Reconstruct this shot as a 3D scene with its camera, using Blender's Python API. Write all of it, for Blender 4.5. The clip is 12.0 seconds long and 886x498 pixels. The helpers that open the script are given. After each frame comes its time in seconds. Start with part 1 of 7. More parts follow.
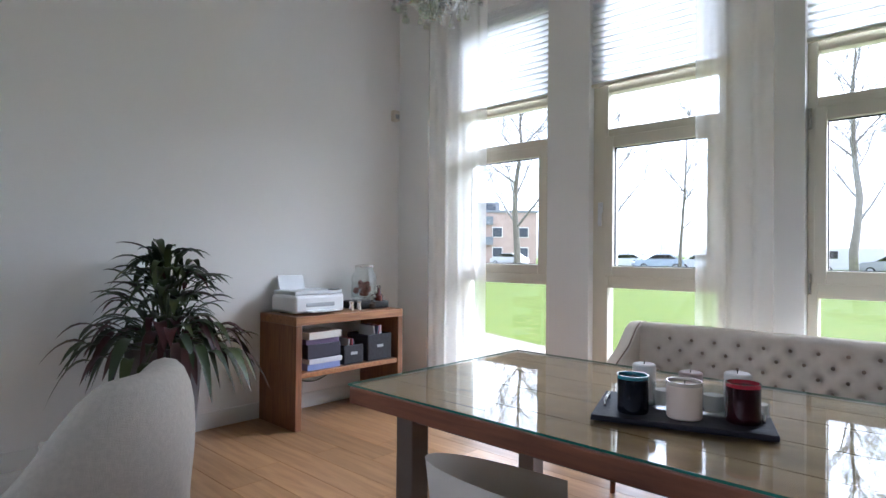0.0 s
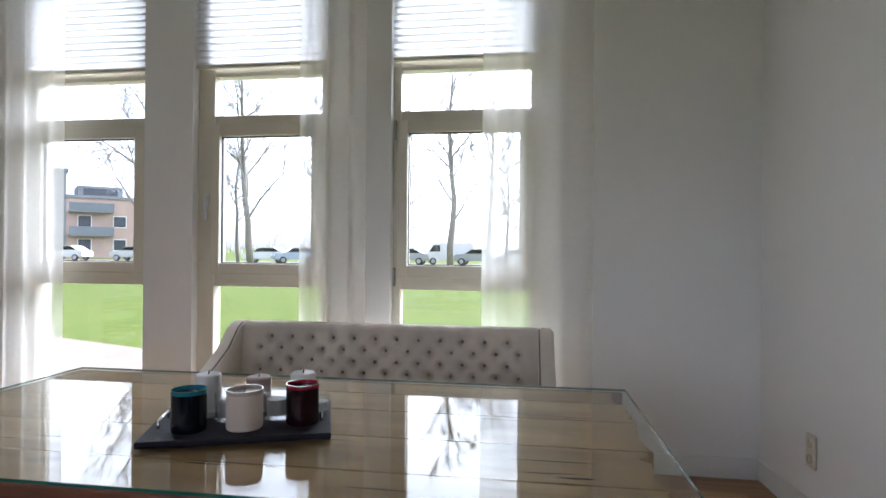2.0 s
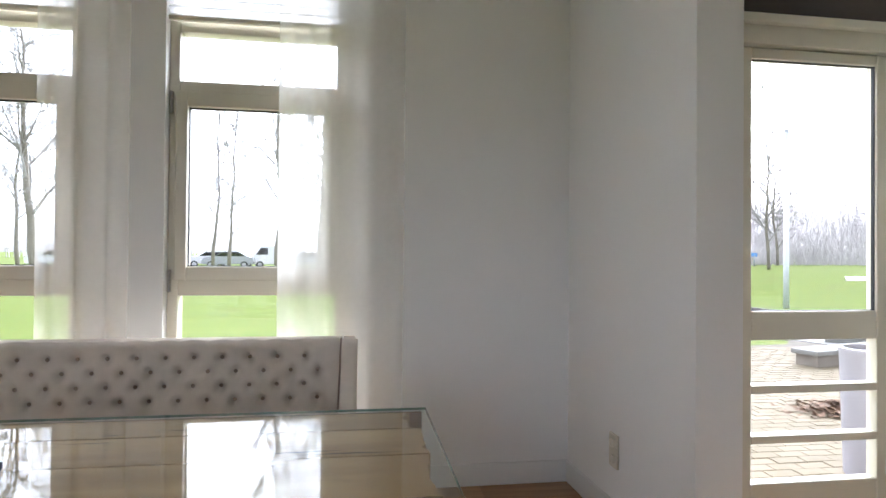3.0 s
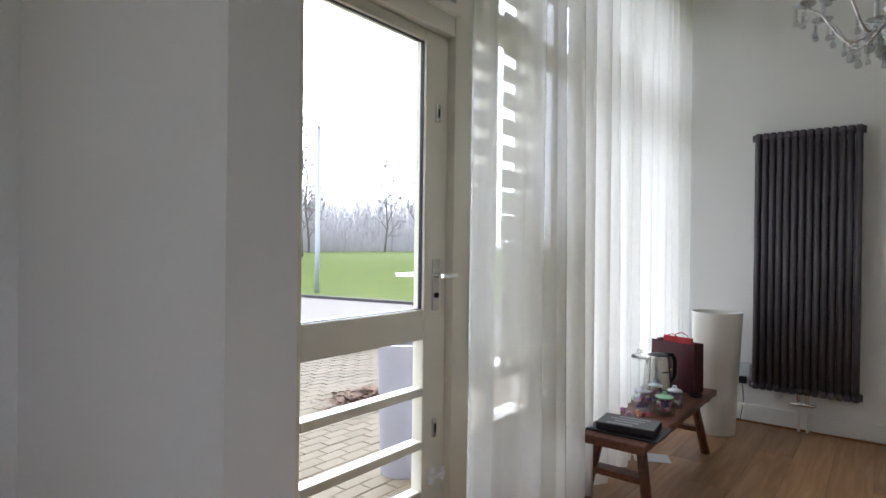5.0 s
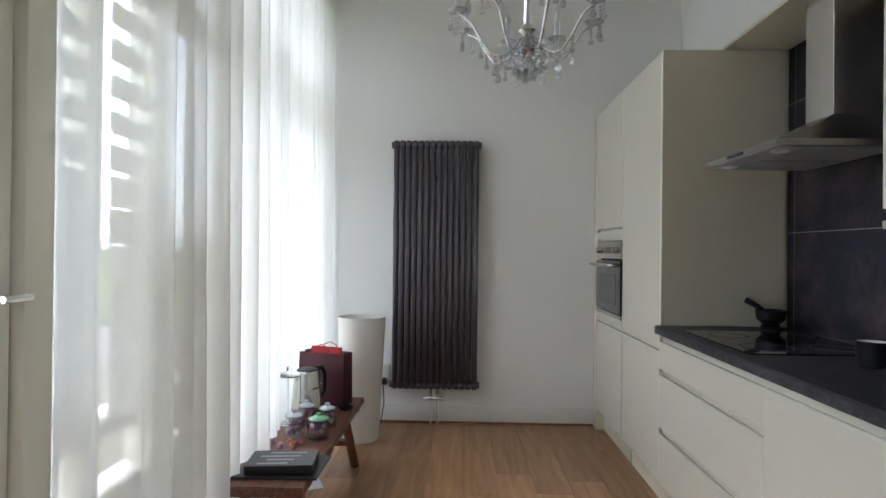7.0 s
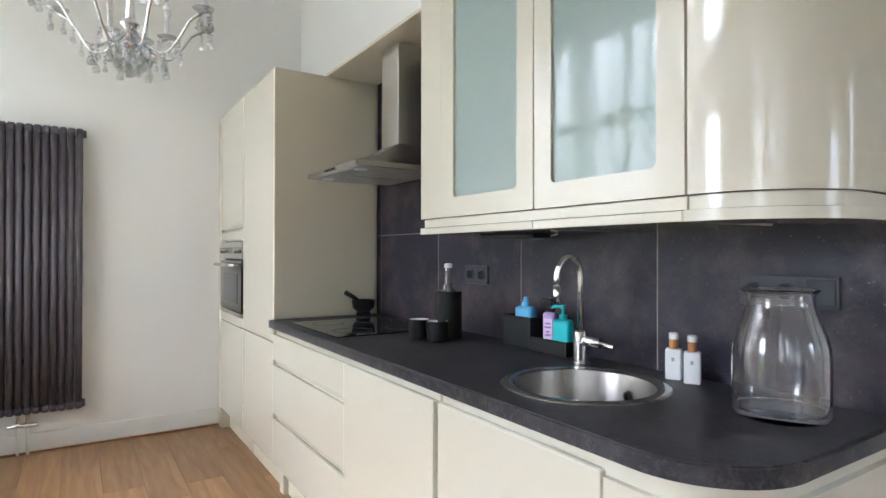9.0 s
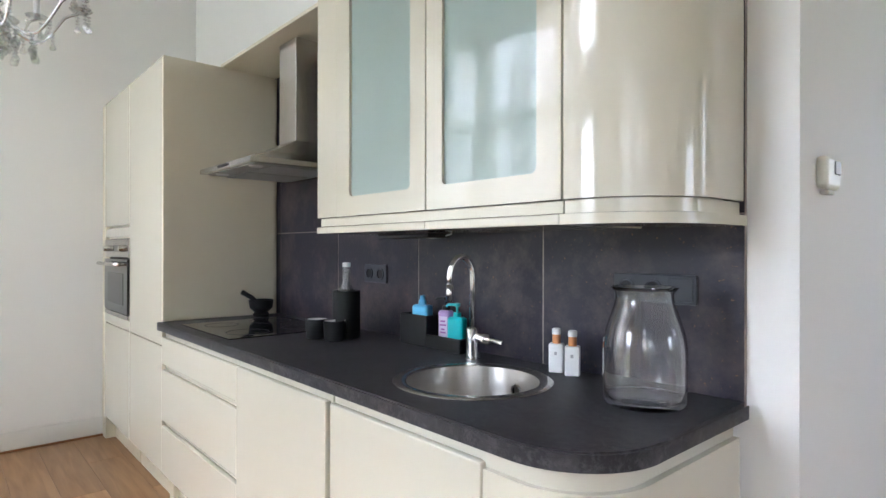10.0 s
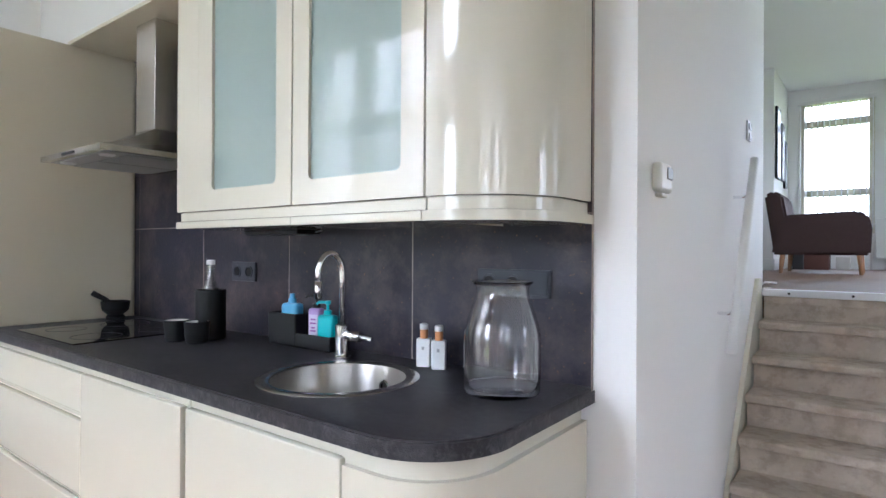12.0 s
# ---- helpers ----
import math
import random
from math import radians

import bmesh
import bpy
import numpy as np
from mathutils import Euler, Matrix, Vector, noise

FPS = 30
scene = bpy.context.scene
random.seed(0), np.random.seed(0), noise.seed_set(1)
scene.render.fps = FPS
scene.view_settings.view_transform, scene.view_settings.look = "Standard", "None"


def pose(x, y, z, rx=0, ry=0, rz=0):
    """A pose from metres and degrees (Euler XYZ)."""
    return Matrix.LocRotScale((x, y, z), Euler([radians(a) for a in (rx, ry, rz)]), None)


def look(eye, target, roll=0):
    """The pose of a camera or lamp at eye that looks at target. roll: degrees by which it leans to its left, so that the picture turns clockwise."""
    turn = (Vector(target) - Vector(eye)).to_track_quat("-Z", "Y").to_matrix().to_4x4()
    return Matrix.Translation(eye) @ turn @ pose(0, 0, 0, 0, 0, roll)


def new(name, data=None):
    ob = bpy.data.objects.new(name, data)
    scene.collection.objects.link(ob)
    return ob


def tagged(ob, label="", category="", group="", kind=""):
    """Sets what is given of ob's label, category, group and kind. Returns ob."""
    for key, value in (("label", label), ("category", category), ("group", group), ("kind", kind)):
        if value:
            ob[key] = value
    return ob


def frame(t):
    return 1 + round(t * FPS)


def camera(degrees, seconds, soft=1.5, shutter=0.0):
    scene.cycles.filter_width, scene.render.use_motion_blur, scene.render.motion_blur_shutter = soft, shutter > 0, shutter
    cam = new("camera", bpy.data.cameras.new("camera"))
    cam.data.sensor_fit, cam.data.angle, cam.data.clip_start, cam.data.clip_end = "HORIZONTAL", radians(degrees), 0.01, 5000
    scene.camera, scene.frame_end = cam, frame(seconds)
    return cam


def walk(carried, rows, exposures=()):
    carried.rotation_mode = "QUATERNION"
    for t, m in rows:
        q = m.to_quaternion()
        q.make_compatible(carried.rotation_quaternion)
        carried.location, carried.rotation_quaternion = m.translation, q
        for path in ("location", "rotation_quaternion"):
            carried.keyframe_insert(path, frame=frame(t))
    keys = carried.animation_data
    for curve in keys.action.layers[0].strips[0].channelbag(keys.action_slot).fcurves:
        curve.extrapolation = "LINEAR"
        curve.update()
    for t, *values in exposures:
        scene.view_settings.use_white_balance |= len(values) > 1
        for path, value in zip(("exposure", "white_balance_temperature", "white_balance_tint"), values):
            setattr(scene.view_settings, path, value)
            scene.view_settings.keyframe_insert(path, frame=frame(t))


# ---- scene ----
cam = camera(75.5, 12.0)
PATH = [
    (0, (-1.484, -0.043, 1.203), (-2.845, 1.423, 1.22), 0.5),
    (0.5, (-1.471, -0.05, 1.203), (-2.538, 1.642, 1.223), 0.5),
    (1, (-1.427, -0.042, 1.209), (-2.238, 1.786, 1.227), 0.4),
    (1.5, (-1.39, 0.055, 1.196), (-1.954, 1.974, 1.217), 0.3),
    (2, (-1.353, 0.171, 1.223), (-1.636, 2.15, 1.227), 0.5),
    (2.5, (-1.242, 0.328, 1.219), (-1.271, 2.328, 1.223), 0.4),
    (3, (-1.204, 0.534, 1.198), (-0.913, 2.512, 1.219), 0.5),
    (3.5, (-1.112, 0.698, 1.203), (-0.45, 2.586, 1.226), 0.5),
    (3.7, (-1.039, 0.751, 1.211), (-0.243, 2.585, 1.227), 0.3),
    (5.3, (-0.621, 1.411, 1.225), (1.072, 2.476, 1.22), 0.6),
    (5.5, (-0.569, 1.45, 1.225), (1.184, 2.413, 1.222), 0.4),
    (6, (-0.342, 1.49, 1.228), (1.515, 2.233, 1.221), 0.5),
    (6.5, (-0.222, 1.506, 1.238), (1.716, 2.001, 1.231), 0.5),
    (7, (-0.278, 1.577, 1.243), (1.721, 1.639, 1.253), 0.6),
    (7.5, (-0.338, 1.576, 1.258), (1.618, 1.159, 1.269), 0.4),
    (7.7, (-0.361, 1.562, 1.24), (1.558, 0.999, 1.257), 0.3),
    (9.3, (-0.515, 1.481, 1.261), (1.114, 0.321, 1.266), 0.1),
    (9.5, (-0.522, 1.477, 1.266), (1.067, 0.262, 1.266), 0.1),
    (10, (-0.545, 1.455, 1.263), (0.953, 0.13, 1.264), 0.1),
    (10.5, (-0.566, 1.437, 1.258), (0.846, 0.021, 1.26), 0.1),
    (11, (-0.582, 1.424, 1.256), (0.749, -0.068, 1.258), 0.2),
    (11.5, (-0.589, 1.421, 1.253), (0.673, -0.13, 1.256), 0.2),
    (12, (-0.588, 1.421, 1.253), (0.622, -0.171, 1.255), 0.3),
]
EXPOSE = [(0.0, 2.6, 5250, 12), (0.5, 2.3, 5250, 12), (1.0, 2.2, 5300, 12), (2.0, 2.33, 5500, 12), (3.0, 2.63, 5700, 12), (3.6, 2.55, 5700, 12), (5.5, 2.12, 5450, 13), (6.5, 2.2, 5450, 12), (7.0, 2.52, 5400, 10), (7.5, 2.9, 5450, 10), (8.0, 3.2, 5500, 11), (9.5, 3.55, 5550, 11), (10.5, 3.5, 5500, 12), (12.0, 3.55, 5350, 13)]
SKY = 0.15
walk(cam, [(t, look(eye, target, roll)) for t, eye, target, roll in PATH], EXPOSE)

# ---- world and light ----
world = bpy.data.worlds.new("world")
scene.world = world
world.use_nodes = True
wn = world.node_tree
wn.nodes.clear()
w_out = wn.nodes.new("ShaderNodeOutputWorld")
w_bg = wn.nodes.new("ShaderNodeBackground")
w_sky = wn.nodes.new("ShaderNodeTexSky")
w_sky.sky_type = "NISHITA"
w_sky.sun_disc = False
w_sky.sun_elevation = radians(38)
w_sky.sun_rotation = radians(35)
w_sky.air_density, w_sky.dust_density, w_sky.ozone_density = 1.0, 3.0, 1.0
w_bg.inputs["Strength"].default_value = SKY
w_hs = wn.nodes.new("ShaderNodeHueSaturation")
w_hs.inputs["Saturation"].default_value = 0.12
wn.links.new(w_sky.outputs[0], w_hs.inputs["Color"])
wn.links.new(w_hs.outputs[0], w_bg.inputs["Color"])
wn.links.new(w_bg.outputs[0], w_out.inputs["Surface"])

sun = new("sun", bpy.data.lights.new("sun", "SUN"))
sun.data.energy = 0.5
sun.data.angle = radians(70)
sun.data.color = (1.0, 0.98, 0.95)
sun.matrix_world = look((0, 0, 0), (0.45, -0.63, -0.63))

# ---- materials ----
def material(name, color, rough=0.5, metal=0.0, vary=0.06, scale=8.0, bump=0.0, bump_scale=120.0, coat=0.0, second=None, spec=0.5):
    """A painted, plastic, fabric or metal surface: base colour with two scales of variation and fine relief."""
    m = bpy.data.materials.new(name)
    m.use_nodes = True
    t = m.node_tree
    b = t.nodes["Principled BSDF"]
    b.inputs["Metallic"].default_value = metal
    b.inputs["Roughness"].default_value = rough
    b.inputs["Coat Weight"].default_value = coat
    b.inputs["Coat Roughness"].default_value = 0.04
    b.inputs["Specular IOR Level"].default_value = spec
    pos = t.nodes.new("ShaderNodeNewGeometry")
    n1 = t.nodes.new("ShaderNodeTexNoise")
    n1.inputs["Scale"].default_value = scale
    n1.inputs["Detail"].default_value = 4
    t.links.new(pos.outputs["Position"], n1.inputs["Vector"])
    ramp = t.nodes.new("ShaderNodeMix")
    ramp.data_type = "RGBA"
    lo = second or tuple(max(0.0, c * (1 - vary * 2)) for c in color)
    hi = color if second else tuple(min(1.0, c * (1 + vary)) for c in color)
    ramp.inputs[6].default_value = (*lo, 1)
    ramp.inputs[7].default_value = (*hi, 1)
    t.links.new(n1.outputs["Fac"], ramp.inputs[0])
    t.links.new(ramp.outputs[2], b.inputs["Base Color"])
    rr = t.nodes.new("ShaderNodeMapRange")
    rr.inputs["To Min"].default_value = max(0.0, rough - 0.06)
    rr.inputs["To Max"].default_value = min(1.0, rough + 0.06)
    n2 = t.nodes.new("ShaderNodeTexNoise")
    n2.inputs["Scale"].default_value = bump_scale
    n2.inputs["Detail"].default_value = 3
    t.links.new(pos.outputs["Position"], n2.inputs["Vector"])
    t.links.new(n2.outputs["Fac"], rr.inputs["Value"])
    t.links.new(rr.outputs[0], b.inputs["Roughness"])
    if bump:
        bp = t.nodes.new("ShaderNodeBump")
        bp.inputs["Strength"].default_value = bump
        bp.inputs["Distance"].default_value = 0.004
        t.links.new(n2.outputs["Fac"], bp.inputs["Height"])
        t.links.new(bp.outputs[0], b.inputs["Normal"])
    return m


def wood(name, dark, light, axis=0, rough=0.45, stretch=14.0, scale=5.0, per_piece=0.0, coat=0.0, bump=0.15):
    """Grained timber: stretched noise along one axis, with fine pores."""
    m = material(name, light, rough, vary=0.0, coat=coat)
    t = m.node_tree
    b = t.nodes["Principled BSDF"]
    pos = t.nodes.new("ShaderNodeNewGeometry")
    mp = t.nodes.new("ShaderNodeMapping")
    s = [scale * stretch] * 3
    s[axis] = scale
    mp.inputs["Scale"].default_value = s
    info = t.nodes.new("ShaderNodeObjectInfo")
    add = t.nodes.new("ShaderNodeVectorMath")
    add.operation = "MULTIPLY_ADD"
    add.inputs[1].default_value = (37.0, 11.0, 23.0)
    comb = t.nodes.new("ShaderNodeCombineXYZ")
    for i in range(3):
        t.links.new(info.outputs["Random"], comb.inputs[i])
    t.links.new(comb.outputs[0], add.inputs[0])
    t.links.new(pos.outputs["Position"], add.inputs[2])
    t.links.new(add.outputs[0], mp.inputs["Vector"])
    n = t.nodes.new("ShaderNodeTexNoise")
    n.inputs["Scale"].default_value = 1.0
    n.inputs["Detail"].default_value = 6
    n.inputs["Distortion"].default_value = 0.6
    t.links.new(mp.outputs[0], n.inputs["Vector"])
    r = t.nodes.new("ShaderNodeValToRGB")
    r.color_ramp.elements[0].position, r.color_ramp.elements[1].position = 0.3, 0.7
    r.color_ramp.elements[0].color = (*dark, 1)
    r.color_ramp.elements[1].color = (*light, 1)
    t.links.new(n.outputs["Fac"], r.inputs["Fac"])
    hs = t.nodes.new("ShaderNodeHueSaturation")
    mr = t.nodes.new("ShaderNodeMapRange")
    mr.inputs["To Min"].default_value, mr.inputs["To Max"].default_value = 1 - per_piece, 1 + per_piece
    t.links.new(info.outputs["Random"], mr.inputs["Value"])
    t.links.new(mr.outputs[0], hs.inputs["Value"])
    t.links.new(r.outputs[0], hs.inputs["Color"])
    t.links.new(hs.outputs[0], b.inputs["Base Color"])
    bp = t.nodes.new("ShaderNodeBump")
    bp.inputs["Strength"].default_value = bump
    bp.inputs["Distance"].default_value = 0.002
    t.links.new(n.outputs["Fac"], bp.inputs["Height"])
    t.links.new(bp.outputs[0], b.inputs["Normal"])
    return m


def clear_pane(name, tint=(1, 1, 1), gloss=0.0, power=5.0):
    """Thin window glass: clear, with Fresnel gloss."""
    m = bpy.data.materials.new(name)
    m.use_nodes = True
    t = m.node_tree
    t.nodes.clear()
    out = t.nodes.new("ShaderNodeOutputMaterial")
    mix = t.nodes.new("ShaderNodeMixShader")
    tr = t.nodes.new("ShaderNodeBsdfTransparent")
    tr.inputs["Color"].default_value = (*tint, 1)
    gl = t.nodes.new("ShaderNodeBsdfGlossy")
    gl.inputs["Roughness"].default_value = 0.02
    fr = t.nodes.new("ShaderNodeLayerWeight")
    fr.inputs["Blend"].default_value = 0.5
    pw = t.nodes.new("ShaderNodeMath")
    pw.operation = "POWER"
    pw.inputs[1].default_value = power
    ad = t.nodes.new("ShaderNodeMath")
    ad.operation = "MULTIPLY_ADD"
    ad.inputs[1].default_value = 0.9
    ad.inputs[2].default_value = 0.03 + gloss
    t.links.new(fr.outputs["Facing"], pw.inputs[0])
    t.links.new(pw.outputs[0], ad.inputs[0])
    t.links.new(ad.outputs[0], mix.inputs[0])
    t.links.new(tr.outputs[0], mix.inputs[1])
    t.links.new(gl.outputs[0], mix.inputs[2])
    t.links.new(mix.outputs[0], out.inputs["Surface"])
    return m


def sheer(name, color, opacity, trans=0.6, scale=900.0):
    """Woven sheer cloth: partly see-through, partly scattering on both sides."""
    m = bpy.data.materials.new(name)
    m.use_nodes = True
    t = m.node_tree
    t.nodes.clear()
    out = t.nodes.new("ShaderNodeOutputMaterial")
    mix = t.nodes.new("ShaderNodeMixShader")
    tr = t.nodes.new("ShaderNodeBsdfTransparent")
    cloth = t.nodes.new("ShaderNodeMixShader")
    di = t.nodes.new("ShaderNodeBsdfDiffuse")
    tl = t.nodes.new("ShaderNodeBsdfTranslucent")
    di.inputs["Color"].default_value = tl.inputs["Color"].default_value = (*color, 1)
    cloth.inputs[0].default_value = trans
    pos = t.nodes.new("ShaderNodeNewGeometry")
    n = t.nodes.new("ShaderNodeTexNoise")
    n.inputs["Scale"].default_value = 30.0
    mr = t.nodes.new("ShaderNodeMapRange")
    mr.inputs["To Min"].default_value, mr.inputs["To Max"].default_value = opacity - 0.02, min(1.0, opacity + 0.02)
    t.links.new(pos.outputs["Position"], n.inputs["Vector"])
    t.links.new(n.outputs["Fac"], mr.inputs["Value"])
    t.links.new(mr.outputs[0], mix.inputs[0])
    t.links.new(di.outputs[0], cloth.inputs[1])
    t.links.new(tl.outputs[0], cloth.inputs[2])
    t.links.new(tr.outputs[0], mix.inputs[1])
    t.links.new(cloth.outputs[0], mix.inputs[2])
    t.links.new(mix.outputs[0], out.inputs["Surface"])
    return m


def glass(name, tint=(1, 1, 1), rough=0.0):
    """Solid glass for jars and table tops."""
    m = bpy.data.materials.new(name)
    m.use_nodes = True
    b = m.node_tree.nodes["Principled BSDF"]
    b.inputs["Base Color"].default_value = (*tint, 1)
    b.inputs["Roughness"].default_value = rough
    b.inputs["Transmission Weight"].default_value = 1.0
    b.inputs["IOR"].default_value = 1.45
    return m


def pieces(name, colors, rough=0.9, scale=12.0, bump=0.4, bump_scale=60.0):
    """Stone, tile or leaf pieces whose colour differs from piece to piece."""
    m = material(name, colors[1], rough, vary=0.1, scale=scale, bump=bump, bump_scale=bump_scale)
    t = m.node_tree
    b = t.nodes["Principled BSDF"]
    old = b.inputs["Base Color"].links[0].from_socket
    info = t.nodes.new("ShaderNodeObjectInfo")
    geo = t.nodes.new("ShaderNodeNewGeometry")
    ad = t.nodes.new("ShaderNodeMath")
    ad.operation = "ADD"
    fr = t.nodes.new("ShaderNodeMath")
    fr.operation = "FRACT"
    t.links.new(info.outputs["Random"], ad.inputs[0])
    t.links.new(geo.outputs["Random Per Island"], ad.inputs[1])
    t.links.new(ad.outputs[0], fr.inputs[0])
    r = t.nodes.new("ShaderNodeValToRGB")
    r.color_ramp.elements[0].color = (*colors[0], 1)
    r.color_ramp.elements[1].color = (*colors[-1], 1)
    if len(colors) > 2:
        e = r.color_ramp.elements.new(0.5)
        e.color = (*colors[1], 1)
    t.links.new(fr.outputs[0], r.inputs["Fac"])
    mx = t.nodes.new("ShaderNodeMix")
    mx.data_type = "RGBA"
    mx.inputs[0].default_value = 0.65
    t.links.new(old, mx.inputs[6])
    t.links.new(r.outputs[0], mx.inputs[7])
    t.links.new(mx.outputs[2], b.inputs["Base Color"])
    return m


def fleck(m, color, scale, lo, hi, detail=4, rough=0.6, amount=1.0):
    """Lays flecks or clouds of a second colour over a material, with a shape of their own."""
    t = m.node_tree
    b = t.nodes["Principled BSDF"]
    src = b.inputs["Base Color"].links[0].from_socket
    g = t.nodes.new("ShaderNodeNewGeometry")
    n = t.nodes.new("ShaderNodeTexNoise")
    n.inputs["Scale"].default_value, n.inputs["Detail"].default_value, n.inputs["Roughness"].default_value = scale, detail, rough
    t.links.new(g.outputs["Position"], n.inputs["Vector"])
    mr = t.nodes.new("ShaderNodeMapRange")
    mr.inputs["From Min"].default_value, mr.inputs["From Max"].default_value = lo, hi
    mr.inputs["To Max"].default_value = amount
    t.links.new(n.outputs["Fac"], mr.inputs["Value"])
    mx = t.nodes.new("ShaderNodeMix")
    mx.data_type = "RGBA"
    mx.inputs[7].default_value = (*color, 1)
    t.links.new(mr.outputs[0], mx.inputs[0])
    t.links.new(src, mx.inputs[6])
    t.links.new(mx.outputs[2], b.inputs["Base Color"])
    return m


WALL = material("wall_paint", (0.86, 0.855, 0.835), 0.85, vary=0.012, scale=1.5, bump=0.12, bump_scale=260)
CEIL = material("ceiling_paint", (0.86, 0.86, 0.85), 0.9, vary=0.015, scale=2, bump=0.08, bump_scale=200)
SKIRT = material("skirting_paint", (0.80, 0.80, 0.78), 0.45, vary=0.02, scale=4)
FRAME = material("cream_window_paint", (0.72, 0.68, 0.56), 0.4, vary=0.03, scale=6, bump=0.05, bump_scale=90)
WHITEP = material("white_gloss_paint", (0.82, 0.82, 0.80), 0.35, vary=0.02, scale=5)
GASKET = material("black_rubber", (0.015, 0.015, 0.015), 0.6)
PANE = clear_pane("window_glass")
SHEER = sheer("sheer_cloth", (0.97, 0.945, 0.885), 0.46, 0.55)
SHEER2 = sheer("kitchen_sheer_cloth", (0.82, 0.80, 0.74), 0.74, 0.44)
SHEER3 = sheer("thin_sheer_cloth", (0.88, 0.87, 0.82), 0.60, 0.56)
BLIND = sheer("pleated_blind_cloth", (0.84, 0.84, 0.85), 0.97, 0.44)
ZEBRA = sheer("roller_blind_cloth", (0.84, 0.83, 0.79), 0.94, 0.58)
OAKFLOOR = wood("oak_laminate", (0.290, 0.152, 0.068), (0.450, 0.262, 0.124), 0, 0.36, 12, 2.2, 0.20, bump=0.08)
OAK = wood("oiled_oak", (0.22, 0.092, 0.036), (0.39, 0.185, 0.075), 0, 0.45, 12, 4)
# same oak for the console's sides, with their shade put into the colour
OAKV = wood("oiled_oak_shaded_side", (0.15, 0.056, 0.022), (0.27, 0.115, 0.046), 2, 0.45, 12, 4)
TABLEW = wood("pale_oak_boards", (0.34, 0.205, 0.088), (0.52, 0.345, 0.160), 0, 0.75, 7, 1.5, 0.13, bump=0.03)
fleck(TABLEW, (0.24, 0.145, 0.062), 7, 0.60, 0.72, 3, 0.5, 0.6)
TABLEEDGE = wood("brown_table_edge", (0.105, 0.032, 0.015), (0.21, 0.070, 0.030), 0, 0.7, 12, 4)
DARKW = wood("dark_bench_wood", (0.080, 0.024, 0.012), (0.215, 0.072, 0.033), 0, 0.38, 12, 5)
BOUCLE = material("cream_boucle", (0.47, 0.43, 0.375), 0.95, vary=0.10, scale=60, bump=0.9, bump_scale=330)
LINEN = material("beige_linen", (0.66, 0.585, 0.50), 0.9, vary=0.06, scale=25, bump=0.35, bump_scale=500)
STEEL = material("brushed_steel", (0.62, 0.60, 0.57), 0.24, 1.0, vary=0.06, scale=20, bump=0.05, bump_scale=200)
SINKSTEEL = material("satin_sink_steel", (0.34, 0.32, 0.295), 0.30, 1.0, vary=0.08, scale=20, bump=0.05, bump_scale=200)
CHROME = material("chrome", (0.85, 0.85, 0.86), 0.07, 1.0, vary=0.01)
LEGSTEEL = material("table_leg_steel", (0.13, 0.10, 0.085), 0.5, 0.3, vary=0.1)
CABINET = material("cream_gloss_lacquer", (0.66, 0.625, 0.515), 0.16, vary=0.012, scale=1.5, coat=0.6)
CABSIDE = material("cream_satin_panel", (0.66, 0.61, 0.48), 0.3, vary=0.02, scale=2)
COUNTER = material("dark_slate_laminate", (0.040, 0.038, 0.044), 0.40, vary=0.3, scale=26, bump=0.3, bump_scale=300, second=(0.012, 0.011, 0.014), spec=0.3)
fleck(COUNTER, (0.115, 0.107, 0.110), 60, 0.49, 0.68, 5, 0.7, 0.6)
fleck(COUNTER, (0.090, 0.083, 0.086), 8, 0.48, 0.66, 8, 0.78, 0.75)
fleck(COUNTER, (0.008, 0.008, 0.010), 16, 0.52, 0.70, 6, 0.7, 0.7)
BLACKGLASS = material("black_hob_glass", (0.006, 0.006, 0.007), 0.05, coat=0.3)
BLACKMATT = material("matt_black", (0.008, 0.008, 0.009), 0.5, vary=0.1, spec=0.25)
BLACKPLASTIC = material("black_plastic", (0.012, 0.012, 0.013), 0.35, vary=0.1, spec=0.3)
SOCKETM = material("dark_grey_socket", (0.050, 0.054, 0.066), 0.35, vary=0.05, spec=0.3)
WHITEPLASTIC = material("white_plastic", (0.74, 0.75, 0.76), 0.35, vary=0.02)
GREYPLASTIC = material("grey_plastic", (0.35, 0.36, 0.37), 0.4, vary=0.03)
CREAMPLASTIC = material("cream_plastic", (0.68, 0.63, 0.52), 0.4, vary=0.03)
RADIATOR = material("anthracite_enamel", (0.088, 0.074, 0.088), 0.5, 0.0, vary=0.02, scale=2, bump_scale=400)
CLEARGLASS = clear_pane("clear_glass", (0.95, 0.965, 0.96), 0.05)
CARPET = material("taupe_stair_carpet", (0.60, 0.51, 0.415), 0.95, vary=0.16, scale=9, bump=0.8, bump_scale=420)
fleck(CARPET, (0.35, 0.275, 0.21), 14, 0.46, 0.62, 5, 0.6, 0.6)
fleck(CARPET, (0.66, 0.59, 0.52), 30, 0.54, 0.70, 4, 0.6, 0.4)
BROWNCLOTH = material("dark_brown_upholstery", (0.045, 0.022, 0.020), 0.85, vary=0.1, scale=30, bump=0.3, bump_scale=500)
LEGWOOD = wood("beech_legs", (0.28, 0.13, 0.06), (0.42, 0.22, 0.11), 2, 0.45)
POTW = material("white_pot_glaze", (0.74, 0.72, 0.66), 0.4, vary=0.02)
POTG = material("grey_pot", (0.10, 0.085, 0.085), 0.6, vary=0.15, scale=12)

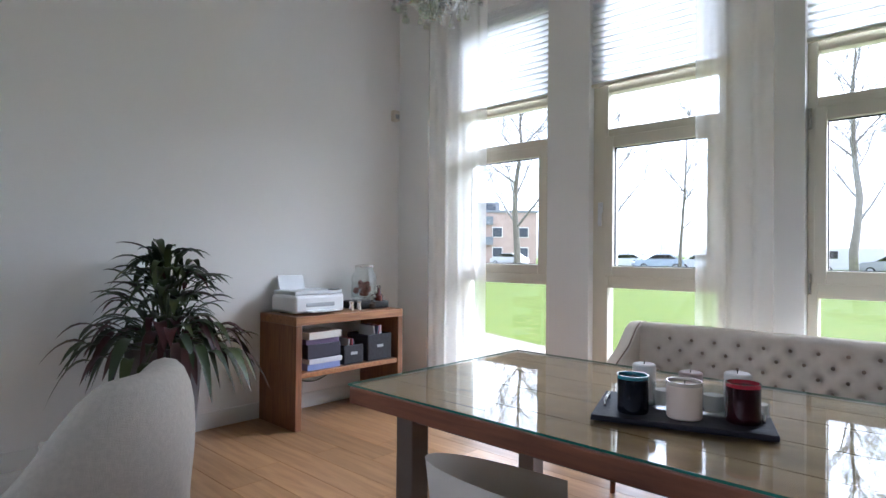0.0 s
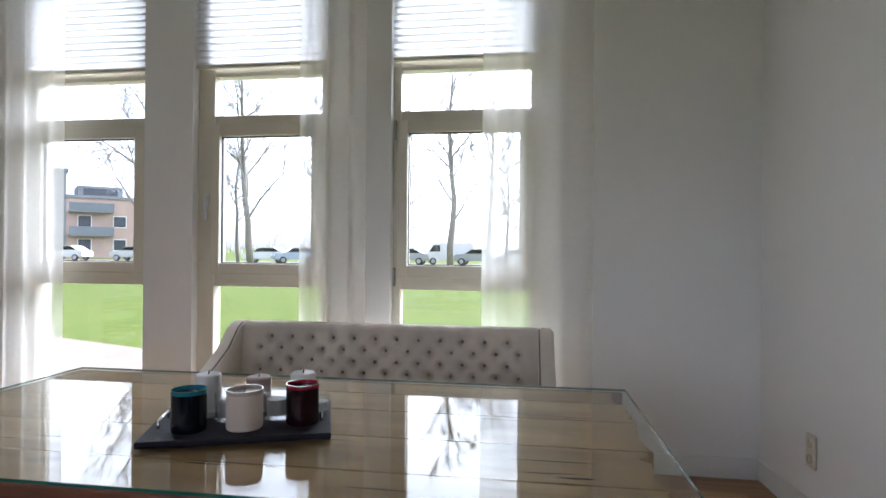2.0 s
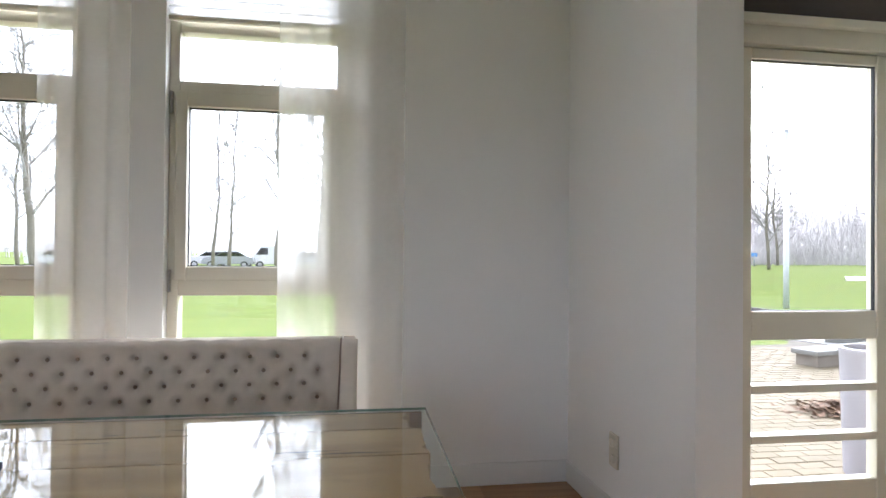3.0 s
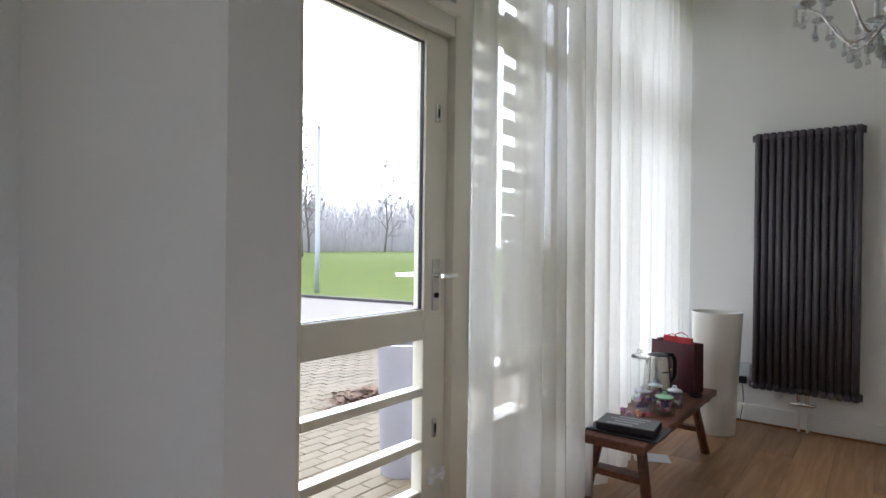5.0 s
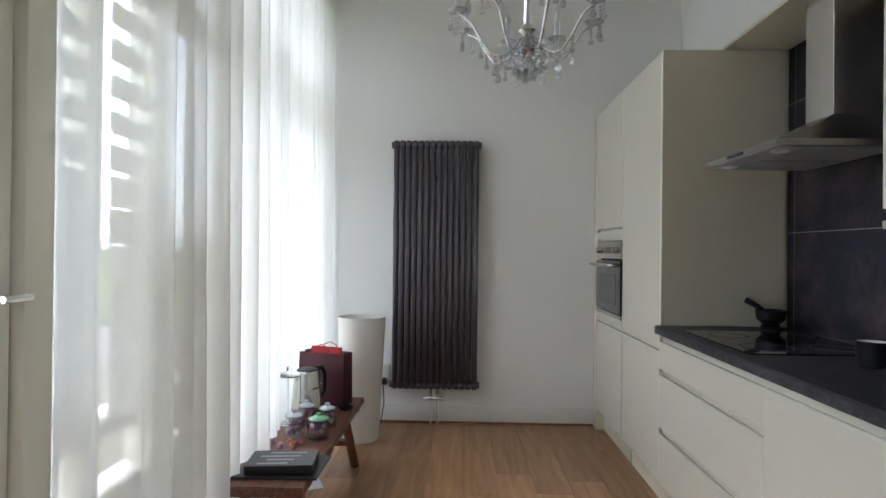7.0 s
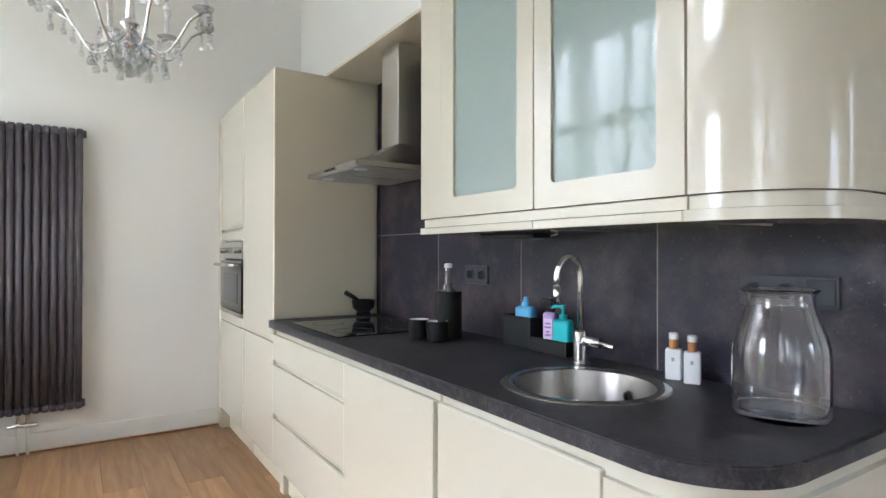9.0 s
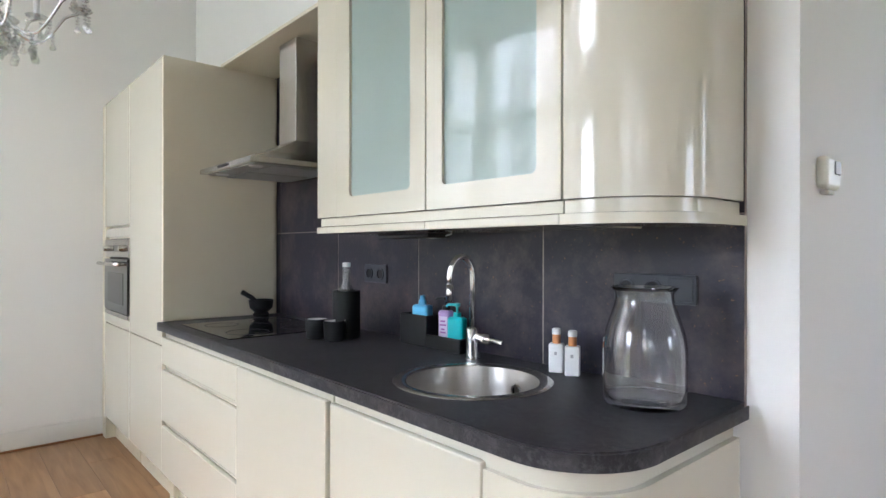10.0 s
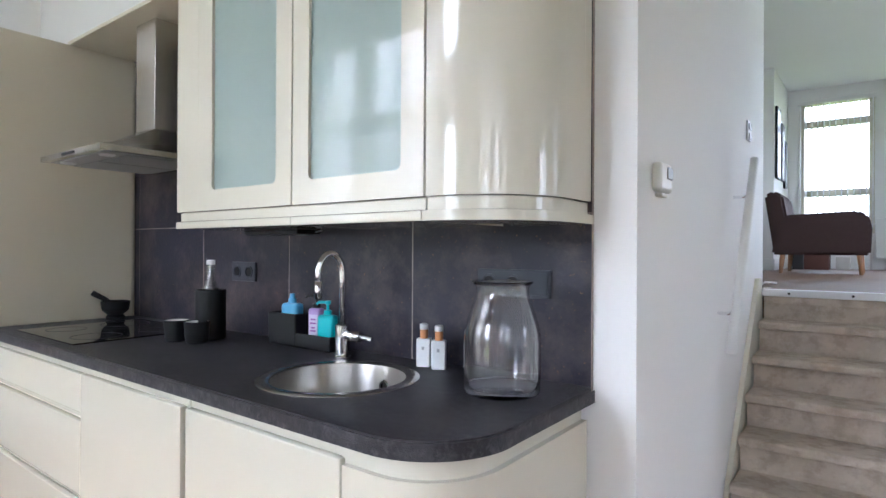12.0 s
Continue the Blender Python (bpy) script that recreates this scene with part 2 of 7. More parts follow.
# ---- building helpers ----
def mesh_of(name, bm, mat, smooth=True):
    if smooth:
        for f in bm.faces:
            f.smooth = True
        flat = len(bm.faces) < 300
        for e in bm.edges:
            if len(e.link_faces) == 2:
                ang = e.calc_face_angle(0.0)
                a, c = (f.calc_area() for f in e.link_faces)
                # broad flats keep true normals beside narrow rounded edges
                if ang > 0.6 or (flat and ang > 0.2 and max(a, c) > 8 * min(a, c)):
                    e.smooth = False
    me = bpy.data.meshes.new(name)
    bm.to_mesh(me)
    bm.free()
    me.materials.append(mat)
    return me


def part(name, bm, mat, parent=None, label="", smooth=True):
    """Links a bmesh as one mesh object under a thing or a part."""
    ob = new(name, mesh_of(name, bm, mat, smooth))
    if parent is not None:
        ob.parent = parent
    return tagged(ob, label)


def thing(name, at, label, category, group="", turn=0.0):
    ob = new(name)
    ob.empty_display_size = 0.1
    ob.matrix_world = pose(*at, 0, 0, turn)
    return tagged(ob, label, category, group)


def solid(name, bm, mat, label, category, group="", at=None, turn=0.0):
    """A thing that is a single mesh."""
    ob = part(name, bm, mat)
    if at:
        ob.matrix_world = pose(*at, 0, 0, turn)
    return tagged(ob, label, category, group)


def structure(name, bm, mat, label="", smooth=True):
    return tagged(part(name, bm, mat, None, label, smooth), kind="structure")


def box(x0, x1, y0, y1, z0, z1, bevel=0.0, bm=None, seg=2):
    bm2 = bmesh.new()
    bmesh.ops.create_cube(bm2, size=1.0, matrix=Matrix.Translation(((x0 + x1) / 2, (y0 + y1) / 2, (z0 + z1) / 2)) @ Matrix.Diagonal((x1 - x0, y1 - y0, z1 - z0, 1)))
    if bevel:
        bmesh.ops.bevel(bm2, geom=bm2.edges[:], offset=bevel, segments=seg, affect="EDGES", profile=0.5)
    return bm2 if bm is None else join(bm, bm2)


def join(bm, other):
    tmp = bpy.data.meshes.new("join")
    other.to_mesh(tmp)
    other.free()
    bm.from_mesh(tmp)
    bpy.data.meshes.remove(tmp)
    return bm


def moved(bm, m):
    bmesh.ops.transform(bm, matrix=m, verts=bm.verts[:])
    return bm


def lathe(profile, seg=28, bm=None, at=(0, 0, 0)):
    """Turns (radius, height) pairs round the z axis."""
    b = bmesh.new()
    rings = []
    for r, z in profile:
        if r < 1e-5:
            rings.append([b.verts.new((at[0], at[1], at[2] + z))])
        else:
            rings.append([b.verts.new((at[0] + r * math.cos(2 * math.pi * i / seg), at[1] + r * math.sin(2 * math.pi * i / seg), at[2] + z)) for i in range(seg)])
    for a, c in zip(rings, rings[1:]):
        for i in range(seg):
            j = (i + 1) % seg
            if len(a) == 1 and len(c) == 1:
                continue
            if len(a) == 1:
                b.faces.new((a[0], c[j], c[i]))
            elif len(c) == 1:
                b.faces.new((a[i], a[j], c[0]))
            else:
                b.faces.new((a[i], a[j], c[j], c[i]))
    bmesh.ops.recalc_face_normals(b, faces=b.faces[:])
    return b if bm is None else join(bm, b)


def tube(points, r, seg=10, bm=None, taper=None):
    """A round bar along points; taper: end radius."""
    b = bmesh.new()
    pts = [Vector(p) for p in points]
    rings = []
    side = None
    for i, p in enumerate(pts):
        d = (pts[min(i + 1, len(pts) - 1)] - pts[max(i - 1, 0)]).normalized()
        if side is None:
            side = d.orthogonal().normalized()
        side = (side - d * side.dot(d))
        side = side.normalized() if side.length > 1e-6 else d.orthogonal().normalized()
        up = d.cross(side)
        rad = r if taper is None else r + (taper - r) * i / (len(pts) - 1)
        rings.append([b.verts.new(p + rad * (math.cos(2 * math.pi * k / seg) * side + math.sin(2 * math.pi * k / seg) * up)) for k in range(seg)])
    for a, c in zip(rings, rings[1:]):
        for k in range(seg):
            b.faces.new((a[k], a[(k + 1) % seg], c[(k + 1) % seg], c[k]))
    b.faces.new(rings[0][::-1])
    b.faces.new(rings[-1])
    return b if bm is None else join(bm, b)


def prism(outline, z0, z1, bevel=0.0, bm=None):
    """An upright block over a plan outline."""
    b = bmesh.new()
    lo = [b.verts.new((x, y, z0)) for x, y in outline]
    hi = [b.verts.new((x, y, z1)) for x, y in outline]
    b.faces.new(lo[::-1])
    b.faces.new(hi)
    n = len(outline)
    for i in range(n):
        j = (i + 1) % n
        b.faces.new((lo[i], lo[j], hi[j], hi[i]))
    bmesh.ops.recalc_face_normals(b, faces=b.faces[:])
    if bevel:
        es = [e for e in b.edges if abs(e.verts[0].co.z - e.verts[1].co.z) < 1e-6]
        bmesh.ops.bevel(b, geom=es, offset=bevel, segments=2, affect="EDGES")
    return b if bm is None else join(bm, b)


def plate(outline, y0, y1, bm=None):
    """A block over an outline in the xz plane, from y0 to y1."""
    b = prism(outline, 0, 1)
    for v in b.verts:
        x, z, u = v.co
        v.co = (x, y0 + (y1 - y0) * u, z)
    bmesh.ops.recalc_face_normals(b, faces=b.faces[:])
    return b if bm is None else join(bm, b)


def rounded(x0, x1, z0, z1, r, n=5):
    pts = []
    for cx, cz, a in ((x1 - r, z1 - r, 0), (x0 + r, z1 - r, 90), (x0 + r, z0 + r, 180), (x1 - r, z0 + r, 270)):
        for i in range(n + 1):
            t = radians(a + 90 * i / n)
            pts.append((cx + r * math.cos(t), cz + r * math.sin(t)))
    return pts


def ring_plate(outer, inner, y0, y1):
    """A frame between two outlines of equal count, in the xz plane."""
    b = bmesh.new()
    n = len(outer)
    v = [[b.verts.new((x, y, z)) for x, z in o] for o, y in ((outer, y0), (inner, y0), (inner, y1), (outer, y1))]
    for k in range(4):
        a, c = v[k], v[(k + 1) % 4]
        for i in range(n):
            j = (i + 1) % n
            b.faces.new((a[i], a[j], c[j], c[i]))
    bmesh.ops.recalc_face_normals(b, faces=b.faces[:])
    return b


def cloth(x0, x1, y, z0, z1, folds, depth, seed=0, nz=14, flare=0.0, thick=False):
    """A hanging curtain in the xz plane with uneven folds."""
    rng = random.Random(seed)
    b = bmesh.new()
    nx = folds * 10
    ph = [rng.uniform(0.7, 1.3) for _ in range(folds + 2)]
    grid = []
    for j in range(nz + 1):
        v = j / nz
        row = []
        for i in range(nx + 1):
            u = i / nx
            k = u * folds
            a = ph[int(k)] * (1 - (k % 1)) + ph[int(k) + 1] * (k % 1)
            w = math.sin(2 * math.pi * k + 0.8 * math.sin(3.1 * k + seed)) * depth * a
            w += 0.22 * depth * math.sin(2 * math.pi * k * 1.7 + seed + v * 1.1)
            x = x0 + (x1 - x0) * u + 0.25 * depth * math.cos(2 * math.pi * k) + flare * (1 - v) * (u - 0.5)
            row.append(b.verts.new((x, y + w * (0.75 + 0.35 * (1 - v)), z0 + (z1 - z0) * v)))
        grid.append(row)
    for j in range(nz):
        for i in range(nx):
            b.faces.new((grid[j][i], grid[j][i + 1], grid[j + 1][i + 1], grid[j + 1][i]))
    return b


# ---- the room's shell ----
XL, YW, XJ, YJ, XR, H = -5.3, 3.47, -0.09, 2.38, 3.90, 3.45
YB = -1.9
WINDOWS = ((-4.65, -3.73), (-3.40, -2.50), (-2.14, -1.24))
WZ0, WZ1 = 0.06, 3.1

base = structure("floor", box(XL, -0.02, YB, -0.1, -0.06, -0.012, 0, box(XL, XR + 0.1, -0.1, 2.98, -0.06, -0.012, 0, box(XL, XJ, 2.98, 3.6, -0.06, -0.012))), material("floor_underlay", (0.10, 0.055, 0.03), 0.8), "light oak laminate floor of long planks")
ww_bm = box(XL - 0.3, XL, -0.60, YW + 0.3, -0.1, H)
# an opening is added at the unseen south end to admit daylight
box(XL - 0.3, XL, YB, -1.70, -0.1, H, 0, ww_bm)
box(XL - 0.3, XL, -1.70, -0.60, -0.1, 0.9, 0, ww_bm)
box(XL - 0.3, XL, -1.70, -0.60, 2.5, H, 0, ww_bm)
structure("wall_west", ww_bm, WALL, "smooth white plastered wall")
wn_bm = bmesh.new()
xs = [XL] + [x for w in WINDOWS for x in w] + [XJ]
for i in range(0, len(xs), 2):
    box(xs[i], xs[i + 1], YW, YW + 0.3, -0.1, H, 0, wn_bm)
for a, c in WINDOWS:
    box(a, c, YW, YW + 0.3, -0.1, WZ0, 0, wn_bm)
    box(a, c, YW, YW + 0.3, WZ1, H, 0, wn_bm)
structure("wall_north", wn_bm, WALL, "white plastered wall with three tall windows")
structure("wall_jog", prism([(XJ, YW + 0.3), (XJ, YW), (-0.04, YJ), (0.14, YJ), (0.14, YW + 0.3)], -0.1, H), WALL, "white plastered wall return beside the door")
structure("wall_east", box(XR, XR + 0.3, -0.3, 3.2, -0.1, H), WALL, "white plastered wall behind the tall radiator")
structure("wall_kitchen", box(-0.112, XR, -0.3, 0.0, -0.1, H), WALL, "white plastered wall behind the kitchen")
structure("wall_stair", box(-0.112, 0.12, -1.95, -0.3, -0.1, H), WALL, "white wall along the stairs")
# back wall is split round an added opening, out of view, that lets in skylight
ws_bm = box(XL, -3.4, YB - 0.2, YB, -0.1, H)
box(-1.7, -1.35, YB - 0.2, YB, -0.1, H, 0, ws_bm)
box(-3.4, -1.7, YB - 0.2, YB, -0.1, 0.85, 0, ws_bm)
box(-3.4, -1.7, YB - 0.2, YB, 2.6, H, 0, ws_bm)
structure("wall_south", ws_bm, WALL, "plain white wall with an unseen opening added for daylight")
structure("ceiling", box(XL - 0.3, XR + 0.3, YB, YW + 0.3, H, H + 0.2), CEIL, "white ceiling")

# door side: wall above and beside the door and the kitchen window
DY = 2.90
db = bmesh.new()
box(0.14, 0.388, DY - 0.06, DY + 0.14, -0.1, H, 0, db)
box(0.388, XR, DY - 0.06, DY + 0.2, 3.15, H, 0, db)
box(1.455, XR, DY - 0.06, DY + 0.2, -0.1, 0.28, 0, db)
structure("wall_door", db, WALL, "white wall round the garden door and the kitchen windows")

# ---- windows of the dining side ----
def glazing(parent, x0, x1, z0, z1, y, name="pane"):
    p = part(name, box(x0, x1, y - 0.003, y + 0.003, z0, z1), PANE, parent)
    p.visible_shadow = False
    return p


def ring(x0, x1, z0, z1, wl, wr, wb, wt, y0, y1, bevel=0.004):
    b = box(x0, x0 + wl, y0, y1, z0, z1, bevel)
    box(x1 - wr, x1, y0, y1, z0, z1, bevel, b)
    box(x0 + wl, x1 - wr, y0 + 0.002, y1, z0, z0 + wb, bevel, b)
    box(x0 + wl, x1 - wr, y0 + 0.002, y1, z1 - wt, z1, bevel, b)
    return b


def tall_window(i, x0, x1, handle, hinges, wl=0.10, wr=0.09):
    w = thing("window_%d" % i, ((x0 + x1) / 2, YW + 0.1, WZ0), "tall cream-painted timber window with four panes", "window")
    w["kind"] = "structure"
    inv = Matrix.Translation((-(x0 + x1) / 2, -(YW + 0.1), -WZ0))
    y0, y1 = YW + 0.062, YW + 0.15
    f = ring(x0, x1, WZ0, WZ1, wl, wr, 0.10, 0.10, y0, y1)
    for za, zb in ((0.985, 1.075), (1.985, 2.055), (2.30, 2.36)):
        box(x0 + wl, x1 - wr, y0 + 0.004, y1, za, zb, 0.004, f)
    fr = part("window_frame", moved(f, inv), FRAME, w)
    # opening sash in the middle
    s = ring(x0 + wl - 0.015, x1 - wr + 0.015, 1.06, 2.00, 0.058, 0.075, 0.07, 0.075, y0 - 0.018, y1 - 0.02, 0.006)
    part("sash", moved(s, inv), FRAME, w)
    g = ring(x0 + wl + 0.04, x1 - wr - 0.056, 1.127, 1.927, 0.007, 0.007, 0.008, 0.008, y0 + 0.012, y0 + 0.03, 0)
    part("gasket", moved(g, inv), GASKET, w)
    for za, zb in ((0.15, 0.99), (1.13, 1.925), (2.05, 2.305), (2.36, 3.0)):
        p = glazing(w, x0 + wl - 0.01, x1 - wr + 0.01, za, zb, YW + 0.105)
        moved_me = p.data
        moved_me.transform(inv)
    sill = box(x0 - 0.0, x1 + 0.0, YW - 0.01, y0 + 0.004, WZ0 - 0.02, WZ0 + 0.012, 0.004)
    part("window_sill", moved(sill, inv), WHITEP, w)
    if handle:
        h = box(x0 + 0.05, x0 + 0.075, y0 - 0.035, y0 - 0.016, 1.40, 1.53, 0.006)
        box(x0 + 0.045, x0 + 0.08, y0 - 0.022, y0 - 0.010, 1.49, 1.56, 0.004, h)
        part("window_handle", moved(h, inv), WHITEPLASTIC, w, "white lever handle")
    if hinges:
        for z in (1.06, 1.94):
            h = tube([(x0 + 0.012, y0 - 0.012, z - 0.055), (x0 + 0.012, y0 - 0.012, z + 0.055)], 0.011, 8)
            part("hinge", moved(h, inv), STEEL, w, "grey steel hinge")
    return w


# added window behind the camera, never in view, to brighten the south-facing surfaces
w7 = thing("window_7", (-2.55, YB - 0.1, 0.85), "unseen cream-painted window added in the back wall for daylight", "window")
w7["kind"] = "structure"
part("window_frame", ring(-0.85, 0.85, 0, 1.75, 0.06, 0.06, 0.06, 0.06, -0.04, 0.04), FRAME, w7)
p7 = part("pane", box(-0.80, 0.80, -0.003, 0.003, 0.05, 1.70), PANE, w7)
p7.visible_shadow = False

# added window outside the view; its daylight lifts the stair and radiator walls
w8 = thing("window_8", (XL - 0.12, -1.15, 0.9), "unseen cream-painted window added in the side wall for daylight", "window", turn=90)
w8["kind"] = "structure"
part("window_frame", ring(-0.55, 0.55, 0, 1.6, 0.06, 0.06, 0.06, 0.06, -0.04, 0.04), FRAME, w8)
p8 = part("pane", box(-0.50, 0.50, -0.003, 0.003, 0.05, 1.55), PANE, w8)
p8.visible_shadow = False

tall_window(1, *WINDOWS[0], False, False, 0.10, 0.045)
tall_window(2, *WINDOWS[1], True, False, 0.108)
tall_window(3, *WINDOWS[2], False, True, 0.048, 0.085)


def pleated_blind(x0, x1):
    z0, z1 = 2.342, 3.08
    t = thing("pleated_blind", ((x0 + x1) / 2, YW + 0.03, z0), "white pleated blind drawn half down in the window", "blind", "pleated blinds")
    b = bmesh.new()
    n = 34
    w = (x1 - x0) / 2 - 0.004
    rows = []
    for i in range(n + 1):
        z = 0.02 + (z1 - z0 - 0.02) * i / n
        y = 0.012 if i % 2 else -0.012
        rows.append((b.verts.new((-w, y, z)), b.verts.new((w, y, z))))
    for a, c in zip(rows, rows[1:]):
        b.faces.new((a[0], a[1], c[1], c[0]))
    for i in range(0, n, 2):
        z = 0.02 + (z1 - z0 - 0.02) * i / n
        b.faces.new([b.verts.new(p) for p in ((-w, -0.0125, z - 0.004), (w, -0.0125, z - 0.004), (w, -0.0135, z + 0.004), (-w, -0.0135, z + 0.004))])
    part("pleats", b, BLIND, t, smooth=False)
    part("bottom_rail", box(-w, w, -0.014, 0.014, 0, 0.022, 0.004), FRAME, t, "cream bottom rail")
    part("top_rail", box(-w, w, -0.014, 0.014, z1 - z0, z1 - z0 + 0.02, 0.004), WHITEP, t)


for a, c in WINDOWS:
    pleated_blind(a, c)

# ---- baseboards ----
bb = bmesh.new()
box(XL, XL + 0.014, YB, YW, 0, 0.115, 0.004, bb)
box(XL + 0.014, WINDOWS[0][0], YW - 0.014, YW, 0, 0.115, 0.004, bb)
box(WINDOWS[0][1], WINDOWS[1][0], YW - 0.014, YW, 0, 0.115, 0.004, bb)
box(WINDOWS[1][1], WINDOWS[2][0], YW - 0.014, YW, 0, 0.115, 0.004, bb)
box(WINDOWS[2][1], XJ, YW - 0.014, YW, 0, 0.115, 0.004, bb)
prism([(XJ - 0.014, YW - 0.014), (-0.054, YJ), (-0.04, YJ), (XJ, YW - 0.014)], 0, 0.115, 0.004, bb)
box(-0.054, 0.14, YJ - 0.014, YJ, 0, 0.115, 0.004, bb)
box(XR - 0.014, XR, 0.60, 2.84, 0, 0.125, 0.004, bb)
structure("baseboard", bb, SKIRT, "white painted skirting board")
sb = bmesh.new()
box(XR - 0.026, XR - 0.014, 0.60, 2.84, 0, 0.014, 0.004, sb)
structure("trim", sb, OAK, "narrow oak floor trim")

# ---- garden door and kitchen window ----
door = thing("door_1", (0.905, DY, 0.0), "cream-painted garden door, large pane over three low panes", "door")
door["kind"] = "structure"
di = Matrix.Translation((-0.905, -DY, 0))
fr = ring(0.39, 1.453, -0.02, 3.15, 0.045, 0.122, 0.03, 0.08, DY - 0.07, DY + 0.08)
box(0.435, 1.331, DY - 0.066, DY + 0.08, 2.15, 2.25, 0.004, fr)
box(0.435, 1.331, DY - 0.10, DY - 0.02, 2.235, 2.275, 0.006, fr)
part("door_frame", moved(fr, di), FRAME, door)
lf = ring(0.438, 1.323, 0.012, 2.145, 0.097, 0.15, 0.175, 0.05, DY - 0.035, DY + 0.025, 0.006)
box(0.535, 1.173, DY - 0.033, DY + 0.025, 0.828, 0.958, 0.006, lf)
leaf = part("door_leaf", moved(lf, di), FRAME, door)
for za, zb in ((0.590, 0.626), (0.364, 0.400)):
    part("glazing_bar", moved(box(0.535, 1.173, DY - 0.036, DY + 0.022, za, zb, 0.004), di), FRAME, door)
for za, zb in ((0.18, 0.37), (0.395, 0.60), (0.62, 0.84)):
    p = part("pane", moved(box(0.53, 1.178, DY - 0.004, DY + 0.002, za, zb), di), PANE, door)
    p.visible_shadow = False
p = part("pane", moved(box(0.53, 1.178, DY - 0.004, DY + 0.002, 0.95, 2.10), di), PANE, door)
p.visible_shadow = False
part("gasket", moved(ring(0.533, 1.175, 0.955, 2.097, 0.006, 0.006, 0.006, 0.006, DY - 0.022, DY - 0.006, 0), di), GASKET, door)
p = part("pane", moved(box(0.46, 1.34, DY + 0.02, DY + 0.026, 2.60, 3.08), di), PANE, door)
p.visible_shadow = False
part("shutter_box", moved(box(0.465, 1.335, DY - 0.03, DY + 0.06, 2.278, 2.61, 0.006), di), material("dark_brown_panel", (0.035, 0.018, 0.014), 0.5), door, "dark brown panel over the door")
hp = part("lock_plate", moved(box(1.223, 1.268, DY - 0.045, DY - 0.034, 0.95, 1.17, 0.004), di), STEEL, door, "brushed steel lock plate")
hd = tube([(1.246, DY - 0.04, 1.10), (1.246, DY - 0.085, 1.10)], 0.010, 10)
tube([(1.233, DY - 0.085, 1.10), (1.335, DY - 0.085, 1.10)], 0.011, 10, hd)
part("door_handle", moved(hd, di), CHROME, hp, "steel lever handle")
part("lock_cylinder", moved(tube([(1.246, DY - 0.05, 1.015), (1.246, DY - 0.034, 1.015)], 0.012, 12), di), BLACKMATT, hp)
ho = tube([(1.246, DY + 0.02, 1.10), (1.246, DY + 0.075, 1.10)], 0.009, 8)
tube([(1.248, DY + 0.075, 1.10), (1.108, DY + 0.075, 1.10)], 0.010, 8, ho)
part("outer_handle", moved(ho, di), CHROME, door)
for z in (1.80, 0.44):
    part("bolt", moved(box(1.235, 1.26, DY - 0.046, DY - 0.034, z - 0.04, z + 0.04, 0.004), di), STEEL, door, "small steel bolt")
    part("keyhole", moved(box(1.243, 1.253, DY - 0.049, DY - 0.045, z - 0.02, z + 0.02, 0.002), di), BLACKMATT, door)
latch = tube([(1.208, DY - 0.05, 0.235), (1.308, DY - 0.05, 0.235)], 0.010, 8)
box(1.218, 1.248, DY - 0.05, DY - 0.03, 0.20, 0.27, 0.004, latch)
box(1.283, 1.308, DY - 0.055, DY - 0.03, 0.205, 0.265, 0.004, latch)
part("foot_latch", moved(latch, di), WHITEP, door, "white painted foot latch")

kw = thing("window_4", (2.72, DY, 0.28), "cream-painted kitchen window in three lights behind the curtain", "window")
kw["kind"] = "structure"
ki = Matrix.Translation((-2.72, -DY, -0.28))
kf = ring(1.453, XR, 0.28, 3.15, 0.06, 0.06, 0.08, 0.08, DY - 0.05, DY + 0.08)
for x in (1.675, 2.12, 3.0):
    box(x - 0.04, x + 0.04, DY - 0.048, DY + 0.08, 0.36, 3.07, 0.004, kf)
box(1.51, XR - 0.06, DY - 0.046, DY + 0.078, 2.30, 2.39, 0.004, kf)
box(1.51, XR - 0.06, DY - 0.046, DY + 0.078, 0.56, 0.63, 0.004, kf)
part("window_frame", moved(kf, ki), FRAME, kw)
for a, c in ((1.50, 1.64), (1.71, 2.09), (2.15, 2.98), (3.02, XR - 0.05)):
    for za, zb in ((0.35, 0.57), (0.62, 2.31), (2.38, 3.08)):
        p = part("pane", moved(box(a, c, DY + 0.01, DY + 0.016, za, zb), ki), PANE, kw)
        p.visible_shadow = False


def zebra_blind(x0, x1, z0, z1, gap):
    """A day-and-night roller blind: bands of cloth with clear bands between."""
    t = thing("roller_blind", ((x0 + x1) / 2, DY - 0.085, z0), "off-white striped day-and-night roller blind", "blind", "striped roller blinds")
    w = (x1 - x0) / 2
    z = 0.02
    while z < z1 - z0 - 0.05:
        open_by = gap * min(1.0, max(0.1, (z0 + z - 1.25) / 0.35))
        part("band", box(-w, w, -0.001, 0.001, z, z + 0.131 - open_by), ZEBRA, t)
        part("band", box(-w, w, 0.010, 0.012, z + 0.002, z + 0.132 - open_by), ZEBRA, t)
        z += 0.131
    part("bottom_bar", box(-w, w, -0.008, 0.008, 0, 0.02, 0.003), FRAME, t)
    part("cassette", box(-w - 0.01, w + 0.01, -0.03, 0.03, z1 - z0, z1 - z0 + 0.06, 0.006), FRAME, t)
    return t


zebra_blind(1.455, 1.635, 0.583, 2.98, 0.05)
zebra_blind(1.715, 2.10, 0.583, 2.98, 0.05)

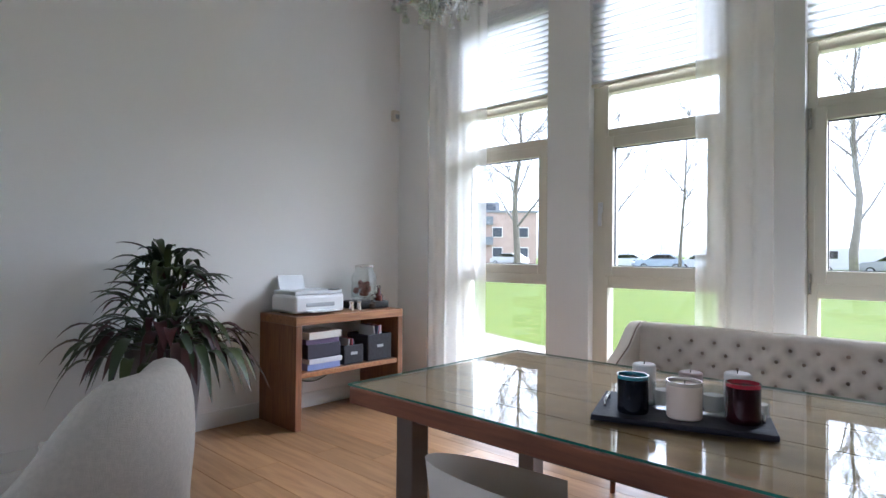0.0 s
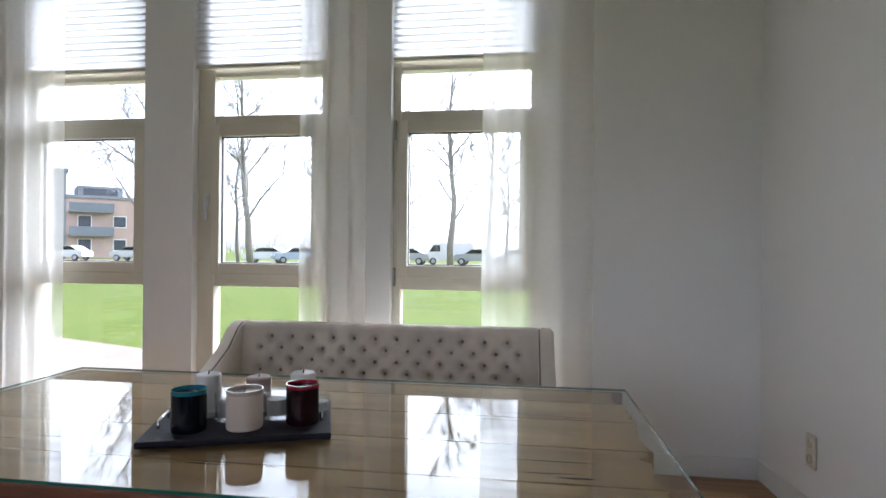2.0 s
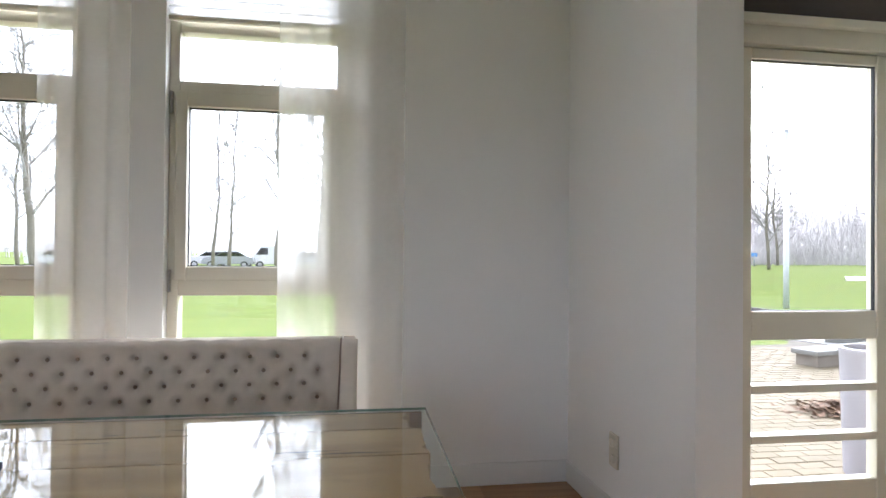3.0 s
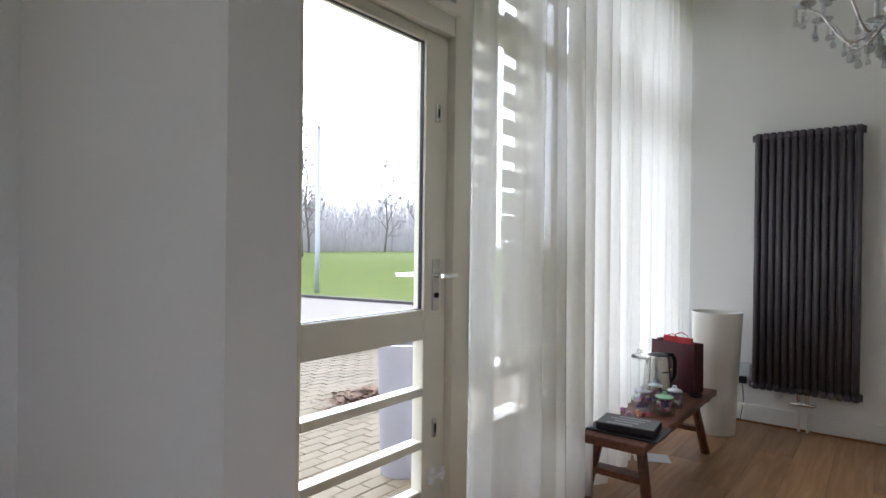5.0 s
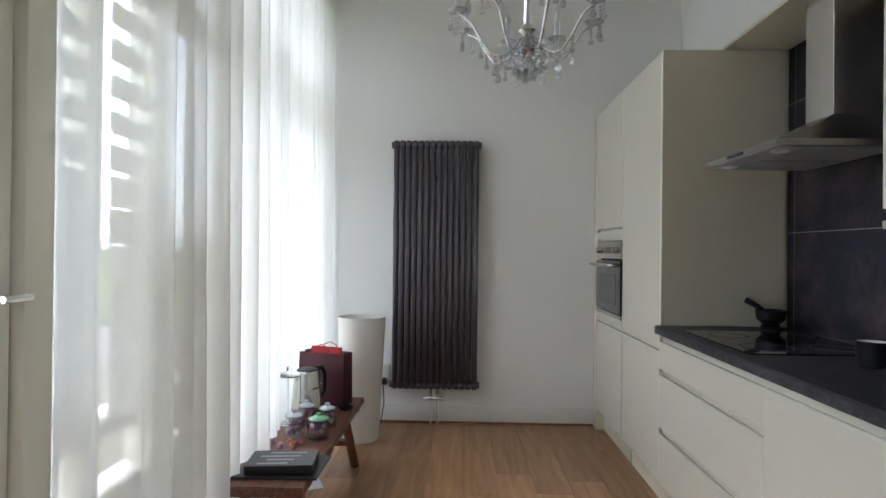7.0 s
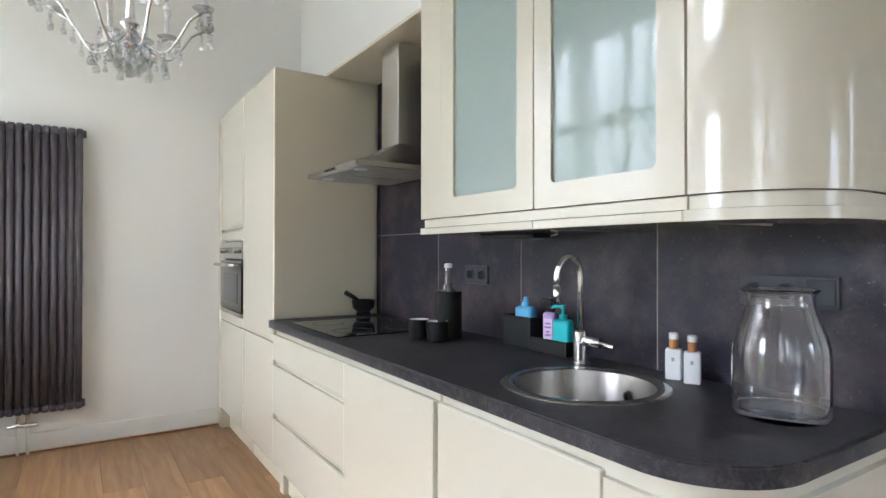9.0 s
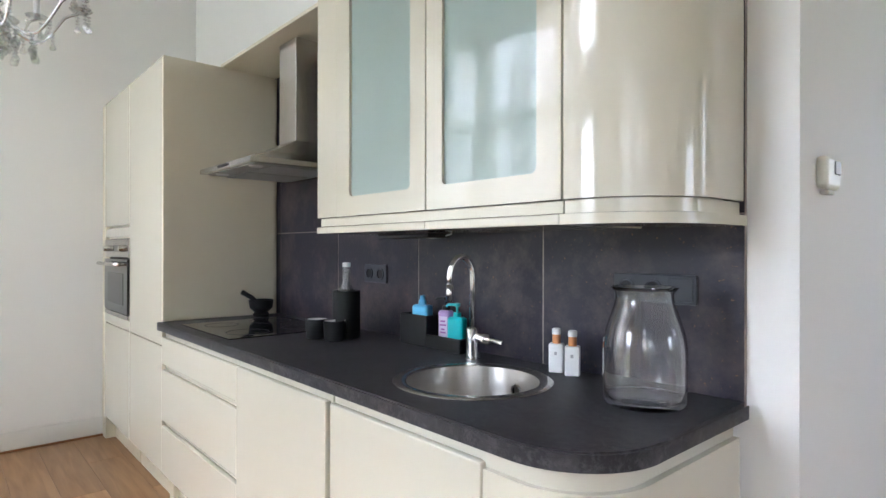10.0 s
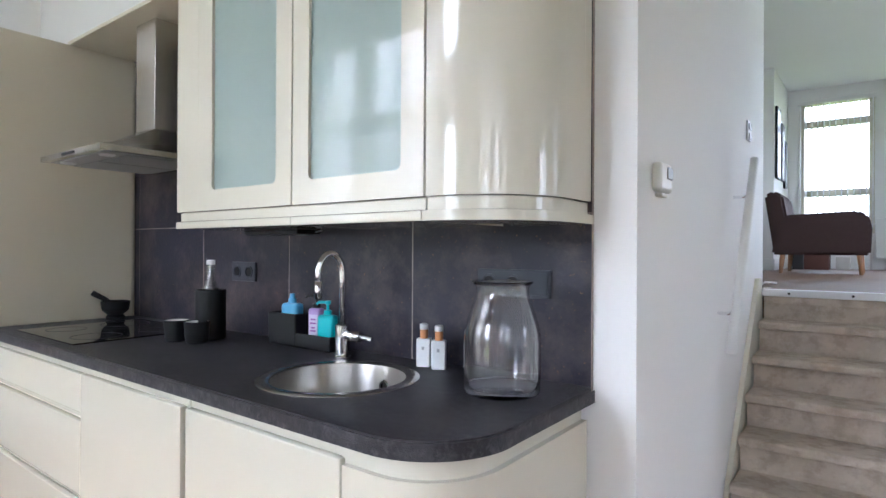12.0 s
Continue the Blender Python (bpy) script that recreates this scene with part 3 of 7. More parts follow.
# ---- curtains ----
def curtain(x0, x1, y, z1, folds, depth, seed, mat, label, nz=12):
    t = thing("sheer_curtain", ((x0 + x1) / 2, y, 0.015), label, "curtain", "sheer curtains")
    w = (x1 - x0) / 2
    part("cloth", cloth(-w, w, 0, 0.0, z1 - 0.015, folds, depth, seed, nz), mat, t)
    part("heading_tape", box(-w, w, -0.012, 0.012, z1 - 0.07, z1 - 0.01, 0.003), WHITEP, t)
    return t


curtain(-4.87, -4.24, 3.385, 3.30, 4, 0.030, 1, SHEER, "off-white sheer curtain gathered beside the window")
curtain(-2.69, -2.27, 3.385, 3.30, 3, 0.032, 2, SHEER, "off-white sheer curtain hanging over the wall pier")
curtain(-1.60, -0.99, 3.385, 3.30, 3, 0.028, 3, SHEER, "off-white sheer curtain at the end of the window wall")
rail = box(-4.95, -0.9, 3.37, 3.40, 3.30, 3.325, 0.003)
structure("curtain_rail", rail, WHITEP, "white ceiling curtain rail")
curtain(1.02, 1.62, 2.54, 3.30, 3, 0.024, 4, SHEER3, "thin white sheer curtain hanging nearly flat")
curtain(1.58, 2.62, 2.52, 3.30, 7, 0.065, 5, SHEER2, "full-length white sheer curtain in soft folds")
curtain(2.58, 3.88, 2.55, 3.30, 9, 0.050, 8, SHEER2, "full-length white sheer curtain reaching the corner")

# ---- radiator ----
def column_radiator():
    t = thing("radiator", (XR - 0.075, 1.757, 0.262), "tall anthracite column radiator on the wall", "radiator")
    n, w, h = 14, 0.615, 1.775
    for i in range(n):
        y = -w / 2 + w * (i + 0.5) / n
        for dx in (-0.022, 0.022):
            part("column", tube([(dx, y, 0.03), (dx, y, h - 0.03)], 0.0185, 14), RADIATOR, t)
    for z in (0.03, h - 0.03):
        for i in range(n):
            y = -w / 2 + w * (i + 0.5) / n
            part("header_section", moved(lathe([(0.0, -0.021), (0.026, -0.021), (0.034, -0.012), (0.034, 0.012), (0.026, 0.021), (0.0, 0.021)], 14), pose(0, y, z, 90, 0, 0) @ Matrix.Diagonal((1.25, 1, 1, 1))), RADIATOR, t)
        for s in (-1, 1):
            part("end_cap", tube([(0, s * (w / 2 - 0.01), z), (0, s * (w / 2 + 0.014), z)], 0.024, 14), RADIATOR, t)
    for dy in (-0.025, 0.025):
        part("pipe", tube([(0, dy, -0.25), (0, dy, 0.0)], 0.008, 8), WHITEP, t, "white painted pipe")
    v = tube([(-0.012, -0.075, -0.065), (-0.012, 0.075, -0.065)], 0.013, 12)
    tube([(0, -0.025, -0.07), (0, -0.025, 0.01)], 0.013, 10, v)
    tube([(0, 0.025, -0.07), (0, 0.025, 0.01)], 0.013, 10, v)
    part("valve", v, CHROME, t, "chrome radiator valve")
    for z in (0.3, 1.5):
        part("bracket", box(0.03, 0.075, -0.03, 0.03, z, z + 0.03), RADIATOR, t)
    return t


column_radiator()

# ---- kitchen ----
KX = 2.508
tiles_at = [(-0.0, 0.604), (0.608, 1.232), (1.236, 1.844), (1.848, 2.457), (2.461, 2.60)]
TILE = pieces("dark_rust_tile", [(0.016, 0.0155, 0.028), (0.020, 0.0185, 0.031), (0.024, 0.0205, 0.031)], 0.36, 9.0, 0.25, 90)
tt = TILE.node_tree
tb = tt.nodes["Principled BSDF"]
tb.inputs["Specular IOR Level"].default_value = 0.3
src = tb.inputs["Base Color"].links[0].from_socket
tg = tt.nodes.new("ShaderNodeNewGeometry")
tnz = tt.nodes.new("ShaderNodeTexNoise")
tnz.inputs["Scale"].default_value, tnz.inputs["Detail"].default_value, tnz.inputs["Roughness"].default_value = 3.5, 9, 0.72
tt.links.new(tg.outputs["Position"], tnz.inputs["Vector"])
trp = tt.nodes.new("ShaderNodeValToRGB")
trp.color_ramp.elements[0].position, trp.color_ramp.elements[1].position = 0.46, 0.76
trp.color_ramp.elements[0].color, trp.color_ramp.elements[1].color = (0, 0, 0, 1), (1, 1, 1, 1)
tt.links.new(tnz.outputs["Fac"], trp.inputs["Fac"])
tmx = tt.nodes.new("ShaderNodeMix")
tmx.data_type = "RGBA"
tmx.inputs[7].default_value = (0.110, 0.082, 0.078, 1)
tt.links.new(trp.outputs[0], tmx.inputs[0])
tt.links.new(src, tmx.inputs[6])
tsp = tt.nodes.new("ShaderNodeTexNoise")
tsp.inputs["Scale"].default_value, tsp.inputs["Detail"].default_value = 110, 2
tt.links.new(tg.outputs["Position"], tsp.inputs["Vector"])
tsr = tt.nodes.new("ShaderNodeValToRGB")
tsr.color_ramp.elements[0].position, tsr.color_ramp.elements[1].position = 0.70, 0.74
tsr.color_ramp.elements[0].color, tsr.color_ramp.elements[1].color = (0, 0, 0, 1), (1, 1, 1, 1)
tt.links.new(tsp.outputs["Fac"], tsr.inputs["Fac"])
tm2 = tt.nodes.new("ShaderNodeMix")
tm2.data_type = "RGBA"
tm2.inputs[7].default_value = (0.15, 0.085, 0.05, 1)
tt.links.new(tsr.outputs[0], tm2.inputs[0])
tt.links.new(tmx.outputs[2], tm2.inputs[6])
tt.links.new(tm2.outputs[2], tb.inputs["Base Color"])
GROUT = material("grey_grout", (0.36, 0.30, 0.27), 0.9, vary=0.1)
splash = structure("backsplash", box(0.0, 2.60, 0.0, 0.0108, 0.88, 2.24), GROUT, "large dark rust-flecked wall tiles with pale joints")
for a, c in tiles_at:
    for za, zb in ((0.88, 1.348), (1.352, 1.96), (1.964, 2.24)):
        part("tile", box(a + 0.001, c, 0.006, 0.012, za, zb, 0.001), TILE, splash)

CURVE = [(-0.012 + 0.20 - 0.20 * math.cos(radians(a)), 0.64 - 0.20 + 0.20 * math.sin(radians(a))) for a in range(0, 91, 6)]
top_line = [(0.0, 0.013)] + [(x, y) for x, y in CURVE] + [(KX, 0.64), (KX, 0.013)]
SX, SY, SR = 0.594, 0.337, 0.205


def worktop():
    """A worktop with a round hole for the sink."""
    b = bmesh.new()
    n = 40
    hole = [(SX + (SR - 0.01) * math.cos(2 * math.pi * i / n), SY + (SR - 0.01) * math.sin(2 * math.pi * i / n)) for i in range(n)]
    for z, flip in ((0.90, False), (0.862, True)):
        o = [b.verts.new((x, y, z)) for x, y in top_line]
        h = [b.verts.new((x, y, z)) for x, y in hole]
        es = [b.edges.new((o[i], o[(i + 1) % len(o)])) for i in range(len(o))] + [b.edges.new((h[i], h[(i + 1) % n])) for i in range(n)]
        bmesh.ops.triangle_fill(b, use_beauty=True, use_dissolve=False, edges=es)
        if not flip:
            o1, h1 = o, h
    for i in range(len(o)):
        j = (i + 1) % len(o)
        b.faces.new((o[i], o[j], o1[j], o1[i]))
    for i in range(n):
        j = (i + 1) % n
        b.faces.new((h[i], h[j], h1[j], h1[i]))
    bmesh.ops.recalc_face_normals(b, faces=b.faces[:])
    rim = [e for e in b.edges if abs(e.verts[0].co.z - 0.90) < 1e-5 and abs(e.verts[1].co.z - 0.90) < 1e-5 and any(abs(f.normal.z) < 0.3 for f in e.link_faces) and min(v.co.y for v in e.verts) > 0.02 and (e.verts[0].co.xy - Vector((SX, SY))).length > SR]
    bmesh.ops.bevel(b, geom=rim, offset=0.004, segments=2, affect="EDGES")
    return b


wt = thing("worktop", (1.25, 0.3, 0.862), "dark speckled slate-look worktop with a rounded end", "worktop")
wi = Matrix.Translation((-1.25, -0.3, -0.862))
part("slab", moved(worktop(), wi), COUNTER, wt)


def drawer_unit():
    t = thing("drawer_unit", ((0.90 + KX) / 2, 0.32, 0.0), "cream gloss kitchen unit with wide handleless drawers", "kitchen cabinet")
    w = (KX - 0.90) / 2
    part("body", box(-w + 0.004, w - 0.002, -0.285, 0.272, 0.15, 0.855), CABSIDE, t)
    part("plinth", box(-w + 0.06, w, 0.2, 0.235, 0.0, 0.148), CABSIDE, t)
    m = 1.561 - (0.90 + KX) / 2
    for xa, xb in ((m, w - 0.003),):
        for za, zb in ((0.152, 0.385), (0.413, 0.664), (0.692, 0.825)):
            part("drawer_front", box(xa, xb, 0.278, 0.30, za, zb, 0.004), CABINET, t)
    part("cabinet_door", box(-w + 0.008, m - 0.001, 0.278, 0.30, 0.152, 0.825, 0.004), CABINET, t)
    part("grip_channel", box(-w + 0.004, w - 0.003, 0.262, 0.276, 0.785, 0.862, 0.003), CABINET, t)
    for z in (0.388, 0.667):
        part("grip_channel", box(m + 0.002, w - 0.003, 0.272, 0.277, z, z + 0.024), CABINET, t)
    for x in (-w + 0.05, w - 0.04):
        part("leg", box(x - 0.03, x + 0.03, 0.22, 0.262, 0.0, 0.15, 0.003), CABSIDE, t)
    return t


def sink_unit():
    t = thing("sink_unit", (0.60, 0.32, 0.0), "cream gloss handleless sink cabinet", "kitchen cabinet")
    part("body", box(-0.305, 0.295, -0.285, 0.272, 0.15, 0.70), CABSIDE, t)
    part("plinth", box(-0.305, 0.295, 0.2, 0.235, 0.0, 0.148), CABSIDE, t)
    part("cabinet_door", box(-0.318, 0.284, 0.278, 0.30, 0.152, 0.825, 0.004), CABINET, t)
    part("grip_channel", box(-0.305, 0.295, 0.262, 0.276, 0.785, 0.862, 0.003), CABINET, t)
    return t


def bow(off, z0, z1, x1, r=0.2, x0=-0.012, y1=0.64, yb=0.02, thick=0.02, bevel=0.0):
    """A rounded end front: straight along the side, a quarter round, then along the front."""
    def line(d):
        rr = r - d
        pts = [(x0 + d, yb)]
        for a in range(0, 91, 9):
            pts.append((x0 + r - rr * math.cos(radians(a)), y1 - r + rr * math.sin(radians(a))))
        pts.append((x1, y1 - d))
        return pts
    o, i = line(off), line(off + thick)
    return prism(o + i[::-1], z0, z1, bevel)


def end_unit():
    t = thing("curved_end_unit", (0.14, 0.3, 0.0), "cream gloss base cabinet with a rounded end door", "kitchen cabinet")
    inv = Matrix.Translation((-0.14, -0.3, 0))
    part("body", moved(box(0.06, 0.29, 0.02, 0.40, 0.15, 0.855), inv), CABSIDE, t)
    part("plinth", moved(bow(0.09, 0.0, 0.148, 0.29), inv), CABSIDE, t)
    part("curved_door", moved(bow(0.02, 0.152, 0.815, 0.276), inv), CABINET, t)
    part("grip_channel", moved(bow(0.035, 0.775, 0.862, 0.29, thick=0.015), inv), CABINET, t)
    return t


part("edge_band", moved(bow(-0.0012, 0.8635, 0.8955, KX - 0.001, thick=0.0011), wi), COUNTER, wt)
drawer_unit()
sink_unit()
end_unit()


def tall_units():
    for x0, x1, oven in ((KX, 3.148, False), (3.152, 3.79, True)):
        lab = "tall cream gloss cabinet with a built-in oven" if oven else "tall cream gloss handleless larder cabinet"
        t = thing("tall_cabinet", ((x0 + x1) / 2, 0.318, 0.0), lab, "kitchen cabinet", "tall kitchen cabinets")
        w = (x1 - x0) / 2
        part("body", box(-w, w - 0.001, -0.305, 0.277, 0.15, 2.222, 0.002), CABSIDE, t)
        part("plinth", box(-w + 0.02, w, 0.2, 0.235, 0, 0.148), CABSIDE, t)
        if not oven:
            part("side_panel", box(-w - 0.019, -w - 0.001, -0.283, 0.30, 0.902, 2.222, 0.002), CABSIDE, t)
            part("cabinet_door", box(-w, w - 0.002, 0.28, 0.30, 0.785, 2.222, 0.004), CABINET, t)
            part("cabinet_door", box(-w, w - 0.002, 0.28, 0.30, 0.152, 0.777, 0.004), CABINET, t)
        else:
            part("cabinet_door", box(-w + 0.002, w - 0.002, 0.28, 0.30, 1.405, 2.222, 0.004), CABINET, t)
            part("cabinet_door", box(-w + 0.002, w - 0.002, 0.28, 0.30, 0.152, 0.777, 0.004), CABINET, t)
            part("filler", box(-w + 0.002, w - 0.002, 0.28, 0.295, 1.335, 1.39, 0.003), CABINET, t)
            part("filler", box(-w + 0.002, w - 0.002, 0.28, 0.30, 0.785, 0.84, 0.003), CABINET, t)
    o = thing("oven", (3.455, 0.618, 0.845), "built-in stainless steel oven with a black glass door", "oven")
    part("body", box(-0.295, 0.295, -0.5, -0.022, 0.0, 0.48), BLACKMATT, o)
    part("control_panel", box(-0.30, 0.30, -0.012, 0.006, 0.365, 0.475, 0.003), STEEL, o)
    d = part("oven_door", box(-0.30, 0.30, -0.012, 0.010, 0.03, 0.355, 0.003), BLACKGLASS, o)
    part("oven_window", box(-0.2, 0.2, 0.010, 0.012, 0.08, 0.27, 0.001), material("oven_window_glass", (0.07, 0.075, 0.08), 0.12, vary=0.05), d)
    part("trim_strip", box(-0.30, 0.30, -0.012, 0.008, 0.0, 0.025, 0.002), STEEL, o)
    h = tube([(-0.28, 0.05, 0.325), (0.28, 0.05, 0.325)], 0.011, 10)
    for x in (-0.24, 0.24):
        tube([(x, 0.008, 0.325), (x, 0.05, 0.325)], 0.008, 8, h)
    part("oven_handle", h, STEEL, o)
    for x in (-0.2, 0.2):
        part("knob", moved(lathe([(0, 0.03), (0.018, 0.03), (0.021, 0.0), (0, 0)], 16), pose(x, 0.006, 0.42, -90, 0, 0)), STEEL, o)
    part("display", box(-0.07, 0.07, 0.006, 0.008, 0.40, 0.44), BLACKGLASS, o)


tall_units()
solid("filler_strip", box(3.792, XR - 0.002, 0.30, 0.612, 0.0, 2.222, 0.002), CABSIDE, "cream filler strip between the cabinet and the wall", "filler")
solid("cornice_panel", box(1.36, KX, 0.02, 0.33, 2.24, 2.2228, 0.003), CABSIDE, "cream top panel over the extractor hood", "panel")

UZ0, UZ1 = 1.378, 2.62


def upper_cabinet(x0, x1, ga, gb, label, filler=0.0):
    t = thing("wall_cabinet", ((x0 + x1) / 2, 0.19, UZ0), label, "kitchen cabinet", "wall cabinets")
    c = (x0 + x1) / 2
    w = (x1 - x0) / 2
    h = UZ1 - UZ0
    b = box(-w, -w + 0.016, -0.175, 0.168, 0, h)
    box(w - 0.016, w, -0.175, 0.168, 0, h, 0, b)
    box(-w + 0.016, w - 0.016, -0.175, 0.168, 0, 0.016, 0, b)
    box(-w + 0.016, w - 0.016, -0.175, 0.168, h - 0.016, h, 0, b)
    box(-w + 0.016, w - 0.016, -0.175, -0.17, 0.016, h - 0.016, 0, b)
    part("body", b, CABSIDE, t)
    for z in (0.42, 0.83):
        part("shelf", box(-w + 0.017, w - 0.017, -0.168, 0.13, z, z + 0.016), CABSIDE, t)
    outer = rounded(-w + 0.001, w - 0.001 - filler, 0.0, h, 0.004)
    if filler:
        part("filler_panel", box(w - filler + 0.0005, w, 0.171, 0.1905, 0.0, h, 0.001), CABINET, t)
    inner = rounded(ga - c, gb - c, 1.446 - UZ0, h - 0.10, 0.018)
    d = part("cabinet_door", ring_plate(outer, inner, 0.171, 0.191), CABINET, t)
    part("frosted_pane", box(ga - c - 0.008, gb - c + 0.008, 0.176, 0.181, 1.446 - UZ0 - 0.008, h - 0.092), FROSTG, d, "frosted green-tinted glass")
    return t


FROSTG = bpy.data.materials.new("satin_glass")
FROSTG.use_nodes = True
fb = FROSTG.node_tree.nodes["Principled BSDF"]
fb.inputs["Base Color"].default_value = (0.39, 0.49, 0.455, 1)
fb.inputs["Roughness"].default_value = 0.6
fb.inputs["Coat Weight"].default_value = 1.0
fb.inputs["Coat Roughness"].default_value = 0.06
fb.inputs["Transmission Weight"].default_value = 0.25
upper_cabinet(0.749, 1.385, 0.822, 1.164, "cream gloss wall cabinet with a frosted glass door", 0.138)
upper_cabinet(0.260, 0.745, 0.333, 0.676, "narrower cream gloss wall cabinet with a frosted glass door")
cu = thing("curved_wall_cabinet", (0.12, 0.19, UZ0), "cream gloss wall cabinet with a rounded end door", "kitchen cabinet", "wall cabinets")
ui = Matrix.Translation((-0.12, -0.19, -UZ0))
part("body", moved(box(0.05, 0.254, 0.015, 0.17, UZ0, UZ1), ui), CABSIDE, cu)
part("curved_door", moved(bow(0.0, UZ0, UZ1, 0.254, r=0.23, x0=0.0, y1=0.381, yb=0.06), ui), CABINET, cu)
part("side_panel", moved(box(0.002, 0.018, 0.013, 0.056, UZ0, UZ1, 0.002), ui), CABINET, cu)
lr = box(0.260, 1.372, 0.352, 0.372, 1.346, 1.376, 0.002)
solid("light_pelmet", lr, CABINET, "recessed cream rail under the wall cabinets", "pelmet")
solid("light_pelmet", bow(0.012, 1.346, 1.376, 0.258, r=0.23, x0=0.0, y1=0.381, yb=0.013), CABINET, "recessed curved cream rail under the end cabinet", "pelmet")
solid("pelmet_board", box(0.7425, 1.374, 0.02, 0.39, 1.320, 1.344, 0.003), CABINET, "cream board under the wall cabinets", "pelmet")
solid("pelmet_board", box(0.260, 0.7405, 0.02, 0.39, 1.320, 1.344, 0.003), CABINET, "cream board under the wall cabinets", "pelmet")
solid("pelmet_board", bow(-0.006, 1.320, 1.344, 0.258, r=0.236, x0=0.0, y1=0.384, yb=0.013, thick=0.2), CABINET, "curved cream board under the end cabinet", "pelmet")
solid("under_cabinet_lamp", box(0.95, 1.25, 0.1, 0.2, 1.303, 1.319, 0.003), BLACKPLASTIC, "dark flat lamp under the wall cabinet", "lamp")
solid("lamp_cable", tube([(0.92 + 0.02 * i, 0.12, 1.316 - 0.012 * math.sin(math.pi * i / 10)) for i in range(11)], 0.003, 6), WHITEPLASTIC, "thin white cable under the cabinet", "cable")


def hood():
    t = thing("extractor_hood", (1.995, 0.014, 1.62), "stainless steel chimney extractor hood", "extractor hood")
    x0, x1, y1 = -0.295, 0.295, 0.494
    fx0, fx1, fy = -0.212, -0.048, 0.252
    b = bmesh.new()
    # the sloping faces sweep up to the flue in a shallow hollow curve
    rings = [[(x0, 0, 0), (x1, 0, 0), (x1, y1, 0), (x0, y1, 0)], [(x0, 0, 0.022), (x1, 0, 0.022), (x1, y1, 0.022), (x0, y1, 0.022)]]
    for k in range(1, 7):
        u = k / 6
        z = 0.022 + 0.103 * (0.55 * u + 0.45 * u * u)
        rings.append([(x0 + (fx0 - x0) * u, 0, z), (x1 + (fx1 - x1) * u, 0, z), (x1 + (fx1 - x1) * u, y1 + (fy - y1) * u, z), (x0 + (fx0 - x0) * u, y1 + (fy - y1) * u, z)])
    vs = [[b.verts.new(p) for p in q] for q in rings]
    for p, q in zip(vs, vs[1:]):
        for i in range(4):
            b.faces.new((p[i], p[(i + 1) % 4], q[(i + 1) % 4], q[i]))
    b.faces.new(vs[-1])
    b.faces.new(vs[0][::-1])
    bmesh.ops.recalc_face_normals(b, faces=b.faces[:])
    part("canopy", b, STEEL, t)
    part("flue", box(fx0, fx1, 0.0, fy, 0.12, 0.584, 0.002), STEEL, t)
    part("underside", box(x0 + 0.03, x1 - 0.03, 0.04, y1 - 0.03, -0.003, 0.001, 0.001), GREYPLASTIC, t)
    for x in (-0.135, 0.135):
        part("grease_filter", box(x - 0.125, x + 0.125, 0.07, 0.38, -0.008, -0.003, 0.002), GREYPLASTIC, t)
    for x in (-0.19, 0.19):
        part("spotlight", moved(lathe([(0, -0.008), (0.028, -0.008), (0.030, -0.003), (0, -0.003)], 16), pose(x, 0.425, 0)), WHITEPLASTIC, t)
    part("control_strip", box(-0.06, 0.06, y1, y1 + 0.003, 0.006, 0.017, 0.001), BLACKPLASTIC, t)
    return t


hood()
hb = thing("hob", (2.008, 0.332, 0.901), "black glass induction hob set in the worktop", "hob")
part("glass_plate", box(-0.292, 0.292, -0.255, 0.255, 0.0, 0.005, 0.002), BLACKGLASS, hb)
for x, y, r in ((-0.15, 0.12, 0.09), (0.15, 0.12, 0.075), (-0.15, -0.12, 0.075), (0.15, -0.12, 0.1)):
    part("cooking_zone", moved(lathe([(r - 0.003, 0.0), (r - 0.003, 0.0008), (r, 0.0008), (r, 0.0)], 40), pose(x, y, 0.0048)), RADIATOR, hb)


def sink():
    t = thing("round_sink", (SX, SY, 0.90), "round stainless steel sink", "sink")
    part("rim", lathe([(SR - 0.02, 0.0), (SR - 0.012, 0.004), (SR + 0.012, 0.004), (SR + 0.018, 0.001), (SR + 0.018, 0.0)], 56), STEEL, t)
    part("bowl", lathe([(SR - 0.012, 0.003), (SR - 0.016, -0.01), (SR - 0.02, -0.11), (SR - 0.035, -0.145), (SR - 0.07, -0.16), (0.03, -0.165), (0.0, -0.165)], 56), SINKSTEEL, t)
    part("drain", lathe([(0, -0.160), (0.03, -0.160), (0.036, -0.164), (0, -0.166)], 24), CHROME, t)
    o = moved(lathe([(0.010, 0.004), (0.017, 0.004), (0.020, 0.0), (0.0, 0.0)], 20), pose(0.03 - 0.03, -(SR - 0.024), -0.06, 90, 0, 180))
    part("overflow", o, CHROME, t, "chrome overflow ring")
    return t


sink()


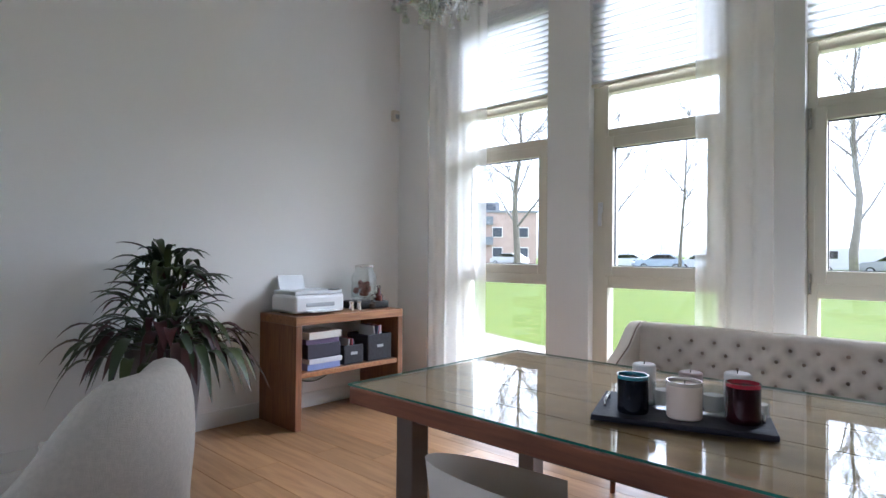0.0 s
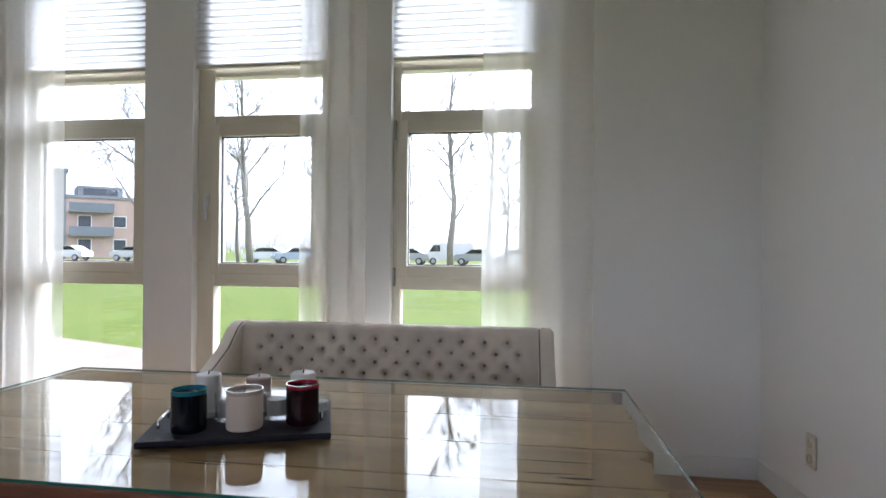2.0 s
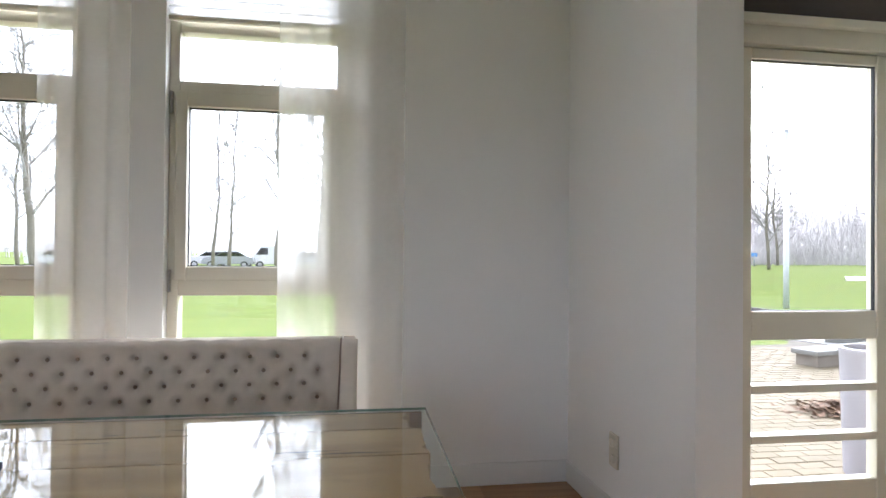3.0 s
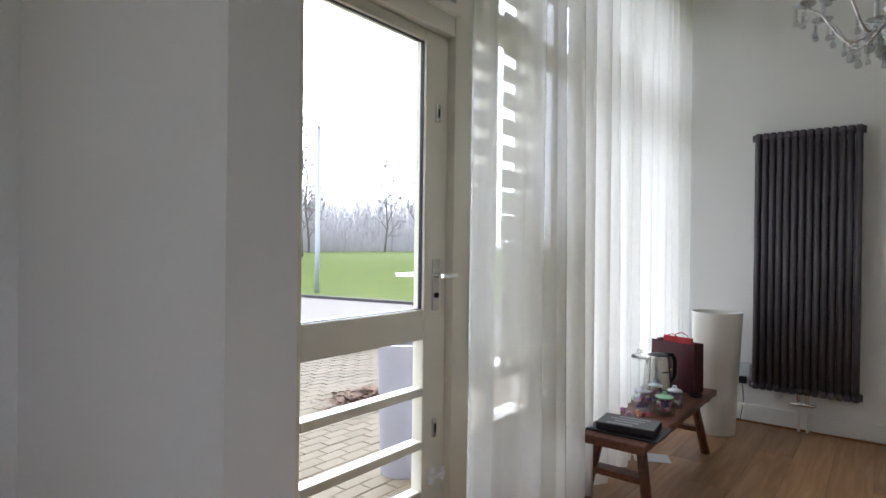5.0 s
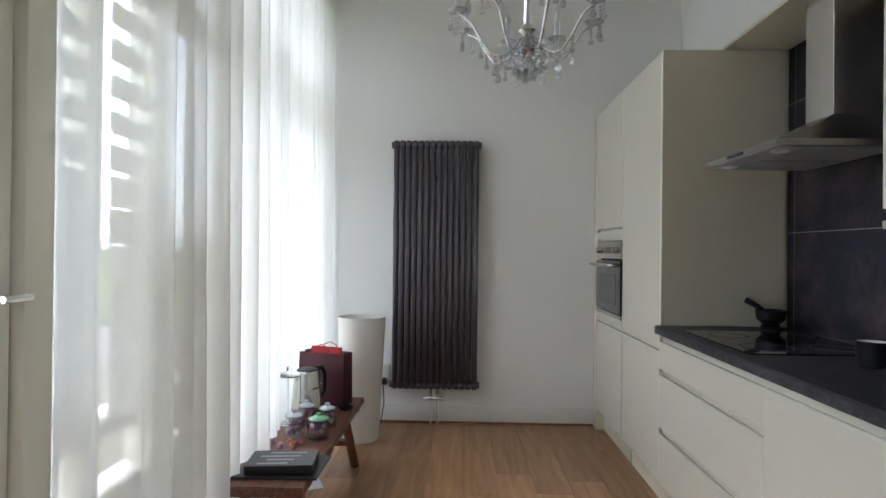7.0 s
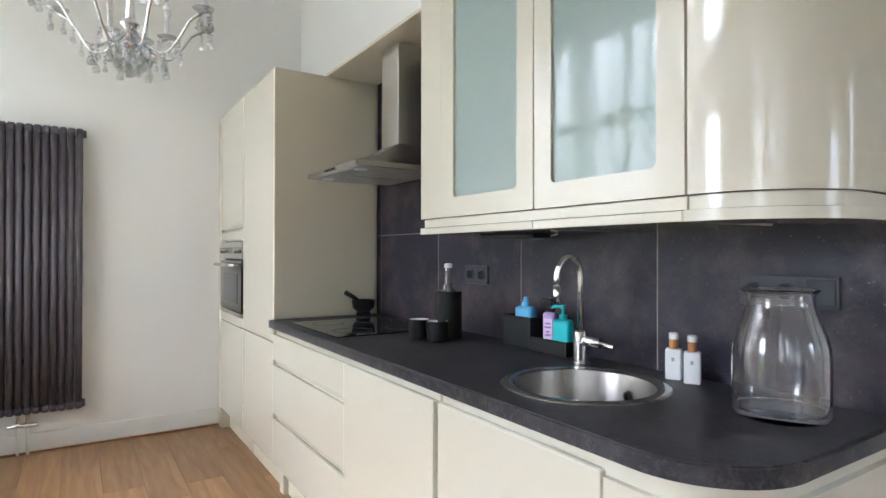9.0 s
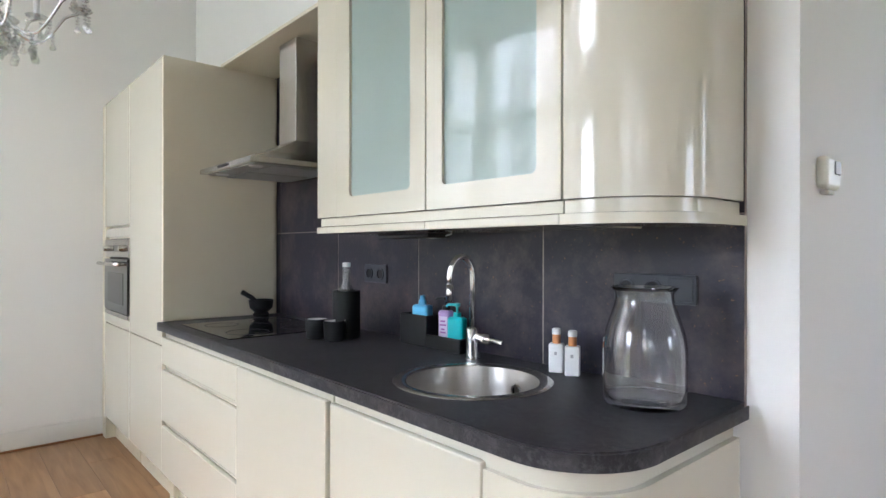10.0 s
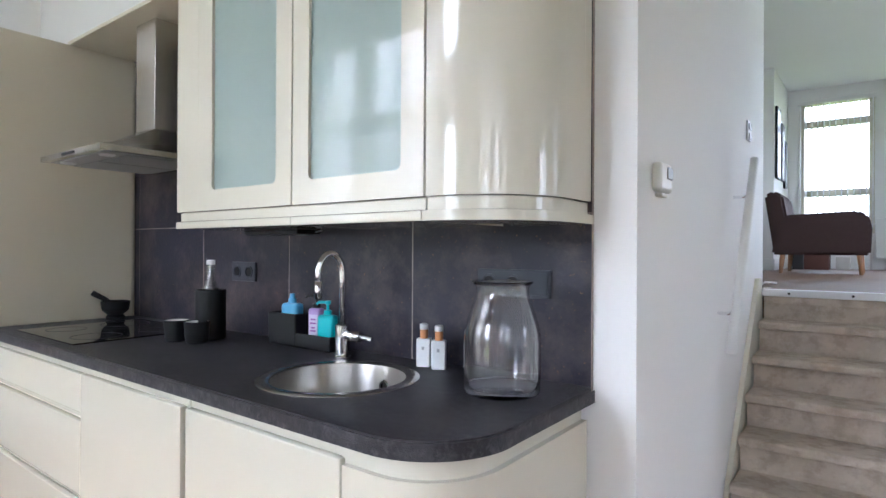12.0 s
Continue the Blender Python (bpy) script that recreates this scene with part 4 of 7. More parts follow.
def tap():
    t = thing("kitchen_tap", (0.793, 0.140, 0.90), "chrome swan-neck kitchen tap", "tap")
    part("base", lathe([(0, 0.0), (0.027, 0.0), (0.027, 0.006), (0.024, 0.01), (0.024, 0.105), (0.02, 0.11), (0, 0.11)], 24), CHROME, t)
    pts = [(0, 0, 0.10), (0, 0, 0.272)]
    for a in range(10, 181, 14):
        pts.append((0.010 * (1 - math.cos(radians(a))), 0.042 * (1 - math.cos(radians(a))), 0.272 + 0.065 * math.sin(radians(a))))
    pts.append((pts[-1][0], pts[-1][1], 0.245))
    part("spout", tube(pts, 0.011, 14), CHROME, t)
    part("nozzle", tube([(pts[-1][0], pts[-1][1], 0.25), (pts[-1][0], pts[-1][1], 0.195)], 0.0125, 14), CHROME, t)
    lv = tube([(0, 0, 0.075), (-0.075, -0.005, 0.075)], 0.018, 16)
    tube([(-0.065, -0.005, 0.075), (-0.125, -0.008, 0.07)], 0.007, 10, lv)
    part("lever", lv, CHROME, t)
    return t


tap()

# ---- dining table with glass top ----
TX0, TX1, TY0, TY1 = -3.105, -1.004, 1.218, 2.236


def dining_table():
    cx, cy = (TX0 + TX1) / 2, (TY0 + TY1) / 2
    t = thing("dining_table", (cx, cy, 0.0), "rustic pale oak plank table on square steel legs", "table")
    w, d = (TX1 - TX0) / 2 - 0.01, (TY1 - TY0) / 2 - 0.012
    ys = [-d, -0.33, -0.10, 0.14, 0.34, d]
    rng = random.Random(4)
    for k, (a, c) in enumerate(zip(ys, ys[1:])):
        n = 40
        e1 = [(-w + rng.uniform(-0.004, 0.006) + 2 * w * i / n, a + 0.003 + (rng.uniform(0, 0.004) if 0 < i < n else 0)) for i in range(n + 1)]
        xe = w - 0.030 + rng.uniform(-0.012, 0.012)
        e1[-1] = (xe, a + 0.003)
        m = 9
        worn = [(xe - abs(rng.gauss(0, 0.013)), a + 0.003 + (c - a - 0.006) * i / m) for i in range(1, m)]
        e2 = [(xe, c - 0.003), (-w + rng.uniform(-0.004, 0.004), c - 0.003)]
        part("plank", prism(e1 + worn + e2, 0.69, 0.7335), TABLEW, t)
    for k in range(34):
        x, y = rng.uniform(-w + 0.1, w - 0.25), rng.uniform(-d + 0.05, d - 0.05)
        l = rng.uniform(0.05, 0.26)
        b = prism([(x, y), (x + l * 0.5, y - 0.0025), (x + l, y + rng.uniform(-0.006, 0.006)), (x + l * 0.5, y + 0.003)], 0.7336, 0.7341)
        part("wood_crack", b, CRACK, t)
    for y in (-d - 0.008, d + 0.008):
        part("edge_board", box(-w, w, y - 0.008, y + 0.008, 0.675, 0.732, 0.004), TABLEEDGE, t, "red-brown edge board")
    for x in (-w - 0.006,):
        part("edge_board", box(x - 0.006, x + 0.006, -d, d, 0.675, 0.732, 0.004), TABLEEDGE, t, "red-brown edge board")
    for x in (-w + 0.17, w - 0.17):
        for y in (-d + 0.13, d - 0.13):
            part("leg", box(x - 0.04, x + 0.04, y - 0.04, y + 0.04, 0.0, 0.68, 0.004), LEGSTEEL, t)
    for y in (-d + 0.13, d - 0.13):
        part("apron", box(-w + 0.21, w - 0.21, y - 0.02, y + 0.02, 0.62, 0.689, 0.003), LEGSTEEL, t)
    g = thing("glass_table_top", (cx, cy, 0.7345), "thick clear glass plate lying on the table", "glass plate")
    pl = part("plate", box(TX0 - cx, TX1 - cx, TY0 - cy, TY1 - cy, 0.0, 0.0085, 0.001), TOPGLASS, g)
    part("edge", ring_edge((TX0 - cx, TX1 - cx, TY0 - cy, TY1 - cy)), EDGEGLASS, g, "green glass edge")
    pl.visible_shadow = False


def ring_edge(r):
    x0, x1, y0, y1 = r
    b = box(x0 - 0.001, x1 + 0.001, y0 - 0.002, y0 - 0.0005, 0.001, 0.008)
    box(x0 - 0.001, x1 + 0.001, y1 + 0.0005, y1 + 0.002, 0.001, 0.008, 0, b)
    box(x0 - 0.002, x0 - 0.0005, y0, y1, 0.001, 0.008, 0, b)
    box(x1 + 0.0005, x1 + 0.002, y0, y1, 0.001, 0.008, 0, b)
    return b


CRACK = material("dark_crack", (0.05, 0.028, 0.014), 0.9)
TOPGLASS = clear_pane("table_glass", (0.97, 0.985, 0.97), 0.0, 5.4)
EDGEGLASS = material("green_glass_edge", (0.02, 0.115, 0.085), 0.15, vary=0.1, coat=0.5)
dining_table()

# ---- tufted bench ----
TUFT = material("taupe_button_cloth", (0.33, 0.255, 0.20), 0.9, vary=0.08, scale=40)


def tufted_bench():
    t = thing("dining_bench", (-2.08, 2.93, 0.0), "beige button-tufted upholstered dining bench with a high back", "bench")
    w = 0.80
    zt = 0.815
    rows = [(0.565, 0), (0.625, 1), (0.685, 0), (0.745, 1)]
    buttons = []
    for z, odd in rows:
        n = 12 if odd else 13
        for i in range(n):
            buttons.append((-w + 0.10 + (i + (0.5 if odd else 0)) * (2 * w - 0.20) / 12, z))
    b = bmesh.new()
    nx, nz = 150, 34
    grid = []
    for j in range(nz + 1):
        row = []
        for i in range(nx + 1):
            x = -w + 2 * w * i / nx
            z = 0.40 + (zt - 0.40) * j / nz
            y = 0.17 + 0.10 * (z - 0.4)
            dip = 0.0
            for bx, bz in buttons:
                r2 = (x - bx) ** 2 + (z - bz) ** 2
                if r2 < 0.004:
                    dip += 0.036 * math.exp(-r2 / 0.00024)
                    dip += 0.010 * math.exp(-r2 / 0.0010)
            y += dip - 0.012
            if z > zt - 0.03:
                y += (z - zt + 0.03) ** 2 * 25
            zz = z
            if j >= nz - 3:
                zz += 0.006 * abs(math.sin(math.pi * (x + w - 0.10) / ((2 * w - 0.20) / 12)))
            row.append(b.verts.new((x, y, zz)))
        grid.append(row)
    back = [[b.verts.new((-w + 2 * w * i / nx, 0.27 + 0.06 * j, (0.40, zt)[j])) for i in (0, nx)] for j in (0, 1)]
    for j in range(nz):
        for i in range(nx):
            b.faces.new((grid[j][i], grid[j][i + 1], grid[j + 1][i + 1], grid[j + 1][i]))
    b.faces.new([back[0][1], back[0][0], back[1][0], back[1][1]])
    b.faces.new(grid[nz] + [back[1][1], back[1][0]])
    b.faces.new([back[0][0], back[0][1]] + grid[0][::-1])
    b.faces.new([back[0][0]] + [grid[j][0] for j in range(nz + 1)] + [back[1][0]])
    b.faces.new([back[1][1]] + [grid[j][nx] for j in range(nz, -1, -1)] + [back[0][1]])
    bmesh.ops.recalc_face_normals(b, faces=b.faces[:])
    part("backrest", b, LINEN, t)
    for x, z in buttons:
        y = 0.17 + 0.10 * (z - 0.4) + 0.012
        part("button", moved(lathe([(0, 0.006), (0.006, 0.0045), (0.009, 0.0), (0, 0)], 10), pose(x, y, z, 90, 0, 0)), TUFT, t)
    part("seat", box(-w, w, -0.30, 0.20, 0.36, 0.49, 0.035, seg=4), LINEN, t)
    for s in (-1, 1):
        prof = [(-0.30, 0.36), (-0.30, 0.50), (-0.27, 0.56), (-0.10, 0.62), (0.05, 0.70), (0.15, zt - 0.02), (0.20, zt + 0.004), (0.30, zt + 0.004), (0.30, 0.36)]
        b = prism(prof, 0, 0.075, 0.012)
        for v in b.verts:
            y, z, u = v.co
            v.co = (s * (w + u), y, z)
        bmesh.ops.recalc_face_normals(b, faces=b.faces[:])
        part("armrest", b, LINEN, t)
        part("piping", tube([(s * (w + 0.002), y - 0.004, z + 0.002) for y, z in prof[1:7]], 0.004, 6), material("brown_piping", (0.22, 0.15, 0.11), 0.8), t)
    for x in (-w + 0.06, w - 0.06, -0.25, 0.25):
        for y in (-0.24, 0.22):
            part("leg", tube([(x, y, 0.37), (x * 1.01, y * 1.03, 0.0)], 0.022, 10, taper=0.013), DARKW, t)
    return t


tufted_bench()

# ---- shell chair ----
SHELL = material("white_shell_plastic", (0.62, 0.58, 0.53), 0.45, vary=0.03)


def shell_chair(at, turn):
    """A moulded chair whose back and sides wrap round the seat."""
    t = thing("shell_chair", at, "white moulded shell chair with wooden legs", "chair", "chairs at the table", turn)
    b = bmesh.new()
    nu, nv = 28, 12
    grid = []
    for j in range(nv + 1):
        v = j / nv
        row = []
        for i in range(nu + 1):
            a = radians(-150 + 300 * i / nu)
            back = 0.5 + 0.5 * math.cos(a)
            top = 0.16 + 0.18 * back ** 1.3
            r = 0.10 + 0.15 * min(1.0, v * 2.4)
            z = 0.44 + top * max(0.0, (v - 0.35) / 0.65) ** 1.1
            lean = 0.10 * back * max(0.0, v - 0.35)
            row.append(b.verts.new((1.0 * (r + 0.01 * v) * math.sin(a), -(r + lean) * math.cos(a) * 0.95, z)))
        grid.append(row)
    for j in range(nv):
        for i in range(nu):
            b.faces.new((grid[j][i], grid[j][i + 1], grid[j + 1][i + 1], grid[j + 1][i]))
    b.faces.new(grid[0][::-1])
    geo = bmesh.ops.solidify(b, geom=b.faces[:], thickness=0.012)
    bmesh.ops.recalc_face_normals(b, faces=b.faces[:])
    part("shell", b, SHELL, t)
    part("seat_pad", lathe([(0, 0.445), (0.17, 0.445), (0.185, 0.46), (0.17, 0.478), (0.0, 0.482)], 28), LINEN, t)
    for sx in (-1, 1):
        for sy in (-1, 1):
            part("leg", tube([(sx * 0.10, sy * 0.10, 0.44), (sx * 0.21, sy * 0.21, 0.0)], 0.014, 8, taper=0.010), LEGWOOD, t)
    return t


shell_chair((-2.18, 1.07, 0.0), -10)

# ---- boucle armchair ----
def tub_armchair(at, turn):
    t = thing("armchair", at, "rounded cream boucle armchair", "armchair", "", turn)
    b = bmesh.new()
    nu, nv = 48, 28
    grid = []
    for j in range(nv + 1):
        a2 = 2 * math.pi * j / nv
        row = []
        for i in range(nu + 1):
            u = i / nu
            a = radians(-125 + 250 * u)
            back = 0.5 + 0.5 * math.cos(math.pi * min(1.0, max(0.0, (abs(math.degrees(a)) - 28) / 62)))
            R = 0.325
            wd = 0.09 + 0.045 * back
            zc = 0.275 + 0.10 * back
            hh = 0.205 + 0.235 * back
            endf = 1.0 if 0 < i < nu else 0.05
            k = 0.85
            cx = math.copysign(abs(math.cos(a2)) ** k, math.cos(a2)) * wd * endf
            cz = math.copysign(abs(math.sin(a2)) ** k, math.sin(a2)) * hh * endf
            r = R + cx + 0.10 * back * (cz / hh if cz > 0 else 0) * 0.5
            row.append(b.verts.new((r * math.sin(a), -r * math.cos(a), zc + cz)))
        grid.append(row)
    for j in range(nv):
        for i in range(nu):
            b.faces.new((grid[j][i], grid[j][i + 1], grid[(j + 1)][i + 1], grid[(j + 1)][i]))
    bmesh.ops.remove_doubles(b, verts=b.verts[:], dist=0.0004)
    bmesh.ops.recalc_face_normals(b, faces=b.faces[:])
    part("backrest", b, BOUCLE, t)
    part("seat_cushion", lathe([(0, 0.16), (0.26, 0.16), (0.30, 0.22), (0.30, 0.36), (0.27, 0.41), (0.15, 0.43), (0, 0.435)], 36), BOUCLE, t)
    for a in (45, 135, 225, 315):
        part("leg", tube([(0.22 * math.cos(radians(a)), 0.22 * math.sin(radians(a)), 0.17), (0.27 * math.cos(radians(a)), 0.27 * math.sin(radians(a)), 0.0)], 0.02, 8, taper=0.013), DARKW, t)
    return t


tub_armchair((-3.74, 0.44, 0.0), 138)

# ---- console table by the west wall ----
CXC, CYC = -5.04, 2.586
con = thing("console_table", (CXC, CYC, 0.0), "oiled oak waterfall console with one low shelf", "console table")
part("top", box(-0.235, 0.235, -0.488, 0.488, 0.708, 0.768, 0.004), wood("oiled_oak_along", (0.22, 0.092, 0.036), (0.39, 0.185, 0.075), 1, 0.45, 12, 4), con)
# side panels take the darkened oak, so their shade is painted in
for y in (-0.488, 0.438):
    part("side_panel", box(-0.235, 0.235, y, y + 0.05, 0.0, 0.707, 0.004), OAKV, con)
part("shelf", box(-0.225, 0.225, -0.437, 0.437, 0.348, 0.383, 0.003), OAK, con)


def printer():
    t = thing("printer", (-5.06, 2.36, 0.768), "white inkjet printer with a raised paper tray", "printer")
    part("body", box(-0.15, 0.16, -0.21, 0.21, 0.01, 0.135, 0.02, seg=3), WHITEPLASTIC, t)
    part("scanner_lid", box(-0.14, 0.145, -0.20, 0.20, 0.137, 0.165, 0.008), material("pale_grey_plastic", (0.62, 0.64, 0.66), 0.4, vary=0.02), t)
    tr = moved(box(-0.006, 0.006, -0.11, 0.11, 0.0, 0.14, 0.004), pose(-0.15, -0.03, 0.13, 0, -18, 0))
    part("paper_tray", tr, WHITEPLASTIC, t)
    part("output_slot", box(0.155, 0.163, -0.12, 0.12, 0.052, 0.082, 0.004), GREYPLASTIC, t)
    part("output_tray", box(0.15, 0.23, -0.12, 0.12, 0.02, 0.03, 0.004), WHITEPLASTIC, t)
    part("control_panel", box(0.10, 0.155, 0.10, 0.19, 0.166, 0.171, 0.002), BLACKPLASTIC, t)
    for y in (-0.15, 0.15):
        part("foot", box(-0.1, -0.07, y - 0.02, y + 0.02, 0.0, 0.012), BLACKPLASTIC, t)


printer()


def drinks_jar():
    t = thing("drinks_dispenser", (-5.08, 2.90, 0.768), "glass drinks jar with red fruit on a dark stand", "jar")
    part("stand", box(-0.11, 0.11, -0.13, 0.13, 0.0, 0.05, 0.008), BLACKPLASTIC, t)
    part("glass_body", lathe([(0.0, 0.055), (0.075, 0.055), (0.085, 0.075), (0.085, 0.22), (0.06, 0.27), (0.06, 0.29), (0.056, 0.29), (0.056, 0.27), (0.080, 0.215), (0.080, 0.078), (0.0, 0.065)], 28), CLEARGLASS, t)
    part("lid", lathe([(0, 0.31), (0.02, 0.308), (0.062, 0.30), (0.064, 0.288), (0, 0.288)], 24), STEEL, t)
    t.scale = (1.18, 1.18, 1.12)
    rng = random.Random(7)
    fruit = bmesh.new()
    for i in range(22):
        a, r = rng.uniform(0, 6.28), rng.uniform(0, 0.055)
        s = bmesh.ops.create_icosphere(fruit, subdivisions=1, radius=rng.uniform(0.014, 0.022), matrix=Matrix.Translation((r * math.cos(a), r * math.sin(a), 0.09 + rng.uniform(0, 0.09))))
    part("fruit", fruit, material("dried_red_fruit", (0.30, 0.07, 0.04), 0.6, vary=0.3, scale=60), t)
    part("tap_knob", tube([(0.085, 0, 0.09), (0.12, 0, 0.085)], 0.009, 8), STEEL, t)
    for i, (x, y, h, col) in enumerate(((0.09, 0.20, 0.16, (0.10, 0.02, 0.015)), (0.12, 0.10, 0.07, (0.07, 0.05, 0.04)), (0.02, 0.23, 0.10, (0.06, 0.03, 0.02)))):
        g = thing("spirit_bottle" if i == 0 else "small_jar", (-5.08 + x, 2.78 + y, 0.768), "small dark glass bottle on the console" if i == 0 else "small dark glass jar on the console", "bottle" if i == 0 else "jar")
        part("glass_body", lathe([(0, 0), (0.028, 0), (0.031, 0.008), (0.031, h * 0.6), (0.014, h * 0.75), (0.013, h), (0, h)], 18), material("tinted_glass", col, 0.1, coat=0.6), g)
        part("cap", lathe([(0, h - 0.002), (0.016, h - 0.002), (0.016, h + 0.018), (0, h + 0.02)], 14), STEEL, g)


drinks_jar()
for i, y in enumerate((2.62, 2.69)):
    solid("salt_shaker", lathe([(0, 0), (0.02, 0), (0.022, 0.01), (0.014, 0.05), (0.018, 0.07), (0.0, 0.085)], 16), CHROME, "small chrome shaker on the console", "shaker", "shakers", at=(-4.88, y, 0.768))
# shelf contents
rng = random.Random(11)
z = 0.383
for h, col, lab in ((0.045, (0.25, 0.30, 0.55), "blue and white paper packet"), (0.035, (0.55, 0.56, 0.60), "white paper packet"), (0.10, (0.03, 0.025, 0.045), "dark cardboard box"), (0.035, (0.12, 0.08, 0.16), "purple folder"), (0.05, (0.62, 0.60, 0.55), "white cardboard box")):
    d = rng.uniform(-0.012, 0.012)
    solid("stacked_box", box(-0.11, 0.11, -0.14, 0.14, 0, h, 0.004), material("packet_card", col, 0.6, vary=0.08, scale=30), lab + " in a stack on the shelf", "box", "stacked boxes", at=(-4.96 + d, 2.36 + d, z), turn=rng.uniform(-4, 4))
    z += h
for x, y, w, d, h in ((-4.95, 2.625, 0.10, 0.09, 0.14), (-4.97, 2.87, 0.13, 0.12, 0.20)):
    t = thing("storage_basket", (x, y, 0.383), "dark grey woven storage basket on the shelf", "basket", "storage baskets")
    b = box(-w, w, -d, d, 0, h, 0.01)
    top = [f for f in b.faces if f.normal.z > 0.9 and f.calc_area() > w * d]
    bmesh.ops.inset_region(b, faces=top, thickness=0.012)
    bmesh.ops.translate(b, verts=list({v for f in top for v in f.verts}), vec=(0, 0, -h * 0.7))
    part("basket_body", b, material("woven_grey", (0.045, 0.045, 0.052), 0.9, vary=0.3, scale=90, bump=0.8, bump_scale=200), t)
    part("tag", box(w, w + 0.003, -0.03, 0.03, h * 0.5, h * 0.5 + 0.02), GREYPLASTIC, t)
    for k in range(7 if h > 0.15 else 3):
        yy = rng.uniform(-d + 0.03, d - 0.03)
        col = ((0.65, 0.65, 0.67), (0.35, 0.04, 0.05), (0.12, 0.12, 0.18))[k % 3]
        solid("magazine", moved(box(-w * 0.75, w * 0.75, -0.004, 0.004, 0, h * 0.95, 0.001), pose(0, 0, 0, rng.uniform(-14, 14), 0, rng.uniform(-8, 8))), material("paper_cover", col, 0.5, vary=0.1), "magazine standing in the basket", "magazine", "magazines", at=(x, y + yy * 0.6, 0.383 + h * 0.36))
solid("power_cable", tube([(-5.27, 2.3 + 0.05 * i, 0.30 - 0.12 * math.sin(i / 11 * math.pi) + 0.004 * i) for i in range(12)], 0.005, 6), BLACKPLASTIC, "black cable hanging under the console", "cable")

# ---- plant ----
LEAF = pieces("calathea_leaf", [(0.011, 0.024, 0.008), (0.026, 0.046, 0.012), (0.085, 0.105, 0.030)], 0.45, 40, 0.1, 60)
REDLEAF = pieces("red_leaf_underside", [(0.028, 0.006, 0.009), (0.055, 0.011, 0.013), (0.03, 0.02, 0.010)], 0.5, 40, 0.1, 60)


def leaf_bm(b, root, tip, width, droop, up):
    """One pointed leaf with a fold along its middle, on a thin stalk."""
    root, tip = Vector(root), Vector(tip)
    d = tip - root
    side = d.cross(Vector((0, 0, 1)))
    side = side.normalized() if side.length > 1e-4 else Vector((1, 0, 0))
    mid, lft, rgt = [], [], []
    for i in range(7):
        u = i / 6
        p = root + d * u + Vector((0, 0, up * 4 * u * (1 - u) - droop * u * u))
        w = width * math.sin(math.pi * min(1.0, 0.04 + u * 0.98)) ** 0.8 if i < 6 else 0.001
        if i == 0:
            w = 0.004
        mid.append(b.verts.new(p))
        lft.append(b.verts.new(p + side * w + Vector((0, 0, w * 0.35))))
        rgt.append(b.verts.new(p - side * w + Vector((0, 0, w * 0.35))))
    for i in range(6):
        b.faces.new((mid[i], mid[i + 1], lft[i + 1], lft[i]))
        b.faces.new((rgt[i], rgt[i + 1], mid[i + 1], mid[i]))


def house_plant(at):
    t = thing("potted_plant", at, "bushy plant with green and red leaves in a grey pot", "plant")
    part("pot", lathe([(0, 0), (0.150, 0), (0.155, 0.01), (0.205, 0.65), (0.205, 0.67), (0.187, 0.67), (0.182, 0.61), (0, 0.61)], 32), POTG, t)
    part("soil", lathe([(0, 0.625), (0.181, 0.62), (0.181, 0.615), (0, 0.615)], 20), material("potting_soil", (0.03, 0.02, 0.015), 0.95, bump=0.8, bump_scale=90), t)
    rng = random.Random(21)
    for k in range(250):
        a = rng.uniform(0, 2 * math.pi)
        low = k < 105
        l = rng.uniform(0.15, 0.25)
        b = bmesh.new()
        if low:
            r0 = rng.uniform(0.16, 0.38)
            z0 = 0.78 - 0.62 * (r0 - 0.16) + rng.uniform(-0.08, 0.08)
            dz, droop = rng.uniform(-0.06, 0.10), rng.uniform(0.04, 0.30)
        else:
            r0 = rng.uniform(0.0, 0.20)
            z0 = 0.74 + rng.uniform(0.02, 0.40) * (1.2 - 2.2 * r0)
            dz, droop = rng.uniform(-0.02, 0.12), rng.uniform(0.0, 0.1)
        root = (r0 * math.cos(a), r0 * math.sin(a), z0)
        a2 = a + rng.uniform(-0.5, 0.5)
        tip = (root[0] + l * math.cos(a2), root[1] + l * math.sin(a2), z0 + dz)
        leaf_bm(b, root, tip, rng.uniform(0.018, 0.034), droop, 0.03)
        part("leaf", b, REDLEAF if (low and rng.random() < 0.42) or rng.random() < 0.1 else LEAF, t)
        if k % 3 == 0:
            part("stalk", tube([(0.03 * math.cos(a), 0.03 * math.sin(a), 0.62), (root[0] * 0.6, root[1] * 0.6, (0.62 + z0) / 2 + 0.05), root], 0.004, 5), LEAF, t)
    for k in range(9):
        a = rng.uniform(0, 6.28)
        b = bmesh.new()
        z0 = 1.02 + rng.uniform(0, 0.10)
        leaf_bm(b, (0.05 * math.cos(a), 0.05 * math.sin(a), z0), (0.12 * math.cos(a), 0.12 * math.sin(a), z0 + rng.uniform(0.1, 0.17)), 0.022, 0.0, 0.01)
        part("leaf", b, LEAF, t)


house_plant((-4.88, 1.28, 0.0))

# ---- alarm sensor and wall sockets ----
ms = thing("wall_sensor", (-5.30, 3.40, 2.43), "small white alarm sensor high on the wall", "sensor")
part("housing", box(0, 0.05, -0.035, 0.035, -0.05, 0.05, 0.012), CREAMPLASTIC, ms)
part("lens", box(0.05, 0.056, -0.022, 0.022, -0.03, 0.01, 0.004), GREYPLASTIC, ms)
